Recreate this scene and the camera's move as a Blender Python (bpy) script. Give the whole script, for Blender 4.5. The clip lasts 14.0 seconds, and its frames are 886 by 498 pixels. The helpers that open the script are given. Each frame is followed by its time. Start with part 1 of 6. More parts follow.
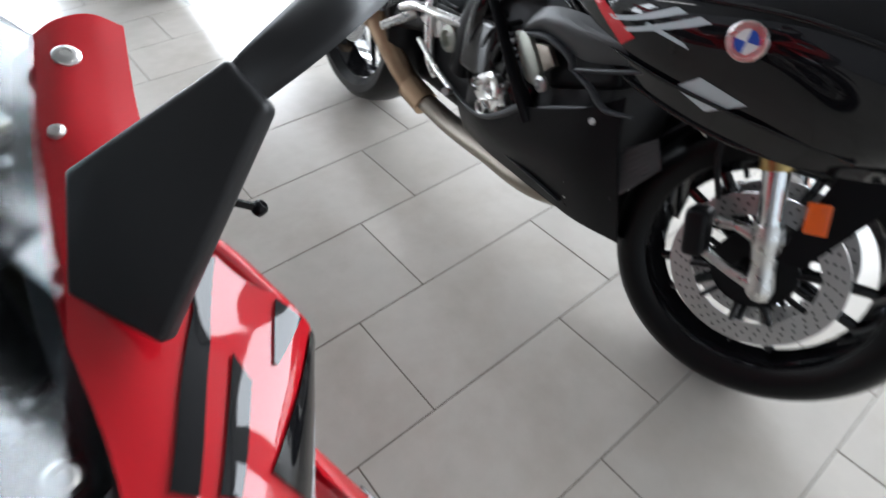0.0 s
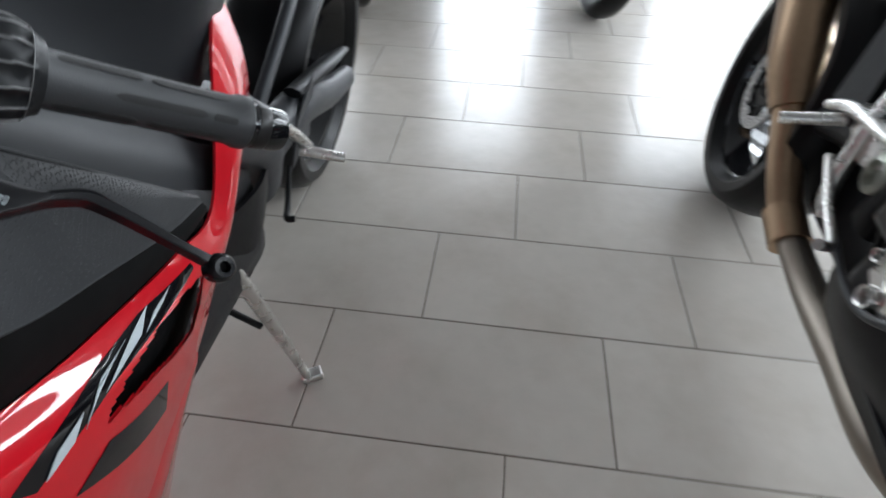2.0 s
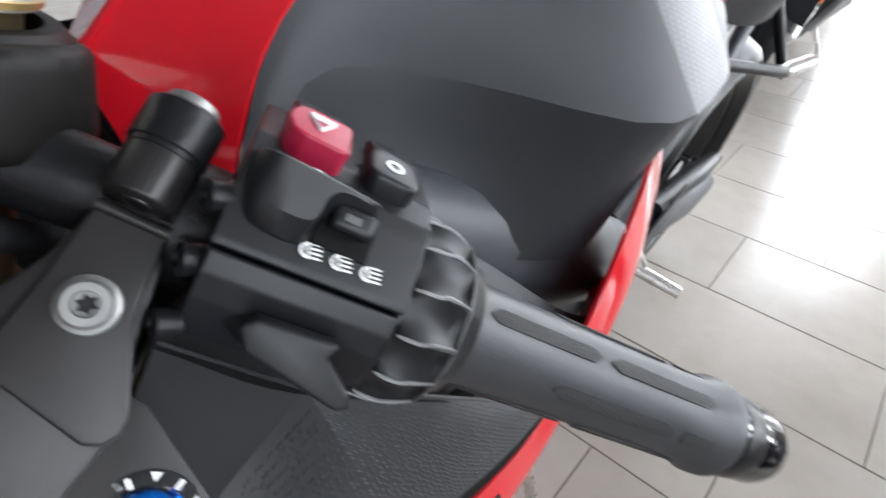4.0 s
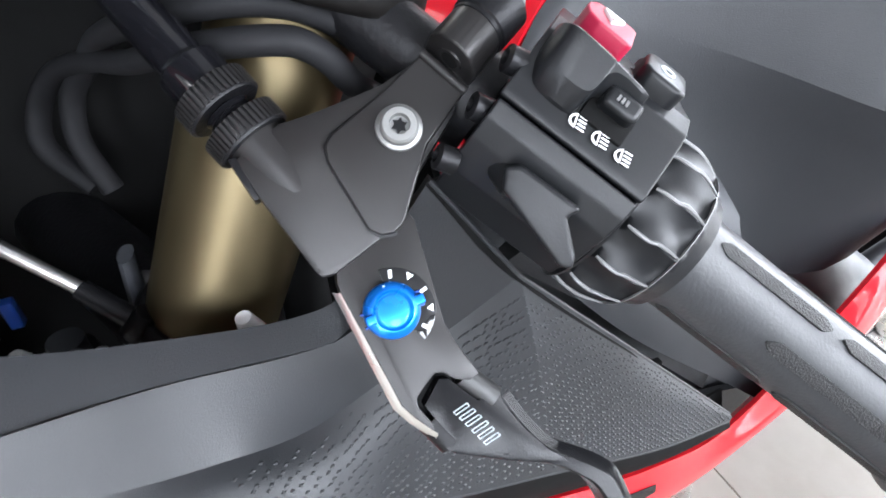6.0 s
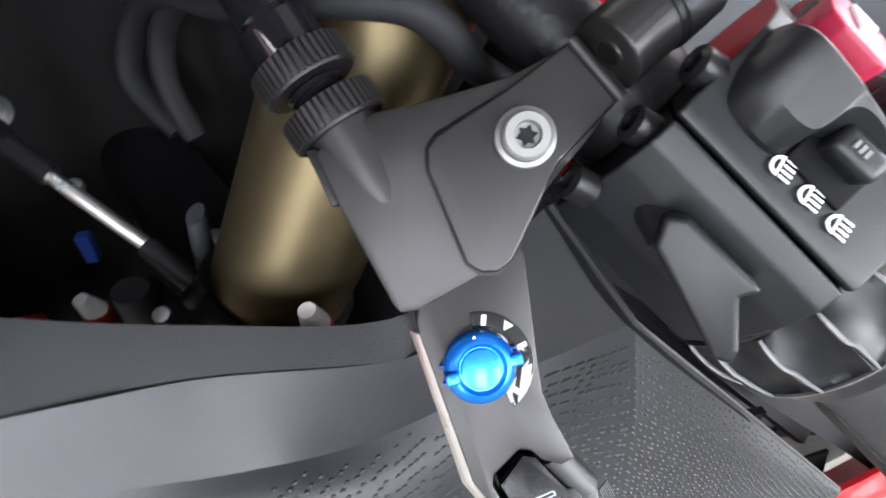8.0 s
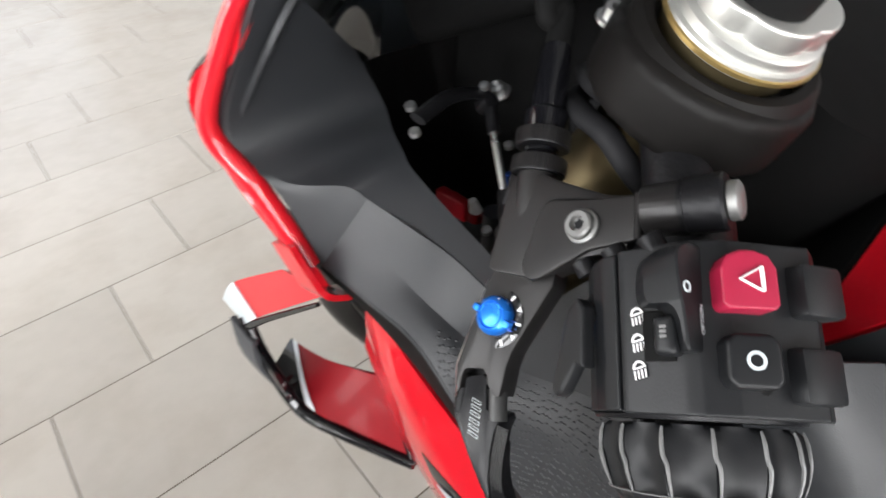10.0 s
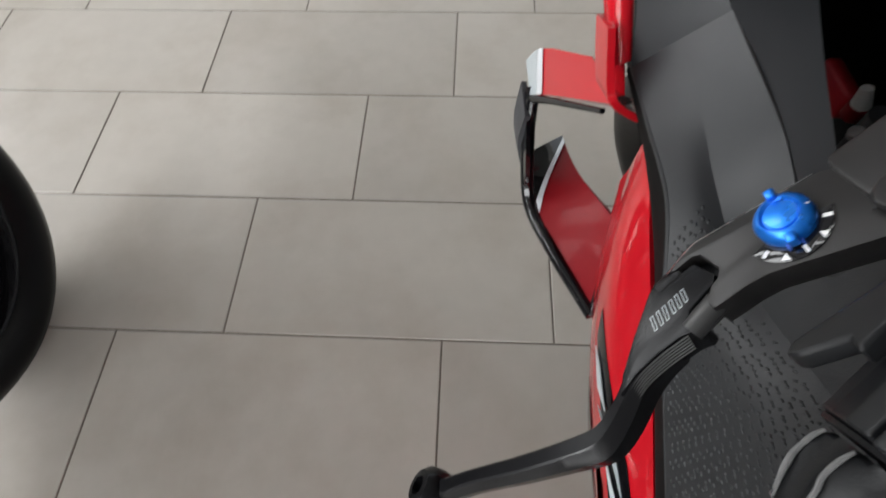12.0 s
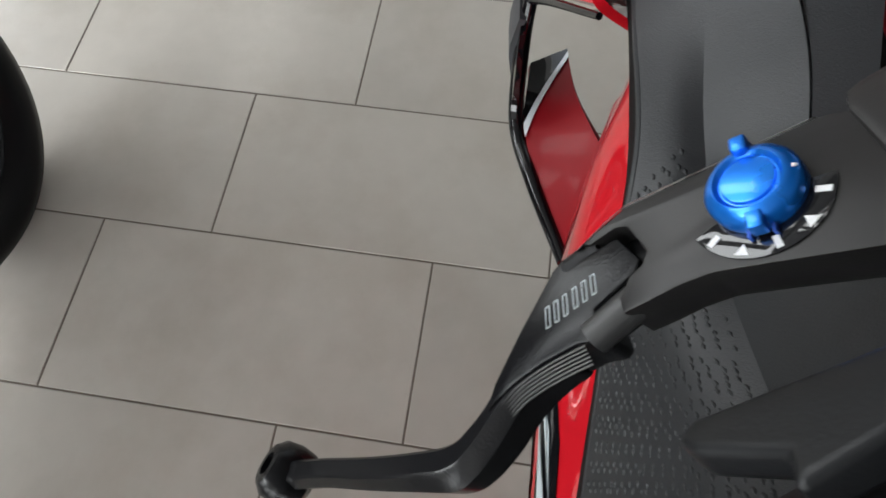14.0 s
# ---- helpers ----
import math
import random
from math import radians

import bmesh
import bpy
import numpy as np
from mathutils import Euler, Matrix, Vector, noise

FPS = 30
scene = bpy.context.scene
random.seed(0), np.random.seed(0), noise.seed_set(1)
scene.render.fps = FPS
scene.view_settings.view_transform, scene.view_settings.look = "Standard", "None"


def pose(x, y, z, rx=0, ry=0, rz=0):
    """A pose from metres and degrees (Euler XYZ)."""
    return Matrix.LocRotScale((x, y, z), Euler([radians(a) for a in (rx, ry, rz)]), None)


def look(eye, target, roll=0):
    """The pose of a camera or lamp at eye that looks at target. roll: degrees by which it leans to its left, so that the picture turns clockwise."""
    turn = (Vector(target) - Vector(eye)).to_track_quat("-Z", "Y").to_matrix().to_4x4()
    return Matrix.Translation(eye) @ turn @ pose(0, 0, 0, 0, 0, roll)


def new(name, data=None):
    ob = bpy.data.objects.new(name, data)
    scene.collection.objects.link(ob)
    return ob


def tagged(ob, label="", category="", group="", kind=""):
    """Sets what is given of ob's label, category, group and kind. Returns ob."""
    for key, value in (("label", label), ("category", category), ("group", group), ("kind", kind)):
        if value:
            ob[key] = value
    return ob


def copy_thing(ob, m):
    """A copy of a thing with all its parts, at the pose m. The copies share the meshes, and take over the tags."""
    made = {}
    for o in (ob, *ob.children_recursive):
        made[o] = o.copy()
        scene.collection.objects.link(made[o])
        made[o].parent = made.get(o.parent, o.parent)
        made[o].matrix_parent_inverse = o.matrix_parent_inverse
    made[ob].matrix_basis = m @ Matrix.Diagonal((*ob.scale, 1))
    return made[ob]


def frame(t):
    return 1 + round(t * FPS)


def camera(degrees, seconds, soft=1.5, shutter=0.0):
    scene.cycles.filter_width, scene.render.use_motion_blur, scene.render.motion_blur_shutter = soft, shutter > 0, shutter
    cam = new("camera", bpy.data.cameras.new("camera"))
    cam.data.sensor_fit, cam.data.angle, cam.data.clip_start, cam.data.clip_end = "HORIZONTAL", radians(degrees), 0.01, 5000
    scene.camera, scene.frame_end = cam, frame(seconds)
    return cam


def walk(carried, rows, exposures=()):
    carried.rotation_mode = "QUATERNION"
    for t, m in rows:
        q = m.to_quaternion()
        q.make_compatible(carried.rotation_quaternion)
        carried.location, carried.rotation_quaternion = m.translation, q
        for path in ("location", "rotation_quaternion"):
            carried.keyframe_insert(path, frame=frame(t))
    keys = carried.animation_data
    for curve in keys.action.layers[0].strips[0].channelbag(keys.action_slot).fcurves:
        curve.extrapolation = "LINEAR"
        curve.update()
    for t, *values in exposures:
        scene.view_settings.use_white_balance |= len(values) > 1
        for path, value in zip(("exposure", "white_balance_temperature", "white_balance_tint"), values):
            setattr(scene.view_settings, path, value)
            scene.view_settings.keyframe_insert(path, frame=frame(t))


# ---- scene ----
# ---- camera and walk ----
cam = camera(77.95, 14.0, soft=1.6, shutter=0.5)
PATH = [
    (0.0, (0.0398, -0.7507, 1.1113), (0.4835, -0.2192, 0.3898), 0.96),
    (0.5, (0.1347, -0.7022, 1.0902), (0.4801, -0.069, 0.3975), 1.49),
    (1.0, (0.2143, -0.646, 1.0906), (0.4471, 0.0453, 0.4066), 1.51),
    (1.5, (0.3111, -0.5747, 1.0316), (0.4107, 0.1505, 0.3503), 1.61),
    (2.0, (0.3296, -0.498, 0.9401), (0.2499, 0.2393, 0.2693), 1.71),
    (2.5, (0.2925, -0.412, 0.8986), (0.078, 0.3101, 0.2409), 1.64),
    (3.0, (0.2284, -0.3475, 0.8973), (-0.0993, 0.3438, 0.2533), 1.95),
    (3.5, (0.1842, -0.337, 0.9162), (-0.224, 0.33, 0.293), 1.89),
    (4.0, (0.1558, -0.3386, 0.9267), (-0.3505, 0.2626, 0.3085), 1.7),
    (4.2, (0.1468, -0.3452, 0.9242), (-0.3971, 0.2337, 0.3167), 0.81),
    (6.5, (0.1784, -0.3682, 0.9116), (-0.5417, -0.0859, 0.2779), 1.06),
    (7.0, (0.1766, -0.3632, 0.9142), (-0.5529, -0.1078, 0.2797), 0.88),
    (7.5, (0.1729, -0.3517, 0.9061), (-0.5732, -0.1317, 0.2777), 0.85),
    (8.0, (0.1386, -0.3628, 0.9059), (-0.5646, -0.1764, 0.2198), 3.09),
    (8.2, (0.1429, -0.3462, 0.905), (-0.6206, -0.2881, 0.2618), 0.4),
    (10.3, (0.1781, -0.2405, 0.9823), (-0.2008, -0.858, 0.293), -1.8),
    (10.5, (0.1766, -0.2365, 0.9899), (-0.1322, -0.8847, 0.2939), -1.82),
    (11.0, (0.1584, -0.2396, 0.9928), (0.0301, -0.901, 0.2538), -2.39),
    (11.5, (0.1592, -0.2496, 0.9665), (0.1422, -0.8438, 0.1623), -2.23),
    (12.0, (0.16, -0.2567, 0.9339), (0.2033, -0.7509, 0.0657), -2.82),
    (12.5, (0.1554, -0.2637, 0.9227), (0.2227, -0.6962, 0.0235), -3.2),
    (13.0, (0.1429, -0.2789, 0.9061), (0.2173, -0.6685, -0.0118), -3.41),
    (13.5, (0.1318, -0.2872, 0.8935), (0.2057, -0.6532, -0.0342), -3.4),
    (14.0, (0.1193, -0.2906, 0.8908), (0.1897, -0.6432, -0.0423), -2.93),
]
EXPOSURE = [(0.0, -0.74, 6050, 9), (1.2, -0.72, 6050, 9), (2.0, -1.2, 6050, 8), (2.6, -1.3, 6100, 8), (3.2, -0.96, 6200, 10), (4.2, -0.22, 6200, 11), (6.3, 0.58, 6050, 12), (8.2, 0.48, 6300, 13), (10.3, -0.36, 6650, 11), (12.0, -0.98, 6600, 10), (14.0, -0.98, 6500, 8)]
walk(cam, [(t, look(eye, target, roll)) for t, eye, target, roll in PATH], EXPOSURE)

# ---- world and lights ----
world = bpy.data.worlds.new("sky")
scene.world = world
world.use_nodes = True
wn = world.node_tree.nodes
sky = wn.new("ShaderNodeTexSky")
sky.sky_type, sky.sun_disc, sky.sun_elevation, sky.sun_rotation = "NISHITA", False, radians(50), radians(20)
world.node_tree.links.new(sky.outputs[0], wn["Background"].inputs[0])
wn["Background"].inputs[1].default_value = 0.1

WIN_Y, BACK_Y, LEFT_X, RIGHT_X, ROOM_H = 7.5, -7.0, -7.0, 6.4, 4.4


def area(name, at, target, w, h, watts, color=(1, 1, 1)):
    la = bpy.data.lights.new(name, "AREA")
    la.shape, la.size, la.size_y, la.energy, la.color = "RECTANGLE", w, h, watts, color
    ob = new(name, la)
    ob.matrix_world = look(at, target)
    return ob


DAY = (0.955, 0.98, 1.0)
WINDOWS_REAR = [0.02 + 2.93 * k for k in range(-2, 3)]
WINDOWS_FRONT = [-3.6, 0.6, 4.8]
for x in WINDOWS_REAR:
    area("window_daylight", (x, WIN_Y + 0.06, 2.1), (x, 0, 2.1), 1.28, 4.0, 360, DAY)
for x in WINDOWS_FRONT:
    area("window_daylight", (x, BACK_Y - 0.06, 2.2), (x, 0, 2.2), 2.6, 2.8, 26 if x > 4 else 38, DAY)
# East windows are added, unseen; their uneven lamps light the machines from +X.
ADDED_EAST_WINDOWS = [-4.4, -2.2, 0.0, 2.2, 4.4]
for y in ADDED_EAST_WINDOWS:
    area("window_daylight", (RIGHT_X + 0.06, y, 2.1), (0, y, 2.1), 1.28, 4.0, 1000 if y > 4 else 350 if y > -1 else 330, DAY)
# Weak overhead fill from added lamps, out of view.
LAMP_ROWS = [(-3.4, -4.6), (3.0, -4.6), (-3.4, 4.6), (3.0, 4.6)]
for x, y in LAMP_ROWS:
    area("added_fill_tube", (x, y, ROOM_H - 0.13), (x, y, 0), 0.22, 2.4, 25, (1.0, 0.97, 0.93))


# ---- materials ----
def mat(name, base, rough=0.5, metal=0.0, coat=0.0, var=0.12, grain=60.0, bump=0.0, bump_scale=900.0, trans=0.0, emit=0.0, ior=1.45, spec=0.5):
    m = bpy.data.materials.new(name)
    m.use_nodes = True
    nt = m.node_tree
    b = nt.nodes["Principled BSDF"]
    b.inputs["Roughness"].default_value, b.inputs["Metallic"].default_value = rough, metal
    b.inputs["Coat Weight"].default_value, b.inputs["Coat Roughness"].default_value = coat, 0.04
    b.inputs["Transmission Weight"].default_value, b.inputs["IOR"].default_value = trans, ior
    b.inputs["Specular IOR Level"].default_value = spec
    co = nt.nodes.new("ShaderNodeTexCoord").outputs["Object"]

    def noise_tex(scale, detail):
        n = nt.nodes.new("ShaderNodeTexNoise")
        n.inputs["Scale"].default_value, n.inputs["Detail"].default_value = scale, detail
        nt.links.new(co, n.inputs["Vector"])
        return n.outputs["Fac"]

    big, small = noise_tex(grain / 12, 3), noise_tex(grain, 5)
    mix = nt.nodes.new("ShaderNodeMix")
    mix.data_type = "RGBA"
    add = nt.nodes.new("ShaderNodeMath")
    add.operation = "MULTIPLY_ADD"
    nt.links.new(small, add.inputs[0])
    add.inputs[1].default_value = 0.5
    half = nt.nodes.new("ShaderNodeMath")
    half.operation = "MULTIPLY"
    nt.links.new(big, half.inputs[0])
    half.inputs[1].default_value = 0.5
    nt.links.new(half.outputs[0], add.inputs[2])
    nt.links.new(add.outputs[0], mix.inputs["Factor"])
    mix.inputs["A"].default_value = (*[c * (1 - var) for c in base], 1)
    mix.inputs["B"].default_value = (*[min(1, c * (1 + var)) for c in base], 1)
    nt.links.new(mix.outputs["Result"], b.inputs["Base Color"])
    rr = nt.nodes.new("ShaderNodeMapRange")
    nt.links.new(small, rr.inputs["Value"])
    rr.inputs["To Min"].default_value, rr.inputs["To Max"].default_value = rough * 0.85, min(1, rough * 1.15)
    nt.links.new(rr.outputs[0], b.inputs["Roughness"])
    if bump:
        bp = nt.nodes.new("ShaderNodeBump")
        bp.inputs["Strength"].default_value, bp.inputs["Distance"].default_value = bump, 0.0005
        nt.links.new(noise_tex(bump_scale, 2), bp.inputs["Height"])
        nt.links.new(bp.outputs[0], b.inputs["Normal"])
    if emit:
        b.inputs["Emission Color"].default_value, b.inputs["Emission Strength"].default_value = (*base, 1), emit
    return m


def dotted(m, ky, kz):
    """Rows of small raised pips over a moulded plastic."""
    nt = m.node_tree
    b = nt.nodes["Principled BSDF"]
    sep = nt.nodes.new("ShaderNodeSeparateXYZ")
    nt.links.new(nt.nodes["Texture Coordinate"].outputs["Object"], sep.inputs[0])

    def op(kind, a, c):
        n = nt.nodes.new("ShaderNodeMath")
        n.operation = kind
        for i, q in enumerate((a, c)):
            if isinstance(q, (int, float)):
                n.inputs[i].default_value = q
            else:
                nt.links.new(q, n.inputs[i])
        return n.outputs[0]

    along = op("ADD", sep.outputs["Y"], op("MULTIPLY", sep.outputs["X"], 0.4))
    up = op("SUBTRACT", sep.outputs["Z"], op("MULTIPLY", sep.outputs["X"], 0.9))
    wave = op("MULTIPLY", op("SINE", op("MULTIPLY", along, ky), 0), op("SINE", op("MULTIPLY", up, kz), 0))
    pip = op("POWER", op("ABSOLUTE", wave, 0), 3.0)
    bp = nt.nodes.new("ShaderNodeBump")
    bp.inputs["Strength"].default_value, bp.inputs["Distance"].default_value = 0.4, 0.0008
    nt.links.new(pip, bp.inputs["Height"])
    nt.links.new(bp.outputs[0], b.inputs["Normal"])
    return m


RED = mat("red_gloss_paint", (0.50, 0.006, 0.014), 0.4, coat=1.0, var=0.04, spec=0.1)
# About half as bright as RED, and duller.
DEEP_RED = mat("darker_satin_red", (0.24, 0.004, 0.009), 0.5, coat=0.05, spec=0.2, var=0.05)
GLOSS_BLACK = mat("gloss_black_paint", (0.004, 0.004, 0.005), 0.3, coat=0.9, var=0.1, spec=0.05)
PLASTIC = mat("black_moulded_plastic", (0.008, 0.0085, 0.0095), 0.38, var=0.15, bump=0.08, bump_scale=1600, spec=0.3)
PIPS = dotted(mat("charcoal_dotted_plastic", (0.022, 0.024, 0.027), 0.38, spec=0.75, var=0.12), 500.0, 680.0)
MATTE = mat("matte_black_plastic", (0.005, 0.005, 0.006), 0.42, var=0.2, bump=0.15, bump_scale=1200, spec=0.16)
GREY_PLASTIC = mat("dark_grey_plastic", (0.035, 0.037, 0.042), 0.45, var=0.15, bump=0.3, bump_scale=1200)
RUBBER = mat("black_rubber", (0.007, 0.007, 0.008), 0.5, var=0.2, bump=0.5, bump_scale=700, spec=0.3)
TYRE = mat("tyre_rubber", (0.0035, 0.0035, 0.004), 0.36, var=0.25, bump=0.25, bump_scale=400, spec=0.25)
ANODISED = mat("black_anodised_aluminium", (0.0175, 0.0165, 0.0165), 0.36, metal=0.4, var=0.12, bump=0.05, bump_scale=2200)
LEVER_BLACK = mat("black_lever_coating", (0.007, 0.007, 0.008), 0.22, spec=0.22, var=0.12, bump=0.12, bump_scale=1500)
CAST = mat("black_cast_metal", (0.007, 0.007, 0.008), 0.4, metal=0.3, spec=0.3, var=0.2, bump=0.4, bump_scale=500)
BARE = mat("machined_aluminium", (0.72, 0.71, 0.69), 0.28, metal=1.0, var=0.08)
BOLT_GREY = mat("dull_zinc_bolt", (0.22, 0.22, 0.215), 0.5, metal=0.8, var=0.15)
STEEL = mat("zinc_steel", (0.55, 0.55, 0.55), 0.38, metal=1.0, var=0.15)
CHROME = mat("chrome", (0.8, 0.8, 0.8), 0.12, metal=1.0, var=0.05)
GOLD = mat("gold_anodised_tube", (0.46, 0.33, 0.13), 0.33, metal=0.9, var=0.1)
BRONZE = mat("heat_tinted_exhaust_steel", (0.36, 0.25, 0.16), 0.35, metal=0.9, var=0.25)
ENGINE = mat("cast_engine_grey", (0.03, 0.03, 0.032), 0.5, metal=0.5, var=0.3, grain=120, bump=0.5, bump_scale=300)
BLUE = mat("blue_anodised_aluminium", (0.008, 0.17, 0.68), 0.28, metal=0.65, coat=0.3, var=0.06)
BLUE_PLASTIC = mat("blue_plastic", (0.02, 0.08, 0.4), 0.4)
WHITE = mat("white_print", (0.68, 0.68, 0.68), 0.45, var=0.08)
WHITE_GLOSS = mat("white_gloss_film", (0.72, 0.75, 0.78), 0.25, coat=0.8, var=0.04)
SILVER_FILM = mat("light_grey_film", (0.45, 0.50, 0.52), 0.35, coat=0.4, var=0.06)
HAZARD = mat("red_translucent_button", (0.25, 0.007, 0.030), 0.42, var=0.08)
ORANGE = mat("orange_reflector", (0.85, 0.13, 0.01), 0.2, coat=0.6, var=0.08, bump=0.6, bump_scale=500)
CLEAR = mat("clear_acrylic", (0.60, 0.66, 0.70), 0.10, trans=1.0, var=0.01, spec=0.2)
LENS_DARK = mat("smoked_headlight_lens", (0.03, 0.035, 0.04), 0.06, coat=1.0, var=0.1)
MIRROR = mat("mirror_glass", (0.85, 0.85, 0.85), 0.02, metal=1.0, var=0.01)
PLASTER = mat("white_wall_paint", (0.46, 0.452, 0.44), 0.8, var=0.03, grain=20, bump=0.2, bump_scale=200)
# Darker than PLASTER so that the unseen west wall bounces less light.
DIM_WALL = mat("darkened_wall_paint", (0.22, 0.22, 0.23), 0.8, var=0.05, grain=20, bump=0.2, bump_scale=200)
PANEL_GREY = mat("charcoal_moulded_plastic", (0.0155, 0.0168, 0.0190), 0.48, spec=0.6, var=0.12, bump=0.25, bump_scale=1800)
TITANIUM = mat("dull_titanium", (0.30, 0.265, 0.225), 0.4, metal=0.9, var=0.2)
COVER = mat("charcoal_tank_plastic", (0.018, 0.019, 0.0215), 0.45, var=0.12, bump=0.3, bump_scale=1600, spec=0.32)
# Dull gold, its colour lowered further for the shade behind the fairing.
SHADED_GOLD = mat("dull_shaded_gold_tube", (0.105, 0.083, 0.045), 0.42, metal=0.9, var=0.12, grain=30)
HOSE = mat("grey_black_hose", (0.010, 0.010, 0.011), 0.68, spec=0.2, var=0.2)
# Near-black: puts shade into cavities and holes, and serves for black parts.
LINER = mat("matte_black_and_cavity_shade", (0.003, 0.003, 0.003), 0.8, spec=0.15, var=0.3)
SATIN = mat("satin_black_mirror_plastic", (0.017, 0.017, 0.018), 0.45, spec=0.4, var=0.12, grain=40, bump=0.1, bump_scale=1500)
BEZEL = mat("glossy_grey_mirror_shell", (0.075, 0.075, 0.08), 0.2, metal=0.6, var=0.05)
CEILING = mat("grey_ceiling_paint", (0.17, 0.17, 0.17), 0.85, var=0.03, grain=20)
FRAME_GREY = mat("grey_window_frame", (0.3, 0.31, 0.32), 0.4, var=0.05)
GROUT = mat("dark_grout", (0.17, 0.145, 0.12), 0.9, var=0.3, grain=200)
# Glow of the diffusers in the added ceiling lamps.
GLOW = mat("lamp_diffuser", (1.0, 0.97, 0.93), 0.5, emit=2.0)


def tile_material():
    m = mat("beige_porcelain_tile", (0.540, 0.505, 0.455), 0.22, var=0.13, grain=22, bump=0.12, bump_scale=60)
    nt = m.node_tree
    b = nt.nodes["Principled BSDF"]
    info = nt.nodes.new("ShaderNodeObjectInfo")
    hsv = nt.nodes.new("ShaderNodeHueSaturation")
    rng = nt.nodes.new("ShaderNodeMapRange")
    rng.inputs["To Min"].default_value, rng.inputs["To Max"].default_value = 0.94, 1.05
    nt.links.new(info.outputs["Random"], rng.inputs["Value"])
    nt.links.new(rng.outputs[0], hsv.inputs["Value"])
    src = b.inputs["Base Color"].links[0].from_socket
    nt.links.new(src, hsv.inputs["Color"])
    place = nt.nodes.new("ShaderNodeNewGeometry").outputs["Position"]
    for n in [n for n in nt.nodes if n.type == "TEX_NOISE"]:
        nt.links.new(place, n.inputs["Vector"])
    cloud = nt.nodes.new("ShaderNodeTexNoise")
    cloud.inputs["Scale"].default_value, cloud.inputs["Detail"].default_value, cloud.inputs["Roughness"].default_value = 4.5, 6.0, 0.62
    nt.links.new(place, cloud.inputs["Vector"])
    amount = nt.nodes.new("ShaderNodeMapRange")
    amount.inputs["From Min"].default_value, amount.inputs["From Max"].default_value = 0.46, 0.74
    amount.inputs["To Min"].default_value, amount.inputs["To Max"].default_value = 0.0, 0.55
    nt.links.new(cloud.outputs["Fac"], amount.inputs["Value"])
    stain = nt.nodes.new("ShaderNodeMix")
    stain.data_type = "RGBA"
    nt.links.new(amount.outputs[0], stain.inputs["Factor"])
    nt.links.new(hsv.outputs[0], stain.inputs["A"])
    stain.inputs["B"].default_value = (0.42, 0.372, 0.312, 1)
    nt.links.new(stain.outputs["Result"], b.inputs["Base Color"])
    return m


TILE = tile_material()


# ---- mesh helpers ----
V = Vector


def catmull(pts, n):
    """A smooth line of n points through the given ones."""
    pts = np.array([tuple(p) for p in pts], float)
    if len(pts) == 2:
        return np.array([pts[0] + (pts[1] - pts[0]) * k / (n - 1) for k in range(n)])
    e = np.vstack([2 * pts[0] - pts[1], pts, 2 * pts[-1] - pts[-2]])
    out = []
    for k in range(n):
        s = k / (n - 1) * (len(pts) - 1)
        i = min(int(s), len(pts) - 2)
        t = s - i
        a, b, c, d = e[i:i + 4]
        out.append(0.5 * (2 * b + (c - a) * t + (2 * a - 5 * b + 4 * c - d) * t * t + (3 * b - a - 3 * c + d) * t ** 3))
    return np.array(out)


def grid_of(rows, nu, nv):
    cross = [catmull(r, nv) for r in rows]
    return np.array([catmull([c[j] for c in cross], nu) for j in range(nv)]).transpose(1, 0, 2)


def normals_of(g):
    du, dv = np.gradient(g, axis=0), np.gradient(g, axis=1)
    n = np.cross(du, dv)
    return n / (np.linalg.norm(n, axis=2, keepdims=True) + 1e-12)


def sheet(rows, nu, nv, thick, flip=False, bm=None, which=None, out=None):
    """A smooth shell through rows of points, thick metres deep behind its face. which(u, v): a material slot."""
    bm = bm or bmesh.new()
    g = grid_of(rows, nu, nv)
    n = normals_of(g) * (-1 if flip else 1)
    if out is not None and (n * np.array(tuple(out))).sum() < 0:
        n = -n
    front = [[bm.verts.new(p) for p in r] for r in g]
    back = [[bm.verts.new(p) for p in r] for r in g - n * thick]
    for i in range(nu - 1):
        for j in range(nv - 1):
            q = [front[i][j], front[i + 1][j], front[i + 1][j + 1], front[i][j + 1]]
            w = [back[i][j], back[i][j + 1], back[i + 1][j + 1], back[i + 1][j]]
            for f in (q, w):
                face = bm.faces.new(f)
                if which:
                    face.material_index = which(i / (nu - 1), j / (nv - 1))
    ring = [(i, 0) for i in range(nu)] + [(nu - 1, j) for j in range(1, nv)] + [(i, nv - 1) for i in range(nu - 2, -1, -1)] + [(0, j) for j in range(nv - 2, 0, -1)]
    for (a, b), (c, d) in zip(ring, ring[1:] + ring[:1]):
        bm.faces.new([front[c][d], front[a][b], back[a][b], back[c][d]])
    bmesh.ops.recalc_face_normals(bm, faces=bm.faces[:])
    return bm


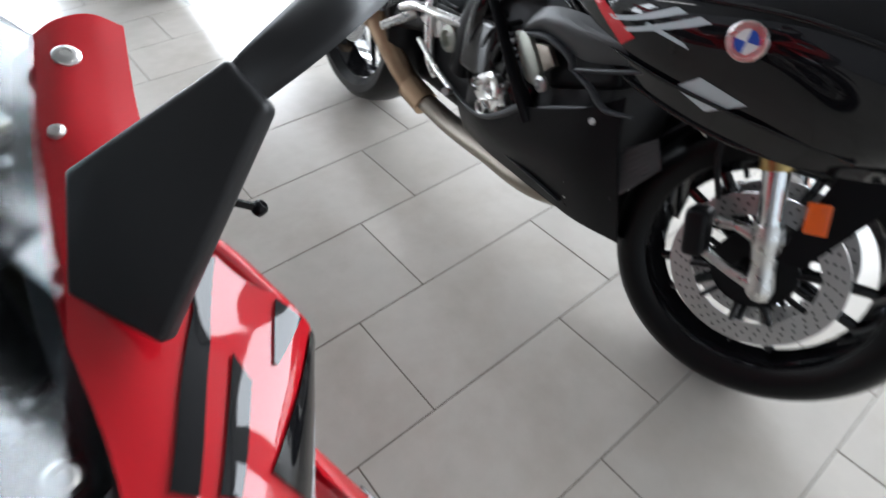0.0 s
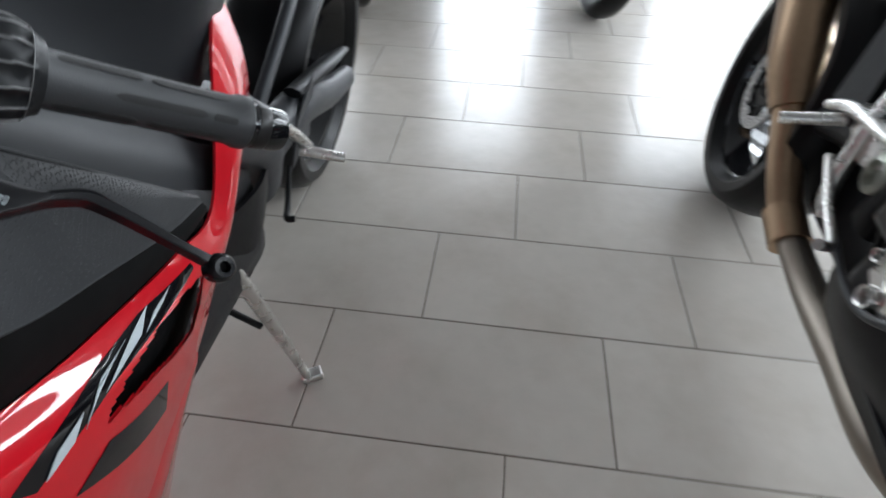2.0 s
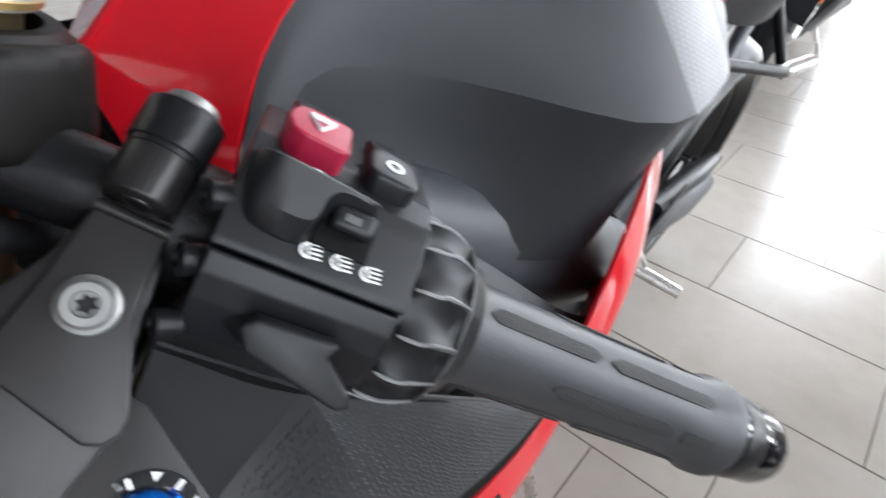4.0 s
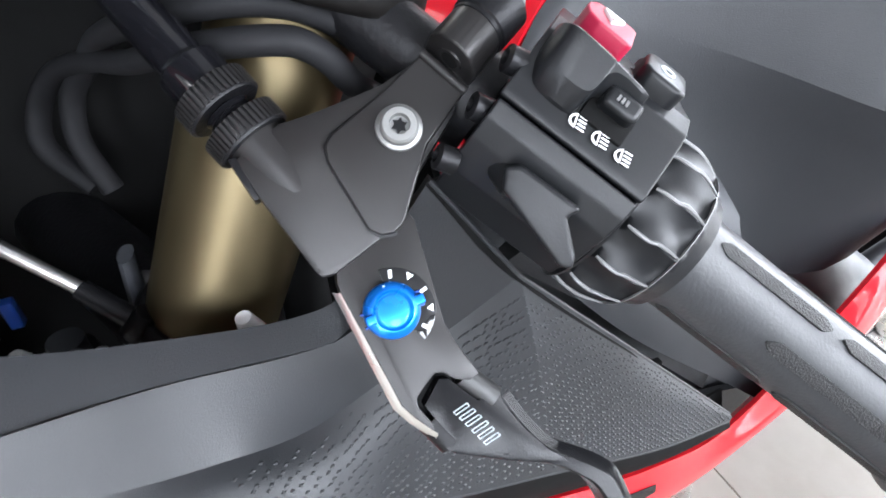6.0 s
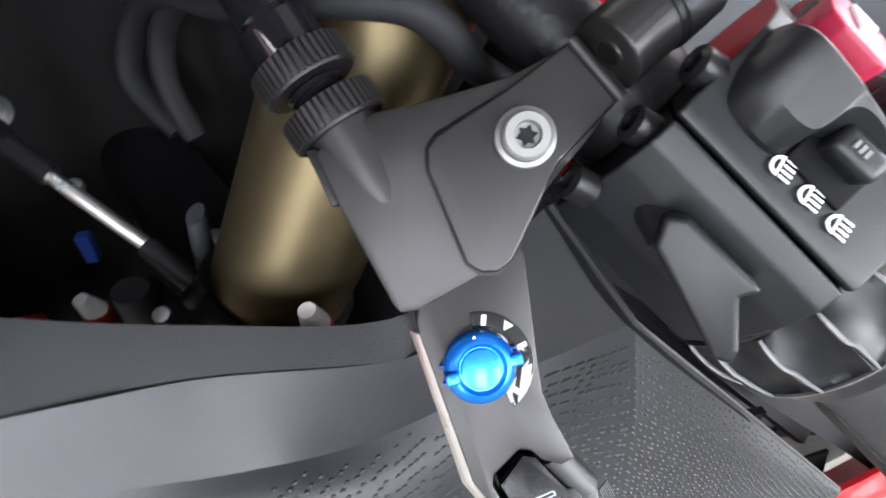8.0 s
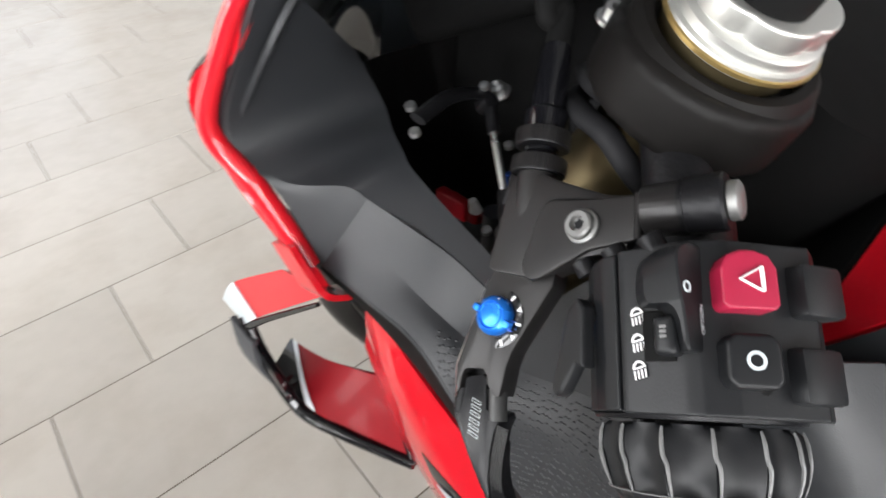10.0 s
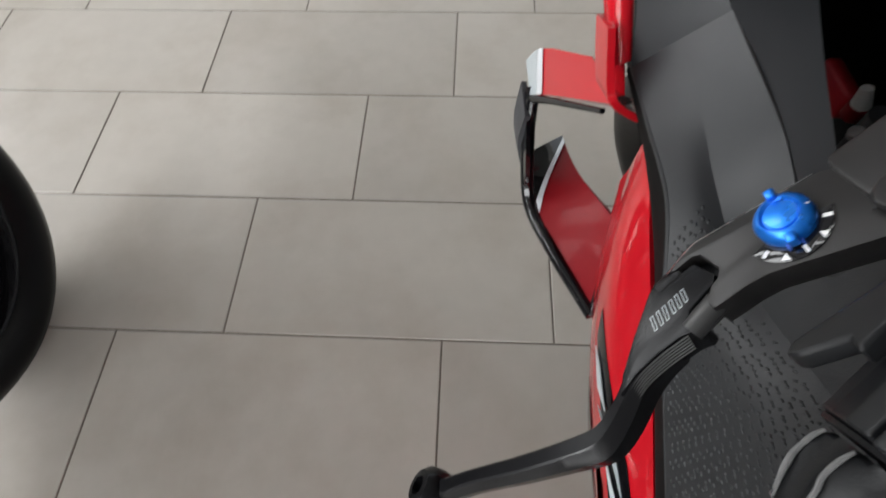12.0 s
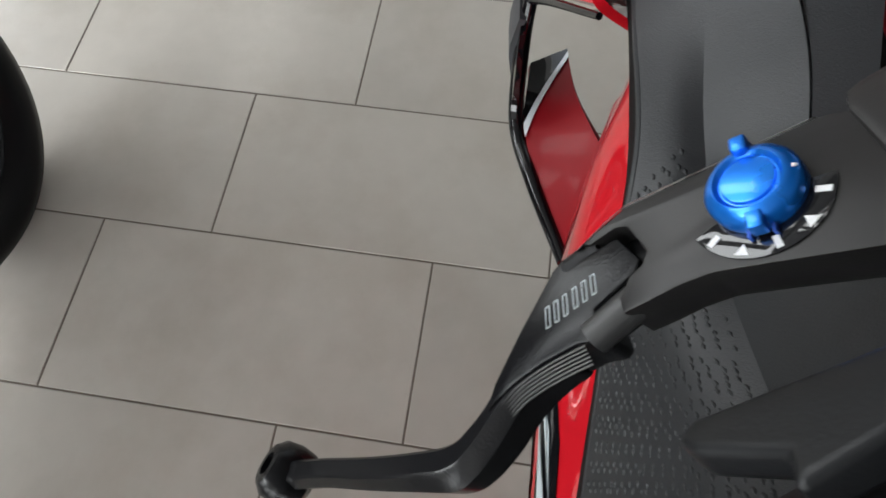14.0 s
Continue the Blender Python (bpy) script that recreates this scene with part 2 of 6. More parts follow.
def patch(rows, nu, nv, poly, lift=0.0008, thick=0.0006, flip=False, m=6, out=None):
    """A thin film on a sheet's face, over the quad poly of four (u, v) corners."""
    g = grid_of(rows, nu, nv)
    n = normals_of(g) * (-1 if flip else 1)
    if out is not None and (n * np.array(tuple(out))).sum() < 0:
        n = -n

    def at(u, v):
        x, y = np.clip(u, 0, 1) * (nu - 1), np.clip(v, 0, 1) * (nv - 1)
        i, j = min(int(x), nu - 2), min(int(y), nv - 2)
        a, b = x - i, y - j
        mix = lambda q: (q[i, j] * (1 - a) + q[i + 1, j] * a) * (1 - b) + (q[i, j + 1] * (1 - a) + q[i + 1, j + 1] * a) * b
        return mix(g) + mix(n) * (lift + thick)

    (u0, v0), (u1, v1), (u2, v2), (u3, v3) = poly
    rows2 = []
    for i in range(m):
        s = i / (m - 1)
        rows2.append([at((u0 + (u1 - u0) * s) * (1 - k / (m - 1)) + (u3 + (u2 - u3) * s) * k / (m - 1),
                         (v0 + (v1 - v0) * s) * (1 - k / (m - 1)) + (v3 + (v2 - v3) * s) * k / (m - 1)) for k in range(m)])
    return sheet(rows2, m, m, thick)


def loft(sections, steps):
    """A solid bar through cross-sections with equal numbers of corners."""
    bm = bmesh.new()
    lines = [catmull([s[k] for s in sections], steps) for k in range(len(sections[0]))]
    rings = [[bm.verts.new(l[i]) for l in lines] for i in range(steps)]
    n = len(lines)
    for c, d in zip(rings, rings[1:]):
        for k in range(n):
            bm.faces.new([c[k], c[(k + 1) % n], d[(k + 1) % n], d[k]])
    bm.faces.new(rings[0][::-1])
    bm.faces.new(rings[-1])
    bmesh.ops.recalc_face_normals(bm, faces=bm.faces[:])
    return bm


def tube(pts, r, n=12, steps=None, flat=1.0, bm=None, side=None):
    """A round bar along a smooth line; r one radius or one for each point; flat squashes it along its own normal."""
    bm = bm or bmesh.new()
    steps = steps or max(2, 1 if len(pts) == 2 else 6 * (len(pts) - 1) + 1)
    line = catmull(pts, steps)
    rad = [r] * len(pts) if isinstance(r, (int, float)) else list(r)
    rr = np.interp(np.linspace(0, len(pts) - 1, steps), range(len(pts)), rad)
    tang = np.gradient(line, axis=0)
    up = V(side) if side else V((0.13, 0.2, 0.97))
    rings = []
    for p, t, q in zip(line, tang, rr):
        t = V(t).normalized()
        a = up.cross(t)
        if a.length < 0.05:
            a = V((1, 0, 0)).cross(t)
        a.normalize()
        b = t.cross(a)
        up = b
        rings.append([bm.verts.new(V(p) + (a * math.cos(k * 2 * math.pi / n) + b * flat * math.sin(k * 2 * math.pi / n)) * q) for k in range(n)])
    for c, d in zip(rings, rings[1:]):
        for k in range(n):
            bm.faces.new([c[k], c[(k + 1) % n], d[(k + 1) % n], d[k]])
    bm.faces.new(rings[0][::-1])
    bm.faces.new(rings[-1])
    return bm


def lathe(profile, at, axis, n=32, bm=None, close=False):
    """Turns (radius, height) pairs about the axis through at."""
    bm = bm or bmesh.new()
    z = V(axis).normalized()
    x = z.orthogonal().normalized()
    y = z.cross(x)
    rings = []
    for r, h in profile:
        rings.append([bm.verts.new(V(at) + z * h + (x * math.cos(k * 2 * math.pi / n) + y * math.sin(k * 2 * math.pi / n)) * max(r, 1e-5)) for k in range(n)])
    pairs = list(zip(rings, rings[1:])) + ([(rings[-1], rings[0])] if close else [])
    for c, d in pairs:
        for k in range(n):
            bm.faces.new([c[k], c[(k + 1) % n], d[(k + 1) % n], d[k]])
    if not close:
        bm.faces.new(rings[0][::-1])
        bm.faces.new(rings[-1])
    bmesh.ops.recalc_face_normals(bm, faces=bm.faces[:])
    return bm


def plate(outline, o, a, b, h0, h1, bevel=0.0008, bm=None, seg=2):
    """A flat piece: outline in metres along a and b from o, from h0 to h1 along their normal."""
    own = bmesh.new()
    a, b, o = V(a), V(b), V(o)
    n = a.cross(b).normalized()
    low = [own.verts.new(o + a * p + b * q + n * h0) for p, q in outline]
    f = own.faces.new(low)
    top = bmesh.ops.extrude_face_region(own, geom=[f])
    bmesh.ops.translate(own, verts=[v for v in top["geom"] if isinstance(v, bmesh.types.BMVert)], vec=n * (h1 - h0))
    bmesh.ops.recalc_face_normals(own, faces=own.faces[:])
    if bevel:
        bmesh.ops.bevel(own, geom=own.edges[:], offset=bevel, segments=seg, affect="EDGES", profile=0.6, clamp_overlap=True)
    if bm is None:
        return own
    me = bpy.data.meshes.new("join")
    own.to_mesh(me)
    bm.from_mesh(me)
    bpy.data.meshes.remove(me)
    return bm


def rbox(o, a, b, n, size, bevel=0.003, bm=None, seg=3):
    """A rounded block at o with its sides along a, b and n."""
    x, y, z = size
    o = V(o) - V(n).normalized() * z / 2
    return plate([(-x / 2, -y / 2), (x / 2, -y / 2), (x / 2, y / 2), (-x / 2, y / 2)], o, V(a).normalized(), V(b).normalized(), 0, z, bevel, bm, seg)


def mm(pts):
    return [(a * 0.001, b * 0.001) for a, b in pts]


X, Y, Z = V((1, 0, 0)), V((0, 1, 0)), V((0, 0, 1))


def thing(name, at, label, category, group="", m=None):
    e = new(name)
    e.empty_display_size = 0.1
    e.matrix_basis = m if m is not None else Matrix.Translation(at)
    e["frame"] = "own" if m is not None else "world"
    return tagged(e, label, category, group)


def part(name, bm, material, parent, label="", angle=38):
    """Links a bmesh as one mesh object under a thing or a part. Things placed by a point take world places; others their own."""
    top = parent
    while top.parent:
        top = top.parent
    if top.get("frame") == "world":
        bmesh.ops.translate(bm, verts=bm.verts[:], vec=-top.matrix_basis.translation)
    me = bpy.data.meshes.new(name)
    bm.to_mesh(me)
    bm.free()
    for q in material if isinstance(material, (list, tuple)) else [material]:
        me.materials.append(q)
    me.polygons.foreach_set("use_smooth", [True] * len(me.polygons))
    me.set_sharp_from_angle(angle=radians(angle))
    ob = new(name, me)
    ob.parent = parent
    return tagged(ob, label)


def writing(text, size, o, a, b):
    """Flat letters of the built-in font as a bmesh, along a with their tops towards b."""
    cu = bpy.data.curves.new("letters", "FONT")
    cu.body, cu.size, cu.align_x, cu.align_y = text, size, "CENTER", "CENTER"
    ob = bpy.data.objects.new("letters", cu)
    me = bpy.data.meshes.new_from_object(ob)
    bpy.data.objects.remove(ob)
    bm = bmesh.new()
    bm.from_mesh(me)
    bpy.data.meshes.remove(me)
    a, b = V(a).normalized(), V(b).normalized()
    for v in bm.verts:
        v.co = V(o) + a * v.co.x + b * v.co.y
    return bm


def single(name, bm, material, label, category, kind="", group="", angle=38):
    me = bpy.data.meshes.new(name)
    bm.to_mesh(me)
    bm.free()
    for q in material if isinstance(material, (list, tuple)) else [material]:
        me.materials.append(q)
    me.polygons.foreach_set("use_smooth", [True] * len(me.polygons))
    me.set_sharp_from_angle(angle=radians(angle))
    return tagged(new(name, me), label, category, group, kind)


def block(lo, hi, bm=None):
    bm = bm or bmesh.new()
    r = bmesh.ops.create_cube(bm, size=1)
    for v in r["verts"]:
        v.co = V([l + (h - l) * (k + 0.5) for l, h, k in zip(lo, hi, v.co)])
    return bm


# ---- the room ----
def wall_with_openings(name, y0, y1, openings, sill, head):
    bm = bmesh.new()
    xs = [LEFT_X] + [e for c, w in openings for e in (c - w / 2, c + w / 2)] + [RIGHT_X]
    for x0, x1 in zip(xs[0::2], xs[1::2]):
        block((x0, y0, 0), (x1, y1, ROOM_H), bm)
    for c, w in openings:
        block((c - w / 2, y0, head), (c + w / 2, y1, ROOM_H), bm)
        if sill > 0:
            block((c - w / 2, y0, 0), (c + w / 2, y1, sill), bm)
    return single(name, bm, PLASTER, "white painted showroom wall with tall windows", "wall", "structure")


wall_with_openings("wall_north", WIN_Y, WIN_Y + 0.2, [(x, 1.28) for x in WINDOWS_REAR], 0.06, 4.12)
wall_with_openings("wall_south", BACK_Y - 0.2, BACK_Y, [(x, 2.6) for x in WINDOWS_FRONT], 0.8, 3.6)
# Unseen west wall, its colour lowered to dim reflections.
single("wall_west", block((LEFT_X - 0.2, BACK_Y - 0.2, 0), (LEFT_X, WIN_Y + 0.2, ROOM_H)), DIM_WALL, "unseen showroom wall, darkened to cut bounce light", "wall", "structure")
# East wall, unseen, with openings for the added windows.
bm = bmesh.new()
ys = [BACK_Y - 0.2] + [e for y in ADDED_EAST_WINDOWS for e in (y - 0.64, y + 0.64)] + [WIN_Y + 0.2]
for y0, y1 in zip(ys[0::2], ys[1::2]):
    block((RIGHT_X, y0, 0), (RIGHT_X + 0.2, y1, ROOM_H), bm)
for y in ADDED_EAST_WINDOWS:
    block((RIGHT_X, y - 0.64, 0), (RIGHT_X + 0.2, y + 0.64, 0.06), bm)
    block((RIGHT_X, y - 0.64, 4.12), (RIGHT_X + 0.2, y + 0.64, ROOM_H), bm)
single("wall_east", bm, PLASTER, "white painted showroom wall with tall windows", "wall", "structure")
single("ceiling", block((LEFT_X - 0.2, BACK_Y - 0.2, ROOM_H), (RIGHT_X + 0.2, WIN_Y + 0.2, ROOM_H + 0.2)), CEILING, "plain grey painted showroom ceiling", "ceiling", "structure")


def window_unit(k, x, y, w, lo, hi, out):
    bm = bmesh.new()
    for a, b in (((x - w / 2, lo), (x - w / 2 + 0.05, hi)), ((x + w / 2 - 0.05, lo), (x + w / 2, hi)), ((x - w / 2 + 0.05, lo), (x + w / 2 - 0.05, lo + 0.05)), ((x - w / 2 + 0.05, hi - 0.05), (x + w / 2 - 0.05, hi))):
        block((a[0], y - 0.03, a[1]), (b[0], y + 0.03, b[1]), bm)
    return single("window_%d" % k, bm, FRAME_GREY, "tall window with grey metal frame", "window", "structure")


for k, x in enumerate(WINDOWS_REAR):
    window_unit(k + 1, x, WIN_Y + 0.16, 1.28, 0.06, 4.12, 1)
# Frames for the added, unseen east windows.
for k, y in enumerate(ADDED_EAST_WINDOWS):
    bm = bmesh.new()
    for a, b in (((y - 0.64, 0.06), (y - 0.59, 4.12)), ((y + 0.59, 0.06), (y + 0.64, 4.12)), ((y - 0.59, 0.06), (y + 0.59, 0.11)), ((y - 0.59, 4.07), (y + 0.59, 4.12))):
        block((RIGHT_X + 0.13, a[0], a[1]), (RIGHT_X + 0.19, b[0], b[1]), bm)
    single("window_%d" % (k + 9), bm, FRAME_GREY, "tall window with grey metal frame", "window", "structure")
for k, x in enumerate(WINDOWS_FRONT):
    window_unit(k + 6, x, BACK_Y - 0.16, 2.6, 0.8, 3.6, -1)


# Tray and glowing diffuser of an added, unseen ceiling lamp.
def ceiling_light(x, y):
    e = thing("ceiling_light", (x, y, ROOM_H), "added unseen linear ceiling lamp for fill light", "lamp", "ceiling lamps")
    bm = bmesh.new()
    for a, b in (((-0.16, -1.3), (-0.13, 1.3)), ((0.13, -1.3), (0.16, 1.3)), ((-0.13, -1.3), (0.13, -1.27)), ((-0.13, 1.27), (0.13, 1.3))):
        block((x + a[0], y + a[1], ROOM_H - 0.1), (x + b[0], y + b[1], ROOM_H), bm)
    part("frame", bm, FRAME_GREY, e)
    part("diffuser", block((x - 0.13, y - 1.27, ROOM_H - 0.06), (x + 0.13, y + 1.27, ROOM_H - 0.03)), GLOW, e)


for x, y in LAMP_ROWS:
    ceiling_light(x, y)

# ---- the red motorcycle ----
RED_BASE = (-0.27, 0.0, 0.0)
LEAN = radians(9.5)
bike = thing("motorcycle", RED_BASE, "red and black sport motorcycle leaning on its side stand", "motorcycle", "motorcycles in the showroom")


def rb(x, y, z):
    """From the leaning machine's own left, rear and up to the world."""
    return V((RED_BASE[0] + math.cos(LEAN) * x + math.sin(LEAN) * z, y, -math.sin(LEAN) * x + math.cos(LEAN) * z))


# handlebar frame: along the bar to its end, to the front, up
G0, D, F, U = V((0.0815, -0.2514, 0.809)), V((0.604, 0.610, -0.513)).normalized(), V((0.710, -0.703, 0.0)), V((0.361, 0.364, 0.858))
F = (F - D * F.dot(D)).normalized()
U = F.cross(D).normalized()


def bar(d, f=0.0, u=0.0):
    return G0 + D * d + F * f + U * u


def around(d, ang, r):
    return bar(d, math.cos(ang) * r, math.sin(ang) * r)


def left_grip():
    g = part("handlebar_grip", lathe([(0.0, -0.012), (0.0195, -0.012), (0.0205, -0.004), (0.0180, 0.0), (0.0162, 0.005), (0.0158, 0.05), (0.0158, 0.088), (0.0165, 0.108), (0.0184, 0.113), (0.0184, 0.1185), (0.0165, 0.120), (0.0, 0.120)], G0, D, 40), GRIP, bike, "black ribbed rubber grip")
    for k in range(7):
        a = radians(-35 + k * 52)
        for lo, hi in ((0.008, 0.033), (0.036, 0.088), (0.092, 0.108))[k % 2:: 1] if k % 2 else ((0.008, 0.05), (0.055, 0.104)):
            rows = []
            for s in np.linspace(0, 1, 17):
                w = 0.17 * math.sqrt(max(0.02, 1 - abs(2 * s - 1) ** 18))
                rows.append([around(lo + (hi - lo) * s, a + 0.85 * w * q, 0.0165) for q in (-1, -0.5, 0, 0.5, 1)])
            part("ribbed_pad", sheet(rows, 33, 7, 0.001), KNURL, g)
    cap = part("bar_end", lathe([(0.0, 0.1185), (0.0150, 0.1185), (0.0158, 0.1215), (0.0158, 0.1425), (0.0145, 0.147), (0.010, 0.149), (0.0, 0.1495)], G0, D, 36), GLOSS_BLACK, bike, "black bar end weight")
    part("bar_end_ring", lathe([(0.0160, 0.124), (0.0163, 0.125), (0.0163, 0.132), (0.0160, 0.133)], G0, D, 36, close=True), ANODISED, cap)
    bm = bmesh.new()
    prof = [(-0.0215, 0.0262), (-0.0200, 0.0283), (-0.0165, 0.0290), (-0.0120, 0.0289), (-0.0080, 0.0281), (-0.0050, 0.0268), (-0.0035, 0.0262), (-0.0010, 0.0236), (0.0030, 0.0214), (0.0032, 0.0150)]
    prof = [(d, r * 0.94) for d, r in prof]
    rings = []
    for i, (d, r) in enumerate(prof):
        deep = 0.0023 if 0 < i < 6 else (0.0008 if i == 6 else 0.0)
        rings.append([bm.verts.new(around(d, k * math.pi / 98, r - deep * math.sin(math.pi * ((k * 14 / 196) % 1)) ** 0.8)) for k in range(196)])
    for p, q in zip(rings, rings[1:]):
        for k in range(196):
            bm.faces.new([p[k], p[(k + 1) % 196], q[(k + 1) % 196], q[k]])
    bm.faces.new(rings[0])
    bmesh.ops.recalc_face_normals(bm, faces=bm.faces[:])
    wheel_ring = part("selector_ring", bm, PLASTIC, bike, "black ridged selector ring", angle=60)
    # Pale grey lines along the ridges and the rim.
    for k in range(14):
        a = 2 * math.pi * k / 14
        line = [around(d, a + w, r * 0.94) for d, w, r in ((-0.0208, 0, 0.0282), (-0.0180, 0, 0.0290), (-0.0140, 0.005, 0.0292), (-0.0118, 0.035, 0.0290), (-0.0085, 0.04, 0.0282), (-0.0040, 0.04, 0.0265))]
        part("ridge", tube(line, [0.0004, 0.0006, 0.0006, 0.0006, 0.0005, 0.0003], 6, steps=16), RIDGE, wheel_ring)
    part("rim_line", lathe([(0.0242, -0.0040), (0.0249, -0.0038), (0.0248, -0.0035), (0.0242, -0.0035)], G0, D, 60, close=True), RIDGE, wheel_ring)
    part("handlebar", tube([bar(-0.15), bar(-0.02)], 0.011, 20), CAST, bike, "black handlebar tube")


GRIP = mat("grip_rubber", (0.026, 0.027, 0.029), 0.46, var=0.15, bump=0.2, bump_scale=900)
RIDGE = mat("pale_grey_plastic", (0.13, 0.13, 0.13), 0.35, var=0.25, grain=400)
KNURL = mat("knurled_rubber", (0.012, 0.012, 0.012), 0.65, var=0.6, grain=1400, bump=1.0, bump_scale=1500)
left_grip()


def switch_block():
    o = bar(-0.0235)
    up = [(-0.027, 0.0095), (-0.0265, 0.022), (-0.021, 0.0295), (0.002, 0.0342), (0.010, 0.0332), (0.0135, 0.0310), (0.0248, 0.0211), (0.0258, 0.0196), (0.0248, 0.0184), (0.002, 0.0095)]
    low = [(-0.027, 0.0086), (0.002, 0.0087), (0.0250, 0.0179), (0.0264, 0.0188), (0.0290, 0.0145), (0.0300, 0.0080), (0.0290, -0.004), (0.022, -0.018), (-0.018, -0.023), (-0.026, -0.014)]
    s = part("switch_block", plate(up, o, F, U, 0.0, 0.044, 0.0036, seg=5), PLASTIC, bike, "black plastic handlebar switch block")
    part("switch_block_lower", plate(low, o, F, U, 0.0005, 0.0435, 0.0022, seg=4), PLASTIC, s)
    part("clamp_sleeve", tube([bar(-0.082), bar(-0.068)], 0.016, 24), CAST, s)
    for d, f, u in ((-0.0685, 0.024, 0.012), (-0.0685, 0.017, 0.024), (-0.0680, 0.030, -0.002)):
        part("clamp_screw", lathe([(0, -0.002), (0.0036, -0.002), (0.0036, 0.003), (0.0020, 0.0036), (0.0018, 0.0018), (0, 0.0018)], bar(d, f, u), -D + F * 0.5, 16), CAST, s)
    part("shoulder", lathe([(0.0, -0.0245), (0.0275, -0.0245), (0.0285, -0.0235), (0.0280, -0.0225), (0.0, -0.0225)], G0, D, 40), CAST, s)
    hz = part("hazard_button", plate([(-0.0088, 0.0078), (-0.0088, -0.0040), (-0.0066, -0.0082), (-0.0022, -0.0100), (0.0022, -0.0100), (0.0066, -0.0082), (0.0088, -0.0040), (0.0088, 0.0078), (0.0072, 0.0094), (-0.0072, 0.0094)], bar(-0.0555, 0.0, 0.0315), F * 0.76, D * 0.76, 0.0, 0.0088, 0.0024, seg=4), HAZARD, s, "red hazard warning button")
    tri_at = [bar(-0.0560, -0.0004, 0.0405) + F * a + D * b for a, b in ((-0.0026, -0.0032), (-0.0026, 0.0036), (0.0034, 0.0003))]
    mid = sum(tri_at, V()) / 3
    for a, b in zip(tri_at, tri_at[1:] + tri_at[:1]):
        part("triangle_bar", tube([a.lerp(mid, 0.12), b.lerp(mid, 0.12)], 0.0007, 6, flat=0.4, side=D), WHITE, hz)
    ring = [(-0.0078, -0.0052), (-0.0052, -0.0078), (0.0052, -0.0078), (0.0078, -0.0052), (0.0078, 0.0058), (0.0056, 0.0080), (-0.0056, 0.0080), (-0.0078, 0.0058)]
    info = part("mode_button", plate(ring, bar(-0.0365, 0.0, 0.0310), F * 0.82, D * 0.82, 0.0, 0.0082, 0.0024, seg=3), PLASTIC, s, "black button with a white loop mark")
    part("button_recess", plate(ring, bar(-0.0365, 0.0, 0.0315), F * 0.94, D * 0.94, 0.0, 0.0016, 0.0004), LINER, s)
    part("loop_mark", lathe([(0.0015, 0), (0.0023, 0), (0.0023, 0.0004), (0.0015, 0.0004)], bar(-0.0365, 0.0, 0.0391), U, 20, close=True), SILVER_FILM, info)
    for f in (-0.0010, 0.0010):
        part("loop_mark", rbox(bar(-0.0365, f, 0.0393), D, F, U, (0.0034, 0.0007, 0.0004), 0), SILVER_FILM, info)
    for d, f in ((-0.0550, -0.0195), (-0.0340, -0.0170)):
        part("rocker_button", plate([(-0.0065, -0.0068), (0.0065, -0.0068), (0.0065, 0.0068), (-0.0065, 0.0068)], bar(d, f, 0.0285), (F * 0.94 + U * 0.34), D, -0.002, 0.0055, 0.0018), PLASTIC, s)
    # speed control: a hood with a thumb wing in front of it and the slider between them
    T = (F * 0.75 - U * 0.66).normalized()
    N = (F * 0.66 + U * 0.75).normalized()
    ridge = []
    for d, back, kf, ff, fu in ((-66.0, 9.5, 12.0, 15.0, 31.5), (-65.0, 8.2, 14.0, 18.0, 31.6), (-61.5, 8.2, 16.6, 21.6, 31.0), (-51.6, 8.5, 16.0, 22.0, 31.2), (-49.8, 8.6, 15.6, 18.0, 36.2), (-46.0, 8.8, 15.0, 16.2, 37.2), (-39.6, 9.4, 14.2, 15.0, 36.0), (-38.4, 10.2, 13.6, 14.2, 35.0)):
        ku = 33.2 + (kf - back) * 0.75
        ridge.append([bar(d * 0.001, f * 0.001, u * 0.001) for f, u in ((back, 28.0), (back, 33.2), (kf - 0.3, ku - 0.1), (kf + 0.4, ku - 0.1), (ff, fu), (ff + 0.3, fu - 6.0), (ff - 2.0, 20.0))])
    pod = part("speed_control_hood", loft(ridge, 40), PLASTIC, s, "black curved speed control hood", angle=28)
    # Near-black block paints the shadow in the well around the slider.
    part("slider_well", rbox(bar(-0.0430, 0.0165, 0.0258), T, D, N, (0.008, 0.0130, 0.0060), 0.0005), LINER, pod)
    part("slider", rbox(bar(-0.0425, 0.0160, 0.0300), T, D, N, (0.0056, 0.0100, 0.0090), 0.0018), PLASTIC, pod)
    for k in range(3):
        part("slider_mark", rbox(bar(-0.0445 + 0.0012 * k, 0.0160, 0.0300) + N * 0.0047, T, D, N, (0.0016, 0.0007, 0.0003), 0), RIDGE, pod)
    slope = (F + U * 0.75).normalized()
    part("option_print", writing("OPTION", 0.0020, bar(-0.0465, 0.0098, 0.0342) + (U - F * 0.75) * 0.0003, -D, slope), SILVER_FILM, pod, "small grey printed word")
    part("dial_print", lathe([(0.0010, 0), (0.0015, 0), (0.0015, 0.0003), (0.0010, 0.0003)], bar(-0.0540, 0.0140, 0.0375), U - F * 0.75, 16, close=True), SILVER_FILM, pod)
    # three printed headlamp marks on the sloping face
    ax, ay = (D * 0.97 - T * 0.26).normalized() * 0.82, (D * 0.26 + T * 0.97).normalized() * -0.82
    for d in (-0.0484, -0.0414, -0.0344):
        q = bar(d, 0.0218, 0.0237) + N * 0.0006
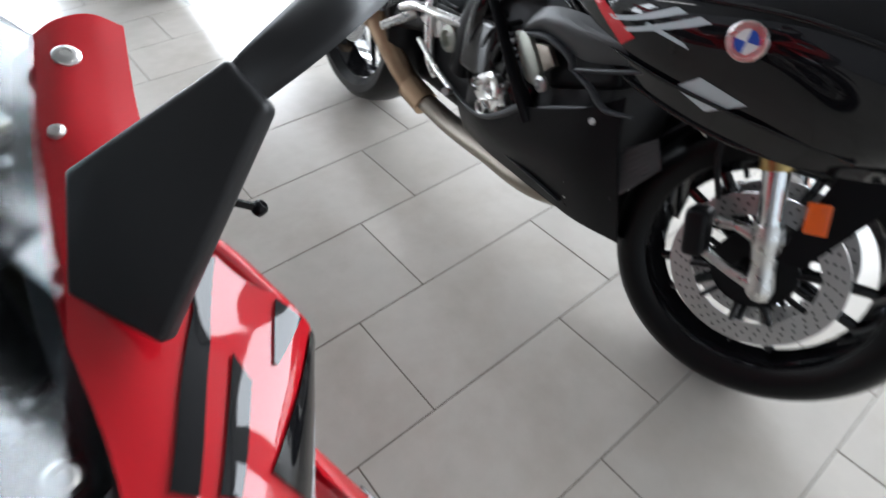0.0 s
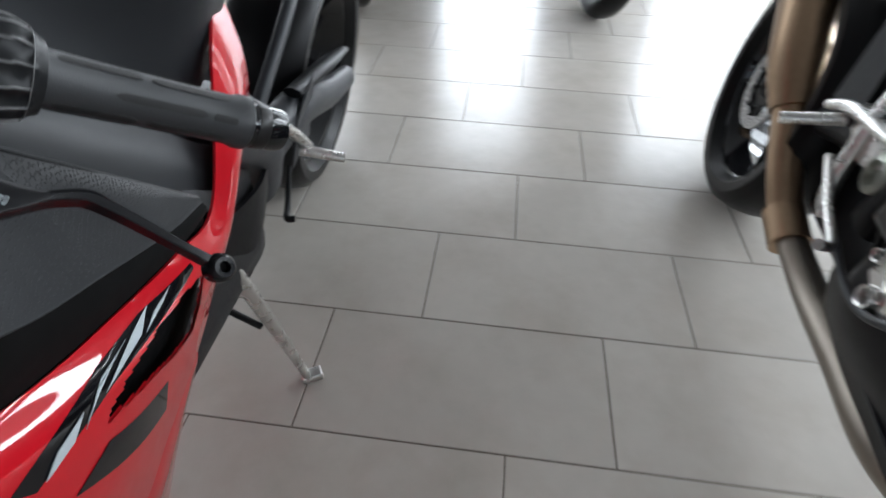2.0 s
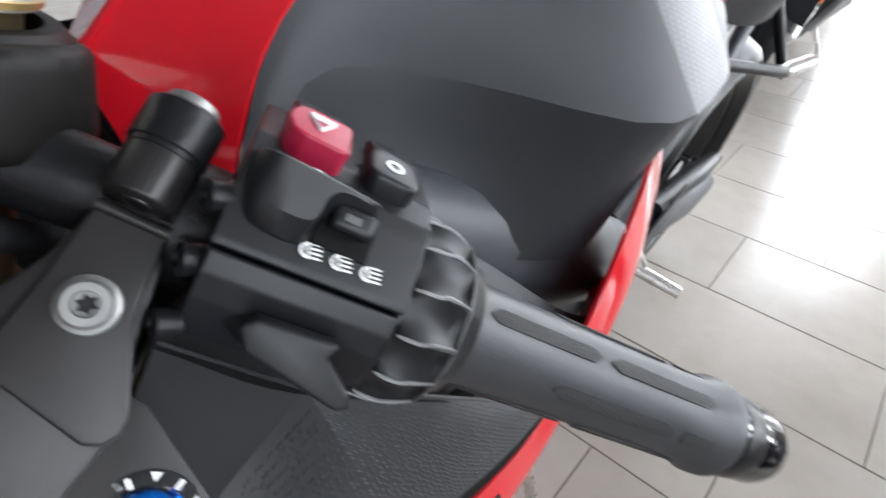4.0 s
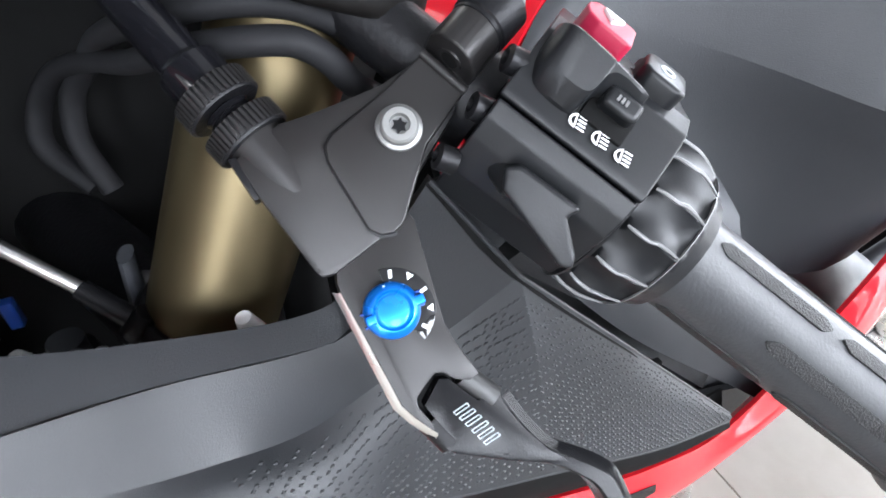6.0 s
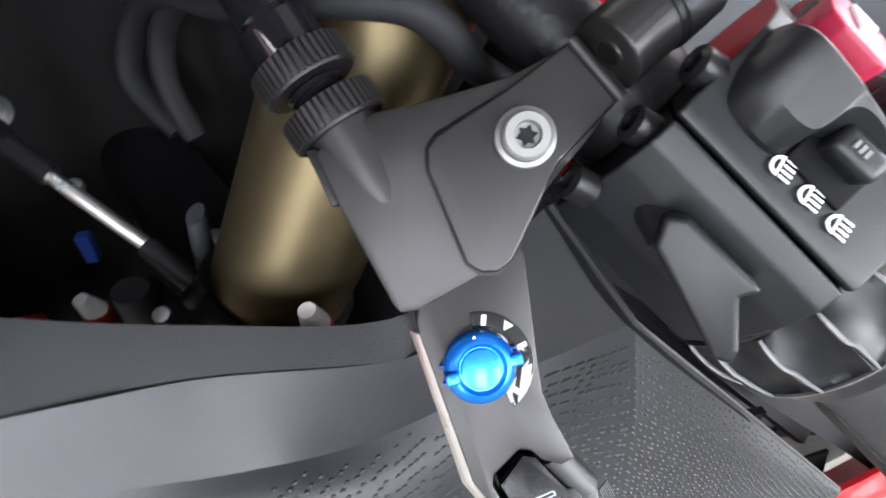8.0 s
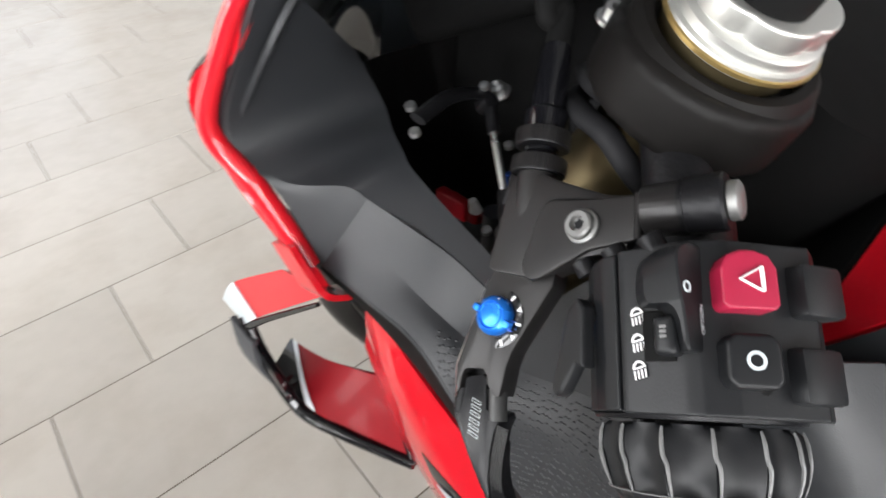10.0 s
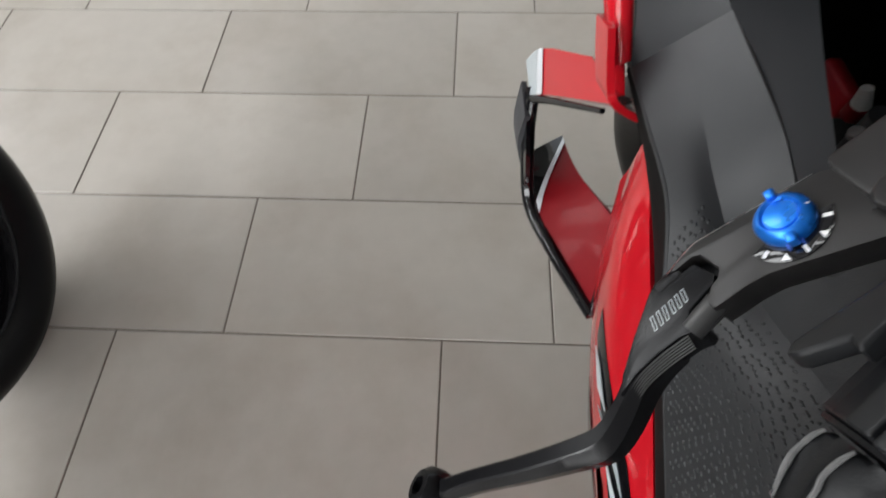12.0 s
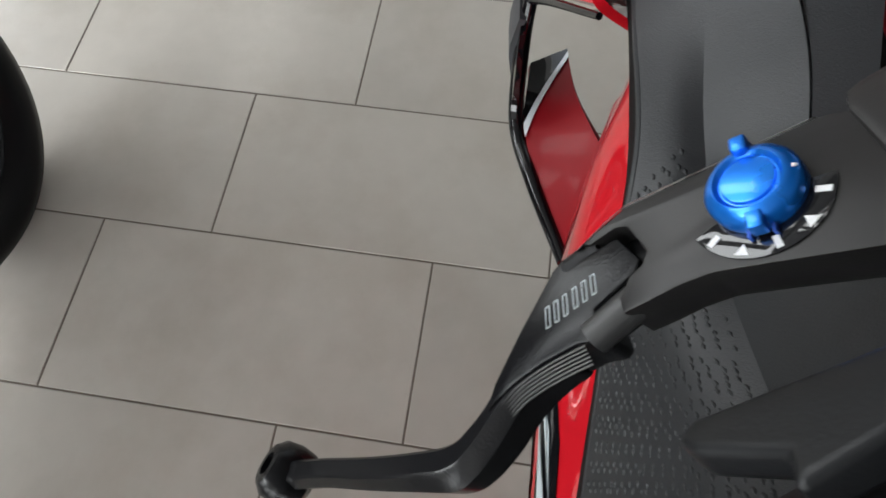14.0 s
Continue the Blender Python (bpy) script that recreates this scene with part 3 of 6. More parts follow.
        mark = part("headlamp_mark", plate([(-0.0004 - 0.0026 * math.cos(a), 0.0022 * math.sin(a)) for a in np.linspace(-1.5, 1.5, 9)] + [(-0.0004 - 0.0019 * math.cos(a), 0.0016 * math.sin(a)) for a in np.linspace(1.4, -1.4, 9)], q, ax, ay, 0, 0.0003, 0), WHITE, s, "white printed headlamp sign")
        part("mark_bar", plate([(-0.0010, -0.0022), (-0.0005, -0.0022), (-0.0005, 0.0022), (-0.0010, 0.0022)], q, ax, ay, 0, 0.0003, 0), WHITE, mark)
        for k in range(4):
            y = -0.0019 + 0.0012 * k
            part("mark_bar", plate([(0.0000, y - 0.0002), (0.0026, y - 0.0006), (0.0026, y - 0.0001), (0.0000, y + 0.0003)], q, ax, ay, 0, 0.0003, 0), WHITE, mark)
    # flash trigger: a thin fin with two pointed tips
    fin = [(-56, 33.4, 9.0), (-53, 32.6, 11.6), (-35, 32.6, 12.0), (-36.5, 35.0, 9.2), (-28.6, 37.6, 3.4), (-27.2, 37.0, 0.0), (-30.0, 37.6, -1.6), (-53, 35.6, 4.6)]
    q = [bar(d * 0.001, f * 0.001, u * 0.001) for d, f, u in fin]
    a = (q[4] - q[0]).normalized()
    n = a.cross(q[7] - q[2]).normalized()
    b = n.cross(a)
    part("flash_trigger", plate([((p - q[0]).dot(a), (p - q[0]).dot(b)) for p in q], q[0], a, b, -0.0025, 0.0025, 0.0012, seg=3), PLASTIC, s, "black plastic flash trigger")
    part("trigger_root", tube([bar(-0.056, 0.026, 0.004), bar(-0.050, 0.031, 0.005)], 0.0045, 14), PLASTIC, s)
    for d in (-0.0665, -0.0255):
        part("housing_screw", lathe([(0, 0), (0.0026, 0), (0.0024, 0.0010), (0.001, 0.0012), (0, 0.0006)], bar(d if d > -0.05 else -0.0655, -0.0285, -0.004), -F, 16), STEEL, s)


switch_block()

# clutch lever frame: outward along the lever, rearward, off its face; its origin under the adjuster knob
LC = V((0.0768, -0.3371, 0.8107))
LN = V((0.740, -0.078, 0.668)).normalized()
LA = V((0.672, 0.115, -0.731))
LA = (LA - LN * LA.dot(LN)).normalized()
LB = LN.cross(LA).normalized()


def lev(a, b, h=0.0):
    return LC + (LA * a + LB * b + LN * h) * 0.001


def lev_plate(outline, h0, h1, bevel=0.0008, seg=2):
    return plate(mm(outline), LC, LA, LB, h0 * 0.001, h1 * 0.001, bevel, seg=seg)


# the perch lies on a plane that rises towards the handlebar
PERCH_B = (LB * math.cos(radians(7)) + LN * math.sin(radians(7))).normalized()
PERCH_N = LA.cross(PERCH_B).normalized()
PERCH_O = LC + LN * 0.0019


def perch_at(a, b, h=0.0):
    return PERCH_O + (LA * a + PERCH_B * b + PERCH_N * h) * 0.001


def perch_plate(outline, h0, h1, bevel=0.0008, seg=2):
    return plate(mm(outline), PERCH_O, LA, PERCH_B, h0 * 0.001, h1 * 0.001, bevel, seg=seg)


def clutch_perch():
    base = [(-50.5, -22.6), (-39.8, -20.8), (-16.9, -14.7), (-14.6, -13.6), (-14.4, -9.9), (-18.3, 3.6), (-22, 10.5), (-31, 19.5), (-42, 34), (-52, 40), (-59.4, 34), (-58.9, 30), (-55.9, 18.6), (-55.0, 0), (-55.3, -9.3)]
    p = part("clutch_perch", perch_plate(base, -10.5, 0.0, 0.0012), ANODISED, bike, "black anodised clutch lever perch")
    cover = [(-45.5, -0.7), (-47.6, 1.6), (-53.1, 17.2), (-59.1, 31.1), (-45.9, 38.1), (-36.7, 24.0), (-31.1, 19.6), (-20.0, 10.9), (-18.4, 7.6), (-19.1, 4.3), (-21.7, 1.7), (-41.4, -1.5)]
    part("perch_cover", perch_plate(cover, -0.4, 1.8, 0.0008, 3), ANODISED, p)
    # Thin black plate paints the shadow of the cover's step on the base.
    gap = [(-46.2, -1.0), (-48.5, 1.8), (-53.6, 17.6), (-55.0, 22.0), (-30.0, 12.0), (-17.7, 8.2), (-18.3, 4.0), (-21.4, 1.4), (-41.6, -1.9)]
    part("cover_shadow_gap", perch_plate(gap, -0.2, 0.12, 0.0001), CAST, p)
    # pinch bolt lug: a round-topped face with a threaded hole, then the barrel and the bolt's head
    h0, h1 = perch_at(-54.8, 37.4, 3.6), perch_at(-66.9, 59.8, 0.7)
    d = (h1 - h0).normalized()
    w = d.cross(PERCH_N).normalized()
    u = w.cross(d)
    face = [(-7.8, -6.0), (7.8, -6.0)] + [(7.8 * math.cos(t), 7.8 * math.sin(t)) for t in np.linspace(0.1, math.pi - 0.1, 14)]
    lug = part("clamp_lug", plate(mm(face), h0, w, u, -0.0115, 0.0, 0.0009, seg=3), ANODISED, p)
    part("clamp_hole", lathe([(0.0026, 0.0002), (0.0038, 0.0002), (0.0036, -0.0004), (0.0026, -0.0004)], h0, d, 28, close=True), ANODISED, lug)
    part("hole_thread", lathe([(0, -0.0003), (0.0027, -0.0003), (0.0027, 0.0003), (0, 0.0003)], h0, d, 20), LINER, lug)
    part("lug_fillet", tube([perch_at(-59.4, 31.6, 1.7), perch_at(-46.2, 38.6, 1.7)], 0.0014, 10), ANODISED, p)
    c = part("clamp_barrel", lathe([(0.0, 0.0110), (0.0080, 0.0110), (0.0080, 0.0122), (0.0085, 0.0126), (0.0085, 0.0222), (0.0078, 0.0230), (0.0, 0.0230)], h0, d, 36), CAST, p)
    part("barrel_bolt", lathe([(0.0, 0.0230), (0.0054, 0.0230), (0.0058, 0.0234), (0.0057, 0.0258), (0.0044, 0.0266), (0.0, 0.0266)], h0, d, 24), BOLT_GREY, c, "dull grey bolt head")
    b = part("pivot_bolt", lathe([(0.0, 0.0), (0.0058, 0.0), (0.0062, 0.0005), (0.0060, 0.0014), (0.0050, 0.0019), (0.0049, 0.0040), (0.0043, 0.0046), (0.0027, 0.0046), (0.0025, 0.0026), (0.0, 0.0026)], perch_at(-43.1, 18.6, 1.8), PERCH_N, 40), BOLT_GREY, p, "silver star-drive pivot bolt")
    star = [(0.0022 * (1 if k % 2 else 0.62) * math.cos(k * math.pi / 6), 0.0022 * (1 if k % 2 else 0.62) * math.sin(k * math.pi / 6)) for k in range(12)]
    part("star_socket", plate(star, perch_at(-43.1, 18.6, 4.5), LA, PERCH_B, 0, 0.0002, 0), CAST, b)
    # raised half barrel in which the cable ends, then two knurled wheels on a thread
    q0, q1 = perch_at(-57.6, -18.1, -6.2), perch_at(-77.0, -25.3, -5.6)
    ax = (q1 - q0).normalized()
    part("cable_barrel", tube([q0 + ax * 0.002, q0 - ax * 0.012 - PERCH_N * 0.0004, q0 - ax * 0.026 - PERCH_N * 0.0014, q0 - ax * 0.044 - PERCH_N * 0.0030], [0.0080, 0.0080, 0.0078, 0.0072], 28), ANODISED, p)
    part("side_rib", lev_plate([(-51, -24.2), (-39, -21.8), (-39, -20.4), (-51, -22.0)], -7.0, -1.0, 0.0004), CAST, p)
    s = ax.orthogonal().normalized()
    t = ax.cross(s)
    for h in (-0.0036, 0.0074):
        w = part("knurled_wheel", lathe([(0.0, h), (0.0098, h), (0.0102, h + 0.0008), (0.0102, h + 0.0058), (0.0098, h + 0.0066), (0.0, h + 0.0066)], q0, ax, 44), CAST, p, "black knurled adjuster wheel")
        bm = bmesh.new()
        for k in range(44):
            a = k * 2 * math.pi / 44
            r = s * math.cos(a) + t * math.sin(a)
            rbox(q0 + ax * (h + 0.0034) + r * 0.0102, ax.cross(r), ax, r, (0.0008, 0.0056, 0.0012), 0, bm)
        part("knurl", bm, ANODISED, w)
    part("cable_neck", lathe([(0.0, 0.0028)] + [(0.0066 if k % 2 else 0.0056, 0.0030 + 0.0008 * k) for k in range(6)] + [(0.0, 0.0076)], q0, ax, 24), GLOSS_BLACK, p)
    part("cable_collar", lathe([(0.0, 0.0134), (0.0086, 0.0134), (0.0086, 0.0215), (0.0068, 0.0235), (0.0062, 0.044), (0.0056, 0.050), (0.0, 0.050)], q0, ax, 28), GLOSS_BLACK, p, "shiny black cable end boot")
    part("clutch_cable", tube([q0 + ax * 0.046, q0 + ax * 0.066, V((0.000, -0.392, 0.888)), V((-0.016, -0.41, 0.920)), V((-0.05, -0.43, 0.935)), V((-0.10, -0.43, 0.87))], [0.0056, 0.0050, 0.0045, 0.0042, 0.0040, 0.0040], 14, steps=48), LINER, bike, "black rubber clutch cable")


def clutch_lever():
    blade = [(-24, 4), (-20, -8), (-12, -10.6), (-9.2, -10.6), (23.7, -7.0), (28.1, -4.9), (33.4, -1.8), (31.5, -1.2), (25.6, -3.2), (23.2, -2.6), (19.4, 4.0), (20.4, 6.4), (23.0, 8.2), (25.2, 12.0), (24.4, 15.2), (19.2, 13.9), (14.0, 12.4), (8.3, 11.6), (1.5, 12.2), (-9.1, 13.3), (-20, 14.5), (-25, 13)]
    bl = part("lever_blade", lev_plate(blade, -10.5, 0.0, 0.0006), ANODISED, bike, "black anodised clutch lever blade")
    inner, outer = [(-9.4, -10.7), (23.7, -7.1), (28.1, -5.0), (34.2, -1.0)], [(-10.2, -12.4), (23.9, -9.2), (29.0, -6.7), (36.0, -2.0)]
    rows = [[lev(a, b, 0.0), lev((a + c) / 2, (b + d) / 2 - 0.1, -0.9), lev(c, d, -2.2)] for (a, b), (c, d) in zip(inner, outer)]
    bm = bmesh.new()
    for (a, b, c), (d, e, f) in zip(rows, rows[1:]):
        for q in ((a, b, e, d), (b, c, f, e)):
            bm.faces.new([bm.verts.new(v) for v in q])
            bm.faces.new([bm.verts.new(v - LN * 0.0012) for v in q[::-1]])
    bmesh.ops.remove_doubles(bm, verts=bm.verts[:], dist=0.00002)
    part("bright_edge", bm, BARE, bl, "bright machined bevel")
    # folding joint: pins in the two notches of the blade
    part("hinge_pin", tube([lev(23.5, 11.5, -3.6), lev(33, 17.2, -3.6)], 0.0034, 18), KNURL_STEEL, bl, "dark steel hinge pin")
    part("hinge_pin", tube([lev(31, -1.8, -4.2), lev(39, 1.6, -4.2)], 0.0034, 18), CAST, bl)
    part("hinge_floor", lev_plate([(18, 2), (24, -4), (36, 0), (38, 8), (32, 17), (22, 12)], -9.5, -6.0, 0.0006), CAST, bl)
    arm = [(26.2, -1.6), (21.3, 4.6), (22.4, 7.2), (27.0, 9.8), (31.2, 12.4), (29.6, 17.4), (31.0, 18.9), (35.2, 18.9), (43.2, 21.4), (51.0, 25.2), (57.5, 29.8), (55.5, 24.0), (50.0, 14.5), (41.6, 1.7), (38.8, -1.0), (37.6, 2.2), (33.0, 0.4)]
    ar = part("lever_arm", lev_plate(arm, -13.0, -1.0, 0.0007), LEVER_BLACK, bike, "black anodised clutch lever arm")
    bars = []
    for a, front, rear, top, low, lean in ((40.0, 2.0, 20.0, -1.3, -14.0, 1.5), (46.0, 9.0, 22.0, -1.4, -14.5, 2.5), (52.0, 18.0, 26.0, -1.7, -14.5, 3.5), (58.0, 26.4, 31.6, -2.4, -15.0, 4.6), (64.0, 32.0, 37.4, -2.8, -14.6, 4.4), (70.0, 35.6, 41.0, -2.8, -13.6, 3.8), (82.0, 37.0, 42.2, -2.4, -12.2, 3.0), (100.0, 37.8, 42.8, -1.9, -11.0, 2.6), (122.0, 38.0, 42.8, -1.0, -9.6, 2.4), (138.0, 38.6, 44.0, -0.8, -9.2, 2.0), (143.0, 39.2, 44.2, -1.2, -8.8, 1.8)):
        bars.append([lev(a, front, top - 0.7), lev(a, front + 0.7, top), lev(a, rear - 0.4, top), lev(a, rear + 0.4, top - 0.4), lev(a, rear + lean, top - 3.6), lev(a, rear + lean * 0.8, low + 1.2), lev(a, rear, low), lev(a, front + 1.0, low), lev(a, front, low + 1.2)])
    part("lever_finger", loft(bars, 72), LEVER_BLACK, ar, angle=24)
    for k in range(6):
        line = [lev(a, b + 0.55 * k, h - 0.52 * k) for a, b, h in ((33.5, 19.2, -1.6), (42.0, 21.6, -1.9), (50.0, 25.0, -2.2), (56.0, 29.5, -2.6))]
        part("groove_ridge", tube(line, 0.00026, 6), KNURL_STEEL, ar)
    tip = part("lever_ball", lathe([(0.0, -0.0078), (0.0050, -0.0076), (0.0086, -0.0050), (0.0093, 0.0), (0.0086, 0.0050), (0.0062, 0.0076), (0.0036, 0.0078), (0.0034, 0.003), (0.0, 0.003)], lev(145.5, 41.6, -5.2), LN * 0.8 - LB * 0.2 + LA * 0.1, 32), LEVER_BLACK, ar, "round black lever tip with a hole")
    part("tip_hole", lathe([(0, 0.0028), (0.0033, 0.0028), (0.0033, 0.0034), (0, 0.0034)], lev(145.5, 41.6, -5.2), LN * 0.8 - LB * 0.2 + LA * 0.1, 20), LINER, tip)
    # engraved emblem: outlines of slanted bars
    for w, length in ((0.0, 4.6), (2.1, 4.6), (4.2, 4.6), (6.5, 4.4), (8.6, 4.4), (10.6, 4.2)):
        o = V((41.9 - 1.02 * w, 9.4 - 0.42 * w))
        ring = [o, o + V((0.95, 0.4)), o + V((-0.55 + 0.95, 0.4 + length)), o + V((-0.55, length))]
        for c, d in zip(ring, ring[1:] + ring[:1]):
            part("emblem_line", tube([lev(c.x, c.y, -0.98), lev(d.x, d.y, -0.98)], 0.00016, 5), SILVER_FILM, ar)
    # adjuster: black scale sector with white marks, and the blue knob
    arc = [(11.3 * math.cos(t), 11.3 * math.sin(t)) for t in np.linspace(radians(26), radians(178), 22)] + [(6.0 * math.cos(t), 6.0 * math.sin(t)) for t in np.linspace(radians(178), radians(26), 12)]
    part("scale_plate", lev_plate(arc, 0.0, 0.45, 0.0001), GLOSS_BLACK, bl, "black scale with white marks")
    for k, deg in enumerate((163, 133, 102, 72, 42)):
        c, d = math.cos(radians(deg)), math.sin(radians(deg))
        shape = [(10.7, -1.1), (10.7, 1.1), (8.8, 0.0)] if k % 2 else [(10.7, -0.5), (10.7, 0.5), (8.5, 0.5), (8.5, -0.5)]
        part("scale_mark", lev_plate([(r * c - w * d, r * d + w * c) for r, w in shape], 0.42, 0.6, 0), WHITE, bl)
    kn = part("adjuster_knob", lathe([(0.0, -0.001), (0.0072, -0.001), (0.0074, 0.0), (0.0074, 0.0026), (0.0070, 0.0032), (0.0060, 0.0044), (0.0052, 0.0046), (0.0049, 0.0042), (0.0045, 0.0037), (0.0042, 0.0037), (0.0040, 0.0042), (0.0036, 0.0043), (0.0, 0.0043)], lev(-0.4, -0.4, 0.3), LN, 56), BLUE, bike, "blue anodised adjuster knob")
    part("pointer", rbox(lev(-0.4, -6.6, 4.4), LA, LB, LN, (0.0026, 0.0028, 0.0044), 0.0007), BLUE, kn)
    part("pointer", rbox(lev(-0.4, 6.6, 3.0), LA, LB, LN, (0.0026, 0.0034, 0.0034), 0.0006), BLUE, kn)
    # Darker blue strips paint the shadow lines on both sides of each pointer.
    for b in (-6.6, 6.6):
        for a in (-2.2, 1.4):
            part("grip_slot", rbox(lev(a, b, 3.3), LB, LA, LN, (0.0034, 0.0006, 0.0030), 0.0002), BLUE_PLASTIC, kn)
    part("knob_mark", plate(mm([(-7.4, -0.4), (-6.2, -1.0), (-6.2, 0.2)]), LC, LA, LB, 0.0038, 0.0043, 0), WHITE, kn)


KNURL_STEEL = mat("grey_knurled_metal", (0.05, 0.05, 0.05), 0.42, metal=0.4, var=0.2)
clutch_perch()
clutch_lever()


# fork, yoke and what stands in the dark behind the fairing
CAP_SILVER = mat("bead_blasted_aluminium", (0.60, 0.60, 0.57), 0.40, metal=0.9, var=0.08)
YOKE_BLACK = mat("black_painted_yoke", (0.005, 0.0045, 0.0042), 0.5, spec=0.15, var=0.2, bump=0.1, bump_scale=900)
FORK_TOP, FORK_DIR = V((-0.010, -0.3215, 0.900)), V((-0.0488, -0.3872, -0.9207)).normalized()


def front_end():
    part("fork_tube", lathe([(0.0, 0.0), (0.0235, 0.0), (0.0235, 0.07), (0.0265, 0.075), (0.0265, 0.34), (0.0, 0.34)], FORK_TOP, FORK_DIR, 40), SHADED_GOLD, bike, "gold anodised fork tube")
    up = FORK_DIR * -1
    cap = part("fork_cap", lathe([(0.0, 0.0), (0.0262, 0.0), (0.0266, 0.002), (0.0262, 0.0035), (0.0245, 0.004), (0.0245, 0.007), (0.0225, 0.0085), (0.014, 0.009), (0.0, 0.009)], FORK_TOP, up, 48), CAP_SILVER, bike, "silver fork cap with a gold ring")
    part("gold_ring", lathe([(0.0262, 0.0005), (0.0272, 0.0008), (0.0272, 0.0022), (0.0262, 0.0026)], FORK_TOP, up, 48, close=True), GOLD, cap)
    e1 = up.orthogonal().normalized()
    lobes = [((0.0228 - 0.0016 * (1 - abs(math.cos(3 * t))) ** 2) * math.cos(t), (0.0228 - 0.0016 * (1 - abs(math.cos(3 * t))) ** 2) * math.sin(t)) for t in np.linspace(0, 2 * math.pi, 61)[:-1]]
    part("cap_hex", plate(lobes, FORK_TOP + up * 0.008, e1, up.cross(e1), 0, 0.008, 0.0016, seg=3), CAP_SILVER, cap)
    part("damper_plug", lathe([(0, 0), (0.0135, 0), (0.0135, 0.0075), (0.0125, 0.009), (0.006, 0.009), (0.0055, 0.0075), (0, 0.0075)], FORK_TOP + up * 0.0155 + V((0.006, 0.002, 0)), up, 36), LINER, cap, "black damper plug")
    part("plug_arm", rbox(FORK_TOP + up * 0.0170 + V((0.008, -0.010, 0.004)), V((0.2, -0.98, 0)), X, up, (0.016, 0.009, 0.006), 0.002), LINER, cap)
    part("plug_bolt", lathe([(0, 0), (0.005, 0), (0.005, 0.005), (0.003, 0.006), (0, 0.006)], FORK_TOP + up * 0.018 + V((0.010, -0.0150, 0.006)), up, 20), STEEL, cap)
    # the upper yoke, across to the far leg
    left_to_right = V((-0.190, -0.100, 0.012))
    a = left_to_right.normalized()
    b = up.cross(a).normalized()
    out = [(0.038 * math.cos(t), 0.038 * math.sin(t)) for t in np.linspace(radians(60), radians(300), 16)]
    L = left_to_right.length
    out += [(0.08, -0.028), (L - 0.08, -0.028)] + [(L + 0.043 * math.cos(t), 0.043 * math.sin(t)) for t in np.linspace(radians(-120), radians(120), 16)] + [(L - 0.08, 0.05), (0.08, 0.05)]
    y = part("fork_yoke", plate(out, FORK_TOP - up * 0.010, a, b, -0.024, 0.0, 0.005, seg=3), YOKE_BLACK, bike, "black cast fork yoke")
    part("yoke_boss", lathe([(0, -0.004), (0.034, -0.004), (0.034, 0.002), (0.031, 0.005), (0.0275, 0.005), (0.0275, -0.002)], FORK_TOP - up * 0.008, up, 40), YOKE_BLACK, y)
    part("stem_nut", lathe([(0, 0), (0.02, 0), (0.02, 0.014), (0.016, 0.017), (0, 0.017)], FORK_TOP + left_to_right * 0.5 - b * 0.02, up, 6), BARE, y)
    part("pinch_bolt", lathe([(0, 0), (0.0055, 0), (0.0055, 0.0015), (0.0042, 0.002), (0.004, 0.006), (0.0022, 0.006), (0.002, 0.004), (0, 0.004)], FORK_TOP + V((0.012, -0.040, -0.006)), up, 24), STEEL, y)
    # Instrument housing added above the cavity, where it blocks light.
    part("dash_housing", rbox((-0.165, -0.515, 0.855), X, V((0, 0.9, 0.43)), V((0, -0.43, 0.9)), (0.21, 0.13, 0.05), 0.015), LINER, bike, "black instrument housing, added to shade the cavity")
    part("dash_screen", rbox((-0.165, -0.500, 0.879), X, V((0, 0.9, 0.43)), V((0, -0.43, 0.9)), (0.17, 0.10, 0.004), 0.003), LENS_DARK, bike, "dark glossy instrument screen")
    part("fork_tube", lathe([(0.0, -0.01), (0.0235, -0.01), (0.0235, 0.07), (0.0265, 0.075), (0.0265, 0.34), (0.0, 0.34)], FORK_TOP + left_to_right, FORK_DIR, 32), SHADED_GOLD, bike, "gold anodised fork tube")
    part("fork_cap", lathe([(0.0, 0.0), (0.0245, 0.0), (0.0245, 0.02), (0.0215, 0.023), (0.0, 0.023)], FORK_TOP + left_to_right, up, 40), BARE, bike)
    part("handlebar", tube([FORK_TOP + left_to_right - up * 0.05, FORK_TOP + left_to_right + V((-0.16, 0.10, -0.06))], 0.011, 20), CAST, bike)
    part("handlebar_grip", tube([FORK_TOP + left_to_right + V((-0.07, 0.045, -0.045)), FORK_TOP + left_to_right + V((-0.19, 0.12, -0.085))], 0.0175, 24), RUBBER, bike)
    # steering damper rod and its links
    part("damper_rod", tube([V((-0.041, -0.457, 0.790)), V((-0.024, -0.429, 0.767))], 0.0026, 12), BARE, bike, "thin bright steel link rod")
    part("rod_sleeve", tube([V((-0.050, -0.470, 0.800)), V((-0.0405, -0.456, 0.7895))], 0.0040, 12), CAST, bike)
    part("rod_sleeve", tube([V((-0.0245, -0.430, 0.7675)), V((-0.012, -0.414, 0.755))], [0.0040, 0.0046], 12), CAST, bike)
    for q in ((-0.050, -0.473, 0.800), (-0.011, -0.413, 0.754)):
        part("rod_joint", lathe([(0, -0.006), (0.005, -0.006), (0.0062, 0.0), (0.005, 0.006), (0, 0.006)], V(q), Y + Z, 20), CAST, bike)
    part("link_arm", tube([V((-0.052, -0.475, 0.806)), V((-0.025, -0.478, 0.812)), V((0.008, -0.470, 0.812))], 0.0055, 12, flat=0.5), CAST, bike)
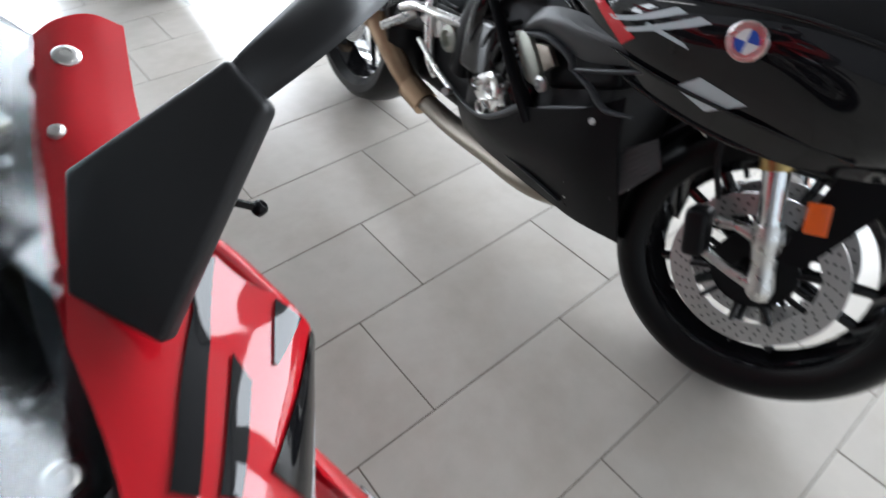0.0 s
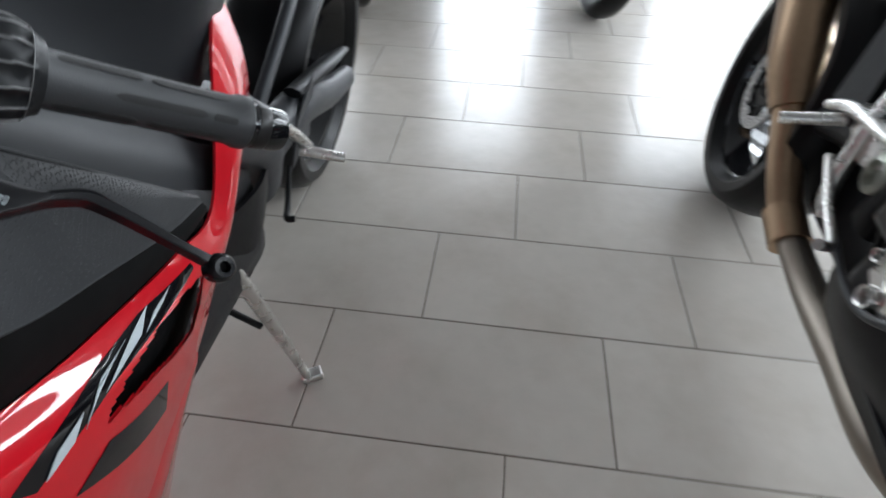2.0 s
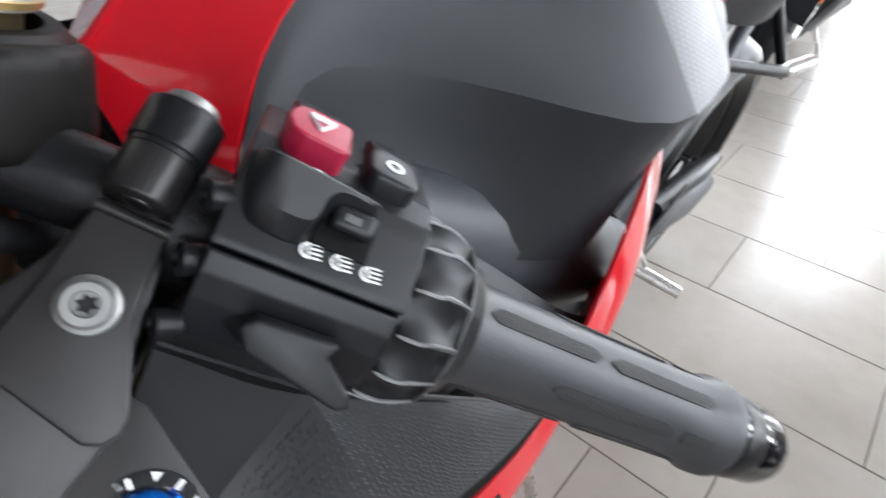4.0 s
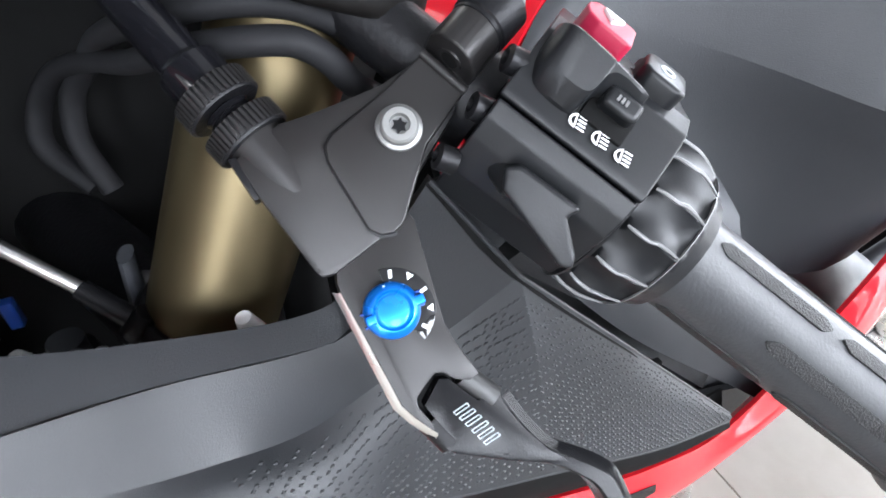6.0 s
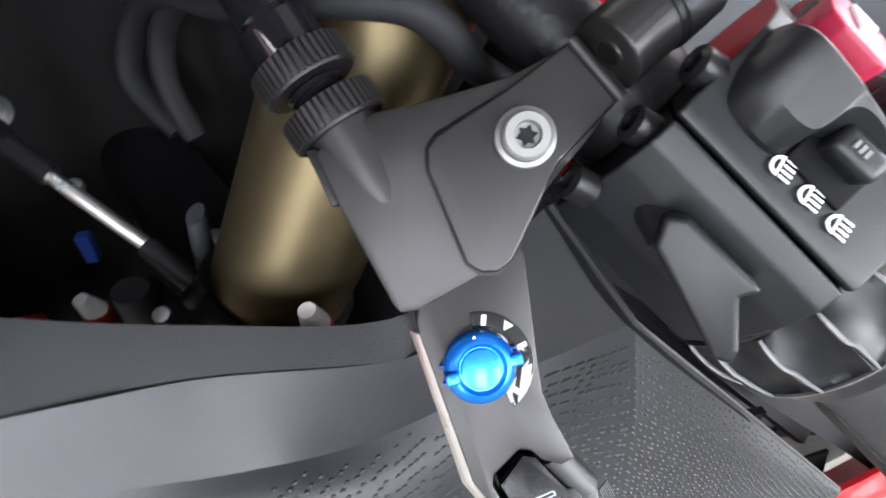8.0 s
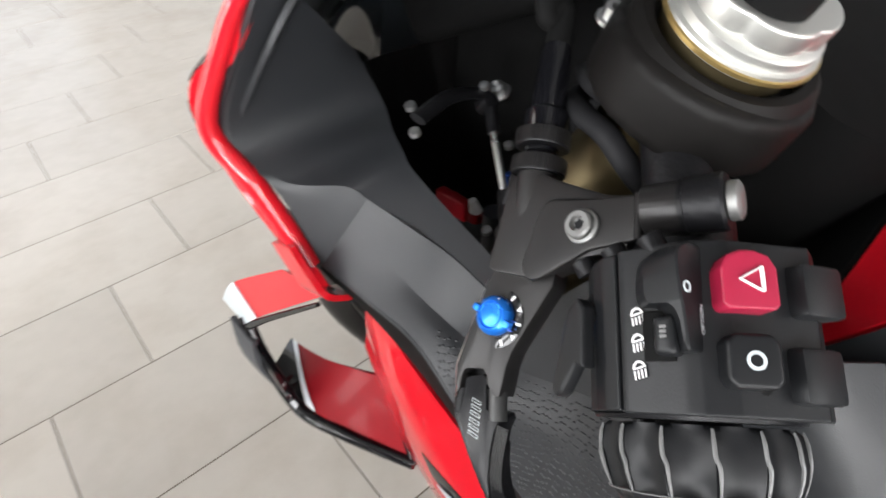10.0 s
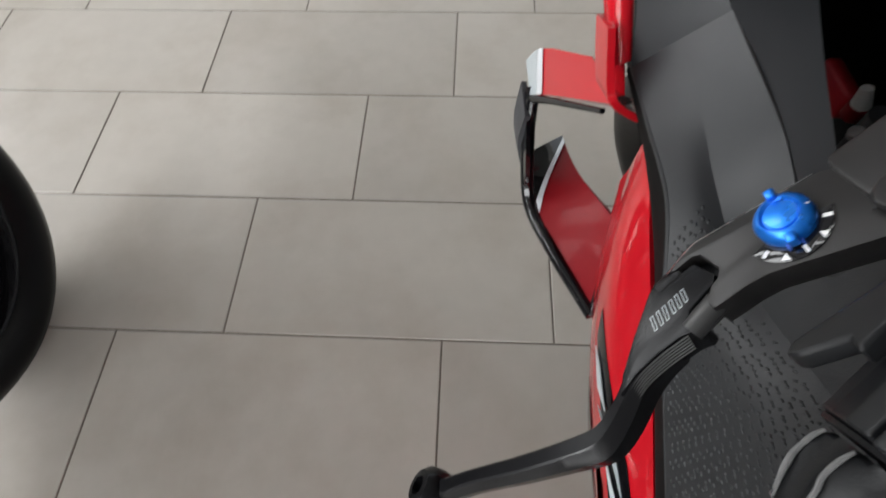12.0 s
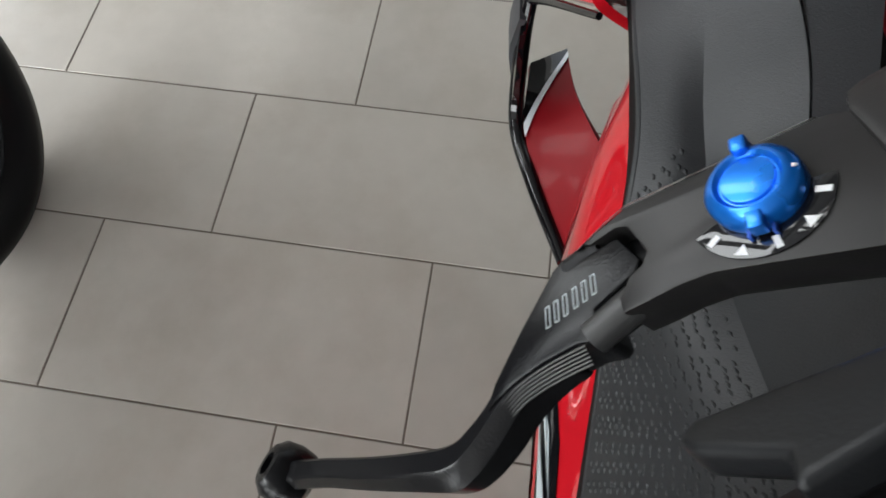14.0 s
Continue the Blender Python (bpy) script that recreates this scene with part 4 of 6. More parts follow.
    for q in ((-0.050, -0.475, 0.810), (0.013, -0.466, 0.806), (0.006, -0.478, 0.815), (-0.012, -0.43, 0.742), (-0.06, -0.46, 0.77)):
        part("small_bolt", lathe([(0, 0), (0.0034, 0), (0.0032, 0.003), (0.0018, 0.0034), (0, 0.0034)], V(q), Z + X * 0.4, 16), STEEL, bike)
    part("hose", tube([V(p) for p in ((0.006, -0.306, 0.832), (0.015, -0.324, 0.846), (0.0205, -0.333, 0.857), (0.021, -0.339, 0.862), (0.020, -0.345, 0.864), (0.015, -0.357, 0.8635), (-0.002, -0.373, 0.858), (-0.032, -0.388, 0.847), (-0.068, -0.405, 0.838), (-0.092, -0.421, 0.828), (-0.103, -0.434, 0.812), (-0.101, -0.439, 0.793), (-0.089, -0.424, 0.775))], 0.0052, 14, steps=84, flat=0.8), HOSE, bike, "dark rubber hose")
    part("hose", tube([V(p) for p in ((0.000, -0.300, 0.838), (0.010, -0.318, 0.856), (0.0135, -0.331, 0.867), (0.012, -0.345, 0.872), (0.004, -0.362, 0.871), (-0.018, -0.380, 0.863), (-0.052, -0.396, 0.850), (-0.082, -0.408, 0.832), (-0.092, -0.419, 0.817), (-0.09, -0.423, 0.797), (-0.084, -0.417, 0.775))], 0.0052, 14, steps=72, flat=0.8), HOSE, bike, "dark rubber hose")
    low = part("lower_clamp", lathe([(0.0, 0.166), (0.0285, 0.166), (0.0300, 0.168), (0.0300, 0.215), (0.0, 0.215)], FORK_TOP, FORK_DIR, 40), CAST, bike, "black cast lower fork clamp")
    part("clamp_bridge", tube([FORK_TOP + FORK_DIR * 0.19, FORK_TOP + left_to_right + FORK_DIR * 0.19], 0.022, 16), CAST, low)
    part("clamp_bolt", lathe([(0, 0), (0.0045, 0), (0.0045, 0.005), (0.0025, 0.006), (0, 0.006)], FORK_TOP + FORK_DIR * 0.17 + V((-0.025, -0.025, 0.004)), up, 18), STEEL, low)
    part("side_strut", tube([V((-0.036, -0.448, 0.735)), V((-0.040, -0.452, 0.62))], 0.0075, 16), GREY_PLASTIC, bike, "grey metal strut")
    part("cap_screw", lathe([(0, 0), (0.0078, 0), (0.0082, 0.001), (0.0078, 0.002), (0.0052, 0.002), (0.005, 0.007), (0.003, 0.008), (0, 0.006)], V((-0.066, -0.478, 0.800)), Z + X * 0.5, 24), STEEL, bike, "steel screw with a washer")
    part("bracket", tube([V((-0.030, -0.412, 0.775)), V((-0.034, -0.416, 0.735)), V((-0.030, -0.418, 0.70))], [0.006, 0.008, 0.006], 10, flat=0.5), GREY_PLASTIC, bike)
    # Shroud, tray and intake take a near-black that deepens the cavity's shade.
    part("inner_shroud", sheet([[(-0.13, -0.58, 0.86), (-0.12, -0.58, 0.74), (-0.10, -0.58, 0.60)], [(-0.14, -0.46, 0.86), (-0.135, -0.46, 0.74), (-0.12, -0.46, 0.60)], [(-0.14, -0.345, 0.86), (-0.14, -0.345, 0.74), (-0.14, -0.345, 0.60)]], 10, 10, 0.004), LINER, bike, "black inner shroud, darkened for cavity shade")
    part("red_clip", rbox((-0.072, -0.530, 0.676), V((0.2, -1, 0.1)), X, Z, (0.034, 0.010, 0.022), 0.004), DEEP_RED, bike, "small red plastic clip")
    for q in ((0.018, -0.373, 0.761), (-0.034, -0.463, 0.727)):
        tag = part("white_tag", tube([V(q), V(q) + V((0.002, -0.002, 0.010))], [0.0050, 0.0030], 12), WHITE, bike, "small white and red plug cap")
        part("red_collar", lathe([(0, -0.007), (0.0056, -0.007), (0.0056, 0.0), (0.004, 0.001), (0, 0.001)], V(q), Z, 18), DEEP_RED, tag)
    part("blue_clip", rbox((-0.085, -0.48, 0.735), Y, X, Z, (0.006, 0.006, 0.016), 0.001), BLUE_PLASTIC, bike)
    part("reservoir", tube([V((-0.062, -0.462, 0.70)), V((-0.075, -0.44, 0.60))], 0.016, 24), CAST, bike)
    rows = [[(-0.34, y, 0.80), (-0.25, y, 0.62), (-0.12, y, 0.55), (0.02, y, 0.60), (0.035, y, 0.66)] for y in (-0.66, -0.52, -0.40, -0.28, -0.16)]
    part("inner_tray", sheet(rows, 16, 12, 0.004), LINER, bike, "black inner fairing tray, darkened for cavity shade")
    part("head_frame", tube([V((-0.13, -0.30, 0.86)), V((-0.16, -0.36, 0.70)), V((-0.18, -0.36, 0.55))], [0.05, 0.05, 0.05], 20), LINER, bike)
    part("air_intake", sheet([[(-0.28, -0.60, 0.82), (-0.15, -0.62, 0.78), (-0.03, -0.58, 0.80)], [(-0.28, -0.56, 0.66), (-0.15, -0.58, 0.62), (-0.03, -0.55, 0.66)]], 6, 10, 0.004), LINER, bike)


front_end()

# ---- red machine: fairing ----
CHEEK = [
    [(0.080, -0.492, 0.698), (0.072, -0.56, 0.70), (0.045, -0.63, 0.71), (-0.02, -0.70, 0.73)],
    [(0.106, -0.542, 0.818), (0.075, -0.585, 0.812), (0.030, -0.635, 0.815), (-0.03, -0.67, 0.82)],
    [(0.088, -0.515, 0.866), (0.055, -0.54, 0.872), (0.020, -0.565, 0.875), (-0.008, -0.585, 0.872)],
    [(0.069, -0.492, 0.904), (0.046, -0.497, 0.910), (0.025, -0.497, 0.908), (0.000, -0.500, 0.902)],
    [(0.079, -0.422, 0.927), (0.062, -0.422, 0.938), (0.044, -0.425, 0.943), (0.022, -0.430, 0.935)],
    [(0.100, -0.360, 0.957), (0.085, -0.358, 0.968), (0.066, -0.360, 0.970), (0.048, -0.362, 0.964)],
]
PANEL = [
    [(0.070, -0.490, 0.900), (0.069, -0.491, 0.899), (0.067, -0.492, 0.898), (0.006, -0.53, 0.832)],
    [(0.097, -0.529, 0.815), (0.096, -0.529, 0.815), (0.094, -0.528, 0.815), (-0.004, -0.522, 0.800)],
    [(0.086, -0.509, 0.783), (0.084, -0.508, 0.784), (0.081, -0.507, 0.785), (0.008, -0.496, 0.795)],
    [(0.080, -0.496, 0.757), (0.066, -0.486, 0.771), (0.055, -0.479, 0.783), (0.016, -0.475, 0.792)],
    [(0.077, -0.484, 0.731), (0.0625, -0.475, 0.756), (0.049, -0.467, 0.778), (0.021, -0.458, 0.788)],
    [(0.057, -0.424, 0.687), (0.046, -0.416, 0.752), (0.037, -0.411, 0.768), (0.024, -0.408, 0.776)],
    [(0.063, -0.345, 0.668), (0.052, -0.345, 0.757), (0.044, -0.346, 0.770), (0.034, -0.348, 0.778)],
    [(0.066, -0.280, 0.651), (0.047, -0.302, 0.728), (0.033, -0.312, 0.763), (0.018, -0.320, 0.791)],
    [(0.060, -0.190, 0.618), (0.040, -0.252, 0.718), (0.023, -0.283, 0.766), (0.010, -0.303, 0.799)],
    [(0.061, -0.112, 0.616), (0.038, -0.221, 0.730), (0.023, -0.266, 0.778), (0.013, -0.293, 0.806)],
]
# outer face: plain in front, then a plain shelf above a crease and a wall with raised pips below it
CREASE = [(0.0625, -0.475, 0.7560), (0.0590, -0.435, 0.7530), (0.0565, -0.398, 0.7450), (0.0500, -0.360, 0.7370), (0.0510, -0.309, 0.7660), (0.0575, -0.285, 0.7890)]
FOLD = [(0.049, -0.467, 0.778), (0.042, -0.432, 0.772), (0.038, -0.404, 0.768), (0.044, -0.346, 0.771), (0.047, -0.334, 0.800), (0.052, -0.3160, 0.8315)]
LIP = [(0.077, -0.484, 0.731), (0.076, -0.440, 0.735), (0.0740, -0.397, 0.735), (0.0735, -0.362, 0.713), (0.0725, -0.318, 0.690), (0.0735, -0.265, 0.673), (0.0760, -0.195, 0.652), (0.0738, -0.1385, 0.640)]
UNDER = [(0.077, -0.487, 0.726), (0.066, -0.446, 0.702), (0.058, -0.405, 0.670), (0.0585, -0.365, 0.654), (0.061, -0.320, 0.642), (0.066, -0.265, 0.634), (0.0725, -0.185, 0.626), (0.070, -0.130, 0.622)]
TOP_EDGE = CREASE + [(0.0652, -0.212, 0.7175), (0.0728, -0.1395, 0.646)]
WALL = [[V(a), V(a).lerp(V(b), 0.33) + V((0.0022, 0, 0.0016)) * w, V(a).lerp(V(b), 0.67) + V((0.0030, 0, 0.0024)) * w, V(b)] for a, b, w in zip(LIP, TOP_EDGE, (0, 0, 0.4, 1, 1, 1, 1, 0.3))]
SHELF = [[V(a), V(a).lerp(V(b), 0.5), V(b)] for a, b in zip(CREASE, FOLD)]
FACING = (0.8, 0.1, 0.5)
panel = part("inner_panel", sheet([r[:3] for r in PANEL[:5]], 50, 22, 0.003, out=FACING), PANEL_GREY, bike, "black moulded inner fairing panel with rows of raised pips")
for rows in (WALL[:6], WALL[5:]):
    part("panel_wall", sheet(rows, 60, 20, 0.003, out=FACING), PANEL_GREY, panel)
part("panel_shelf", sheet(SHELF, 60, 12, 0.003, out=(0.3, 0, 1)), PANEL_GREY, panel)
# Shade under the lip is put into this sheet's near-black.
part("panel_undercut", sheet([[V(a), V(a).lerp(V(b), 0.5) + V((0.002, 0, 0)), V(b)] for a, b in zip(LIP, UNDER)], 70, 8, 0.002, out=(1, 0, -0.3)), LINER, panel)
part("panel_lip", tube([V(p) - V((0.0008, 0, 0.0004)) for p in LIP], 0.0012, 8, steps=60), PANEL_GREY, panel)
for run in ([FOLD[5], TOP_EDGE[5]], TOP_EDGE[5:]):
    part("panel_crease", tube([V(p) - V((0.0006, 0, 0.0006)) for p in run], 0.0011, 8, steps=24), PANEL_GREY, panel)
# Near-black return draws the dark gap behind the panel's edge.
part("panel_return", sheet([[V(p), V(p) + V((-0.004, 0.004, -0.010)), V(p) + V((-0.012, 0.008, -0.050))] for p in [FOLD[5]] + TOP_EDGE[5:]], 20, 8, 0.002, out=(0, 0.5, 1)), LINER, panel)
part("fairing_liner", sheet([[V(p) + V((-0.013, 0.006, -0.012)) for p in r] for r in CHEEK[1:]], 30, 12, 0.003), PANEL_GREY, panel)
part("panel_rim", sheet([r[2:] for r in PANEL], 90, 6, 0.003, out=(0.6, 0.2, 0.8)), PANEL_GREY, panel)


def raised_pips(rows, u_from, along, across):
    """Slanted diamond pips in staggered rows over a sheet, from the line u_from on."""
    g = grid_of(rows, 121, 41)
    n = normals_of(g)
    if (n * np.array(FACING)).sum() < 0:
        n = -n
    length = np.r_[0, np.cumsum(np.linalg.norm(np.diff(g[:, 20], axis=0), axis=1))]
    bm = bmesh.new()
    for k in range(int(length[-1] / along)):
        i = int(np.searchsorted(length, k * along))
        if i >= 120:
            break
        height = np.linalg.norm(g[i, 40] - g[i, 0])
        tall = int(height / across)
        for r in range(1, tall):
            v = (r + (0.5 if k % 2 else 0.0)) * across / height
            u = i / 120
            if not 0.05 < v < 0.95 or u < u_from + 0.07 * (1 - v):
                continue
            j = int(v * 40)
            p, m = V(g[i, j]), V(n[i, j])
            du, dv = V(g[min(i + 1, 120), j] - g[i - 1, j]).normalized(), V(g[i, min(j + 1, 40)] - g[i, j - 1]).normalized()
            a, b = (du * 0.95 + dv * 0.3) * 0.0013, (dv * 0.95 - du * 0.3) * 0.0008
            base = [bm.verts.new(p + q - m * 0.00005) for q in (a, b, -a, -b)]
            crown = [bm.verts.new(p + q * 0.45 + m * 0.00055) for q in (a, b, -a, -b)]
            bm.faces.new(crown)
            for c in range(4):
                bm.faces.new([base[c], base[(c + 1) % 4], crown[(c + 1) % 4], crown[c]])
    return bm


for rows, start in ((WALL[:6], 0.42), (WALL[5:], -1)):
    tagged(part("raised_pip", raised_pips(rows, start, 0.0024, 0.0046), PANEL_GREY, panel, angle=75), "rows of small raised moulded pips", kind="stuff")
TRIM = [[(0.008, -0.272, 0.776), (0.004, -0.255, 0.800), (-0.014, -0.235, 0.805)], [(0.026, -0.186, 0.686), (0.022, -0.170, 0.716), (0.004, -0.150, 0.740)], [(0.050, -0.100, 0.622), (0.048, -0.088, 0.642), (0.040, -0.075, 0.660)], [(0.060, -0.060, 0.590), (0.060, -0.048, 0.612), (0.052, -0.036, 0.630)]]
part("side_trim", sheet(TRIM, 24, 10, 0.003, out=(1, 0, 0.5)), PANEL_GREY, bike, "black moulded trim beside the tank")
part("trim_back", sheet([[(0.000, -0.29, 0.77), (-0.01, -0.27, 0.75)], [(0.036, -0.11, 0.61), (0.02, -0.08, 0.60)]], 12, 6, 0.003), MATTE, bike)

FLANK = [
    [(0.063, -0.462, 0.711), (0.060, -0.474, 0.664), (0.052, -0.487, 0.608), (-0.01, -0.50, 0.50)],
    [(0.061, -0.424, 0.680), (0.072, -0.426, 0.640), (0.062, -0.43, 0.55), (0.015, -0.44, 0.44)],
    [(0.0605, -0.345, 0.647), (0.078, -0.345, 0.612), (0.070, -0.345, 0.53), (0.040, -0.34, 0.42)],
    [(0.0655, -0.275, 0.633), (0.080, -0.272, 0.594), (0.068, -0.265, 0.53), (0.045, -0.26, 0.45)],
    [(0.0730, -0.190, 0.624), (0.079, -0.188, 0.582), (0.062, -0.178, 0.53), (0.046, -0.168, 0.488)],
    [(0.066, -0.110, 0.618), (0.072, -0.105, 0.585), (0.055, -0.10, 0.545), (0.040, -0.095, 0.52)],
    [(0.060, -0.030, 0.735), (0.070, -0.030, 0.66), (0.055, -0.03, 0.60), (0.035, -0.03, 0.56)],
    [(0.030, 0.060, 0.770), (0.045, 0.055, 0.69), (0.038, 0.05, 0.63), (0.02, 0.04, 0.59)],
]
OUT = (1, 0, 0.2)


def cut_open(bm, rows, hole):
    """Takes away the faces of a sheet that lie inside a (u, v) outline."""
    g = grid_of(rows, 161, 61)
    flat = g.reshape(-1, 3)

    def inside(u, v):
        hit = False
        for (a, b), (c, d) in zip(hole, hole[1:] + hole[:1]):
            if (b > v) != (d > v) and u < a + (v - b) / (d - b) * (c - a):
                hit = not hit
        return hit

    gone = []
    for f in bm.faces:
        k = int(((flat - np.array(f.calc_center_median())) ** 2).sum(1).argmin())
        if inside(k // 61 / 160, k % 61 / 60):
            gone.append(f)
    bmesh.ops.delete(bm, geom=gone, context="FACES")
    return bm


# the flank, open where the engine shows between its upper and lower part
GAP_UV = [(0.594, 0.275), (0.560, 0.500), (0.530, 0.610), (0.412, 0.483), (0.319, 0.433), (0.345, 0.385), (0.469, 0.265), (0.540, 0.245)]
side = part("side_fairing", cut_open(sheet(FLANK, 150, 60, 0.003, out=OUT), FLANK, GAP_UV), RED, bike, "glossy red side fairing")
# Near-black sheet added behind the opening as the engine gap's shade.
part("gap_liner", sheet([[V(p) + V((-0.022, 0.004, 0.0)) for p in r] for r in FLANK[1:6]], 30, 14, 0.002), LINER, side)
for poly in ([(0.580, 0.12), (0.469, 0.09), (0.469, 0.245), (0.580, 0.17)], [(0.469, 0.09), (0.369, 0.15), (0.360, 0.30), (0.469, 0.245)], [(0.369, 0.15), (0.200, 0.37), (0.220, 0.42), (0.360, 0.30)], [(0.444, 0.64), (0.425, 0.783), (0.245, 0.55), (0.312, 0.50)]):
    part("black_graphic", patch(FLANK, 64, 22, poly, 0.0003, 0.0003, m=10, out=OUT), GLOSS_BLACK, side)
for poly in ([(0.525, 0.105), (0.500, 0.150), (0.450, 0.215), (0.481, 0.150)], [(0.481, 0.085), (0.444, 0.200), (0.344, 0.300), (0.438, 0.150)], [(0.425, 0.150), (0.355, 0.220), (0.294, 0.365), (0.340, 0.250)], [(0.306, 0.290), (0.275, 0.370), (0.231, 0.410), (0.256, 0.350)]):
    part("grey_slash", patch(FLANK, 64, 22, poly, m=10, out=OUT), SILVER_FILM, side)

cheek = part("upper_fairing", sheet(CHEEK, 48, 24, 0.009, out=(0.5, -0.3, 0.8)), RED, bike, "glossy red upper fairing with white and black graphics")
for poly, film, what in (
        ([(0.535, 0.14), (0.488, 0.05), (0.385, 0.39), (0.437, 0.35)], GLOSS_BLACK, "black stripe graphic"),
        ([(0.437, 0.35), (0.385, 0.39), (0.302, 0.75), (0.330, 0.82)], GLOSS_BLACK, "black stripe graphic"),
        ([(0.350, 0.36), (0.310, 0.39), (0.262, 0.66), (0.285, 0.70)], GLOSS_BLACK, "black stripe graphic"),
        ([(0.330, 0.03), (0.265, 0.02), (0.284, 0.275), (0.290, 0.28)], GLOSS_BLACK, "black wedge graphic"),
        ([(0.228, 0.02), (0.188, 0.02), (0.135, 0.53), (0.240, 0.55)], GLOSS_BLACK, "black band graphic"),
        ([(0.182, 0.01), (0.164, 0.01), (0.112, 0.53), (0.130, 0.53)], WHITE_GLOSS, "white edge line")):
    part("graphic", patch(CHEEK, 48, 24, poly, m=10, out=(0.5, -0.3, 0.8)), film, cheek, what)
for u, v, size in ((0.93, 0.62, 1.0), (0.80, 0.78, 0.62), (0.62, 0.80, 0.62)):
    g = grid_of(CHEEK, 49, 25)
    n = normals_of(g)
    if (n * np.array((0.5, -0.3, 0.8))).sum() < 0:
        n = -n
    i, j = int(u * 48), int(v * 24)
    part("fairing_screw", lathe([(r * size, h) for r, h in ((0, 0), (0.0075, 0), (0.0075, 0.001), (0.0055, 0.003), (0.003, 0.0034), (0.0028, 0.002), (0, 0.002))], V(g[i, j]), V(n[i, j]), 24), BARE, cheek, "silver windscreen screw")

# headlamp and nose, screen
NOSE = [[rb(x, y, z) for x, y, z in r] for r in (
    [(0.135, -0.60, 0.83), (0.06, -0.66, 0.86), (0.0, -0.67, 0.87), (-0.06, -0.66, 0.86), (-0.135, -0.60, 0.83)],
    [(0.16, -0.64, 0.77), (0.08, -0.74, 0.78), (0.0, -0.76, 0.78), (-0.08, -0.74, 0.78), (-0.16, -0.64, 0.77)],
    [(0.15, -0.62, 0.66), (0.08, -0.71, 0.66), (0.0, -0.74, 0.66), (-0.08, -0.71, 0.66), (-0.15, -0.62, 0.66)])]
part("headlamp_nose", sheet(NOSE, 16, 24, 0.005), LENS_DARK, bike, "smoked glossy headlamp nose")
COWL = [[(-0.02, -0.70, 0.73), (-0.032, -0.672, 0.815), (-0.012, -0.588, 0.862)], [(-0.08, -0.74, 0.72), (-0.09, -0.71, 0.81), (-0.06, -0.62, 0.865)], [(-0.16, -0.76, 0.71), (-0.16, -0.73, 0.81), (-0.13, -0.64, 0.86)]]
cowl = part("headlamp_cowl", sheet(COWL, 16, 16, 0.004, out=(0, -0.5, 0.8)), LENS_DARK, bike, "smoked glossy headlamp cowl")
SCREEN = [[rb(x, y, z) for x, y, z in r] for r in (
    [(0.128, -0.61, 0.845), (0.06, -0.665, 0.872), (0.0, -0.675, 0.88), (-0.06, -0.665, 0.872), (-0.128, -0.61, 0.845)],
    [(0.145, -0.50, 0.915), (0.07, -0.53, 0.965), (0.0, -0.54, 0.98), (-0.07, -0.53, 0.965), (-0.145, -0.50, 0.915)],
    [(0.185, -0.36, 0.985), (0.09, -0.37, 1.055), (0.0, -0.375, 1.08), (-0.09, -0.37, 1.055), (-0.185, -0.36, 0.985)])]
part("windscreen", sheet(SCREEN, 24, 32, 0.003), CLEAR, bike, "clear acrylic windscreen")
part("screen_screw", lathe([(0, -0.006), (0.0085, -0.006), (0.0085, 0.001), (0.0065, 0.0035), (0.0034, 0.004), (0.003, 0.002), (0, 0.002)], V((-0.0276, -0.578, 0.8704)), V((0.3, -0.5, 0.8)), 24), BARE, bike, "silver windscreen screw")
RIGHT_SIDE = [[rb(-(x + 0.27 - 0.165 * z) / 0.986 - 0.0, y, z * 1.0) for x, y, z in r] for r in CHEEK]
part("upper_fairing", sheet(RIGHT_SIDE, 24, 12, 0.006), RED, bike)

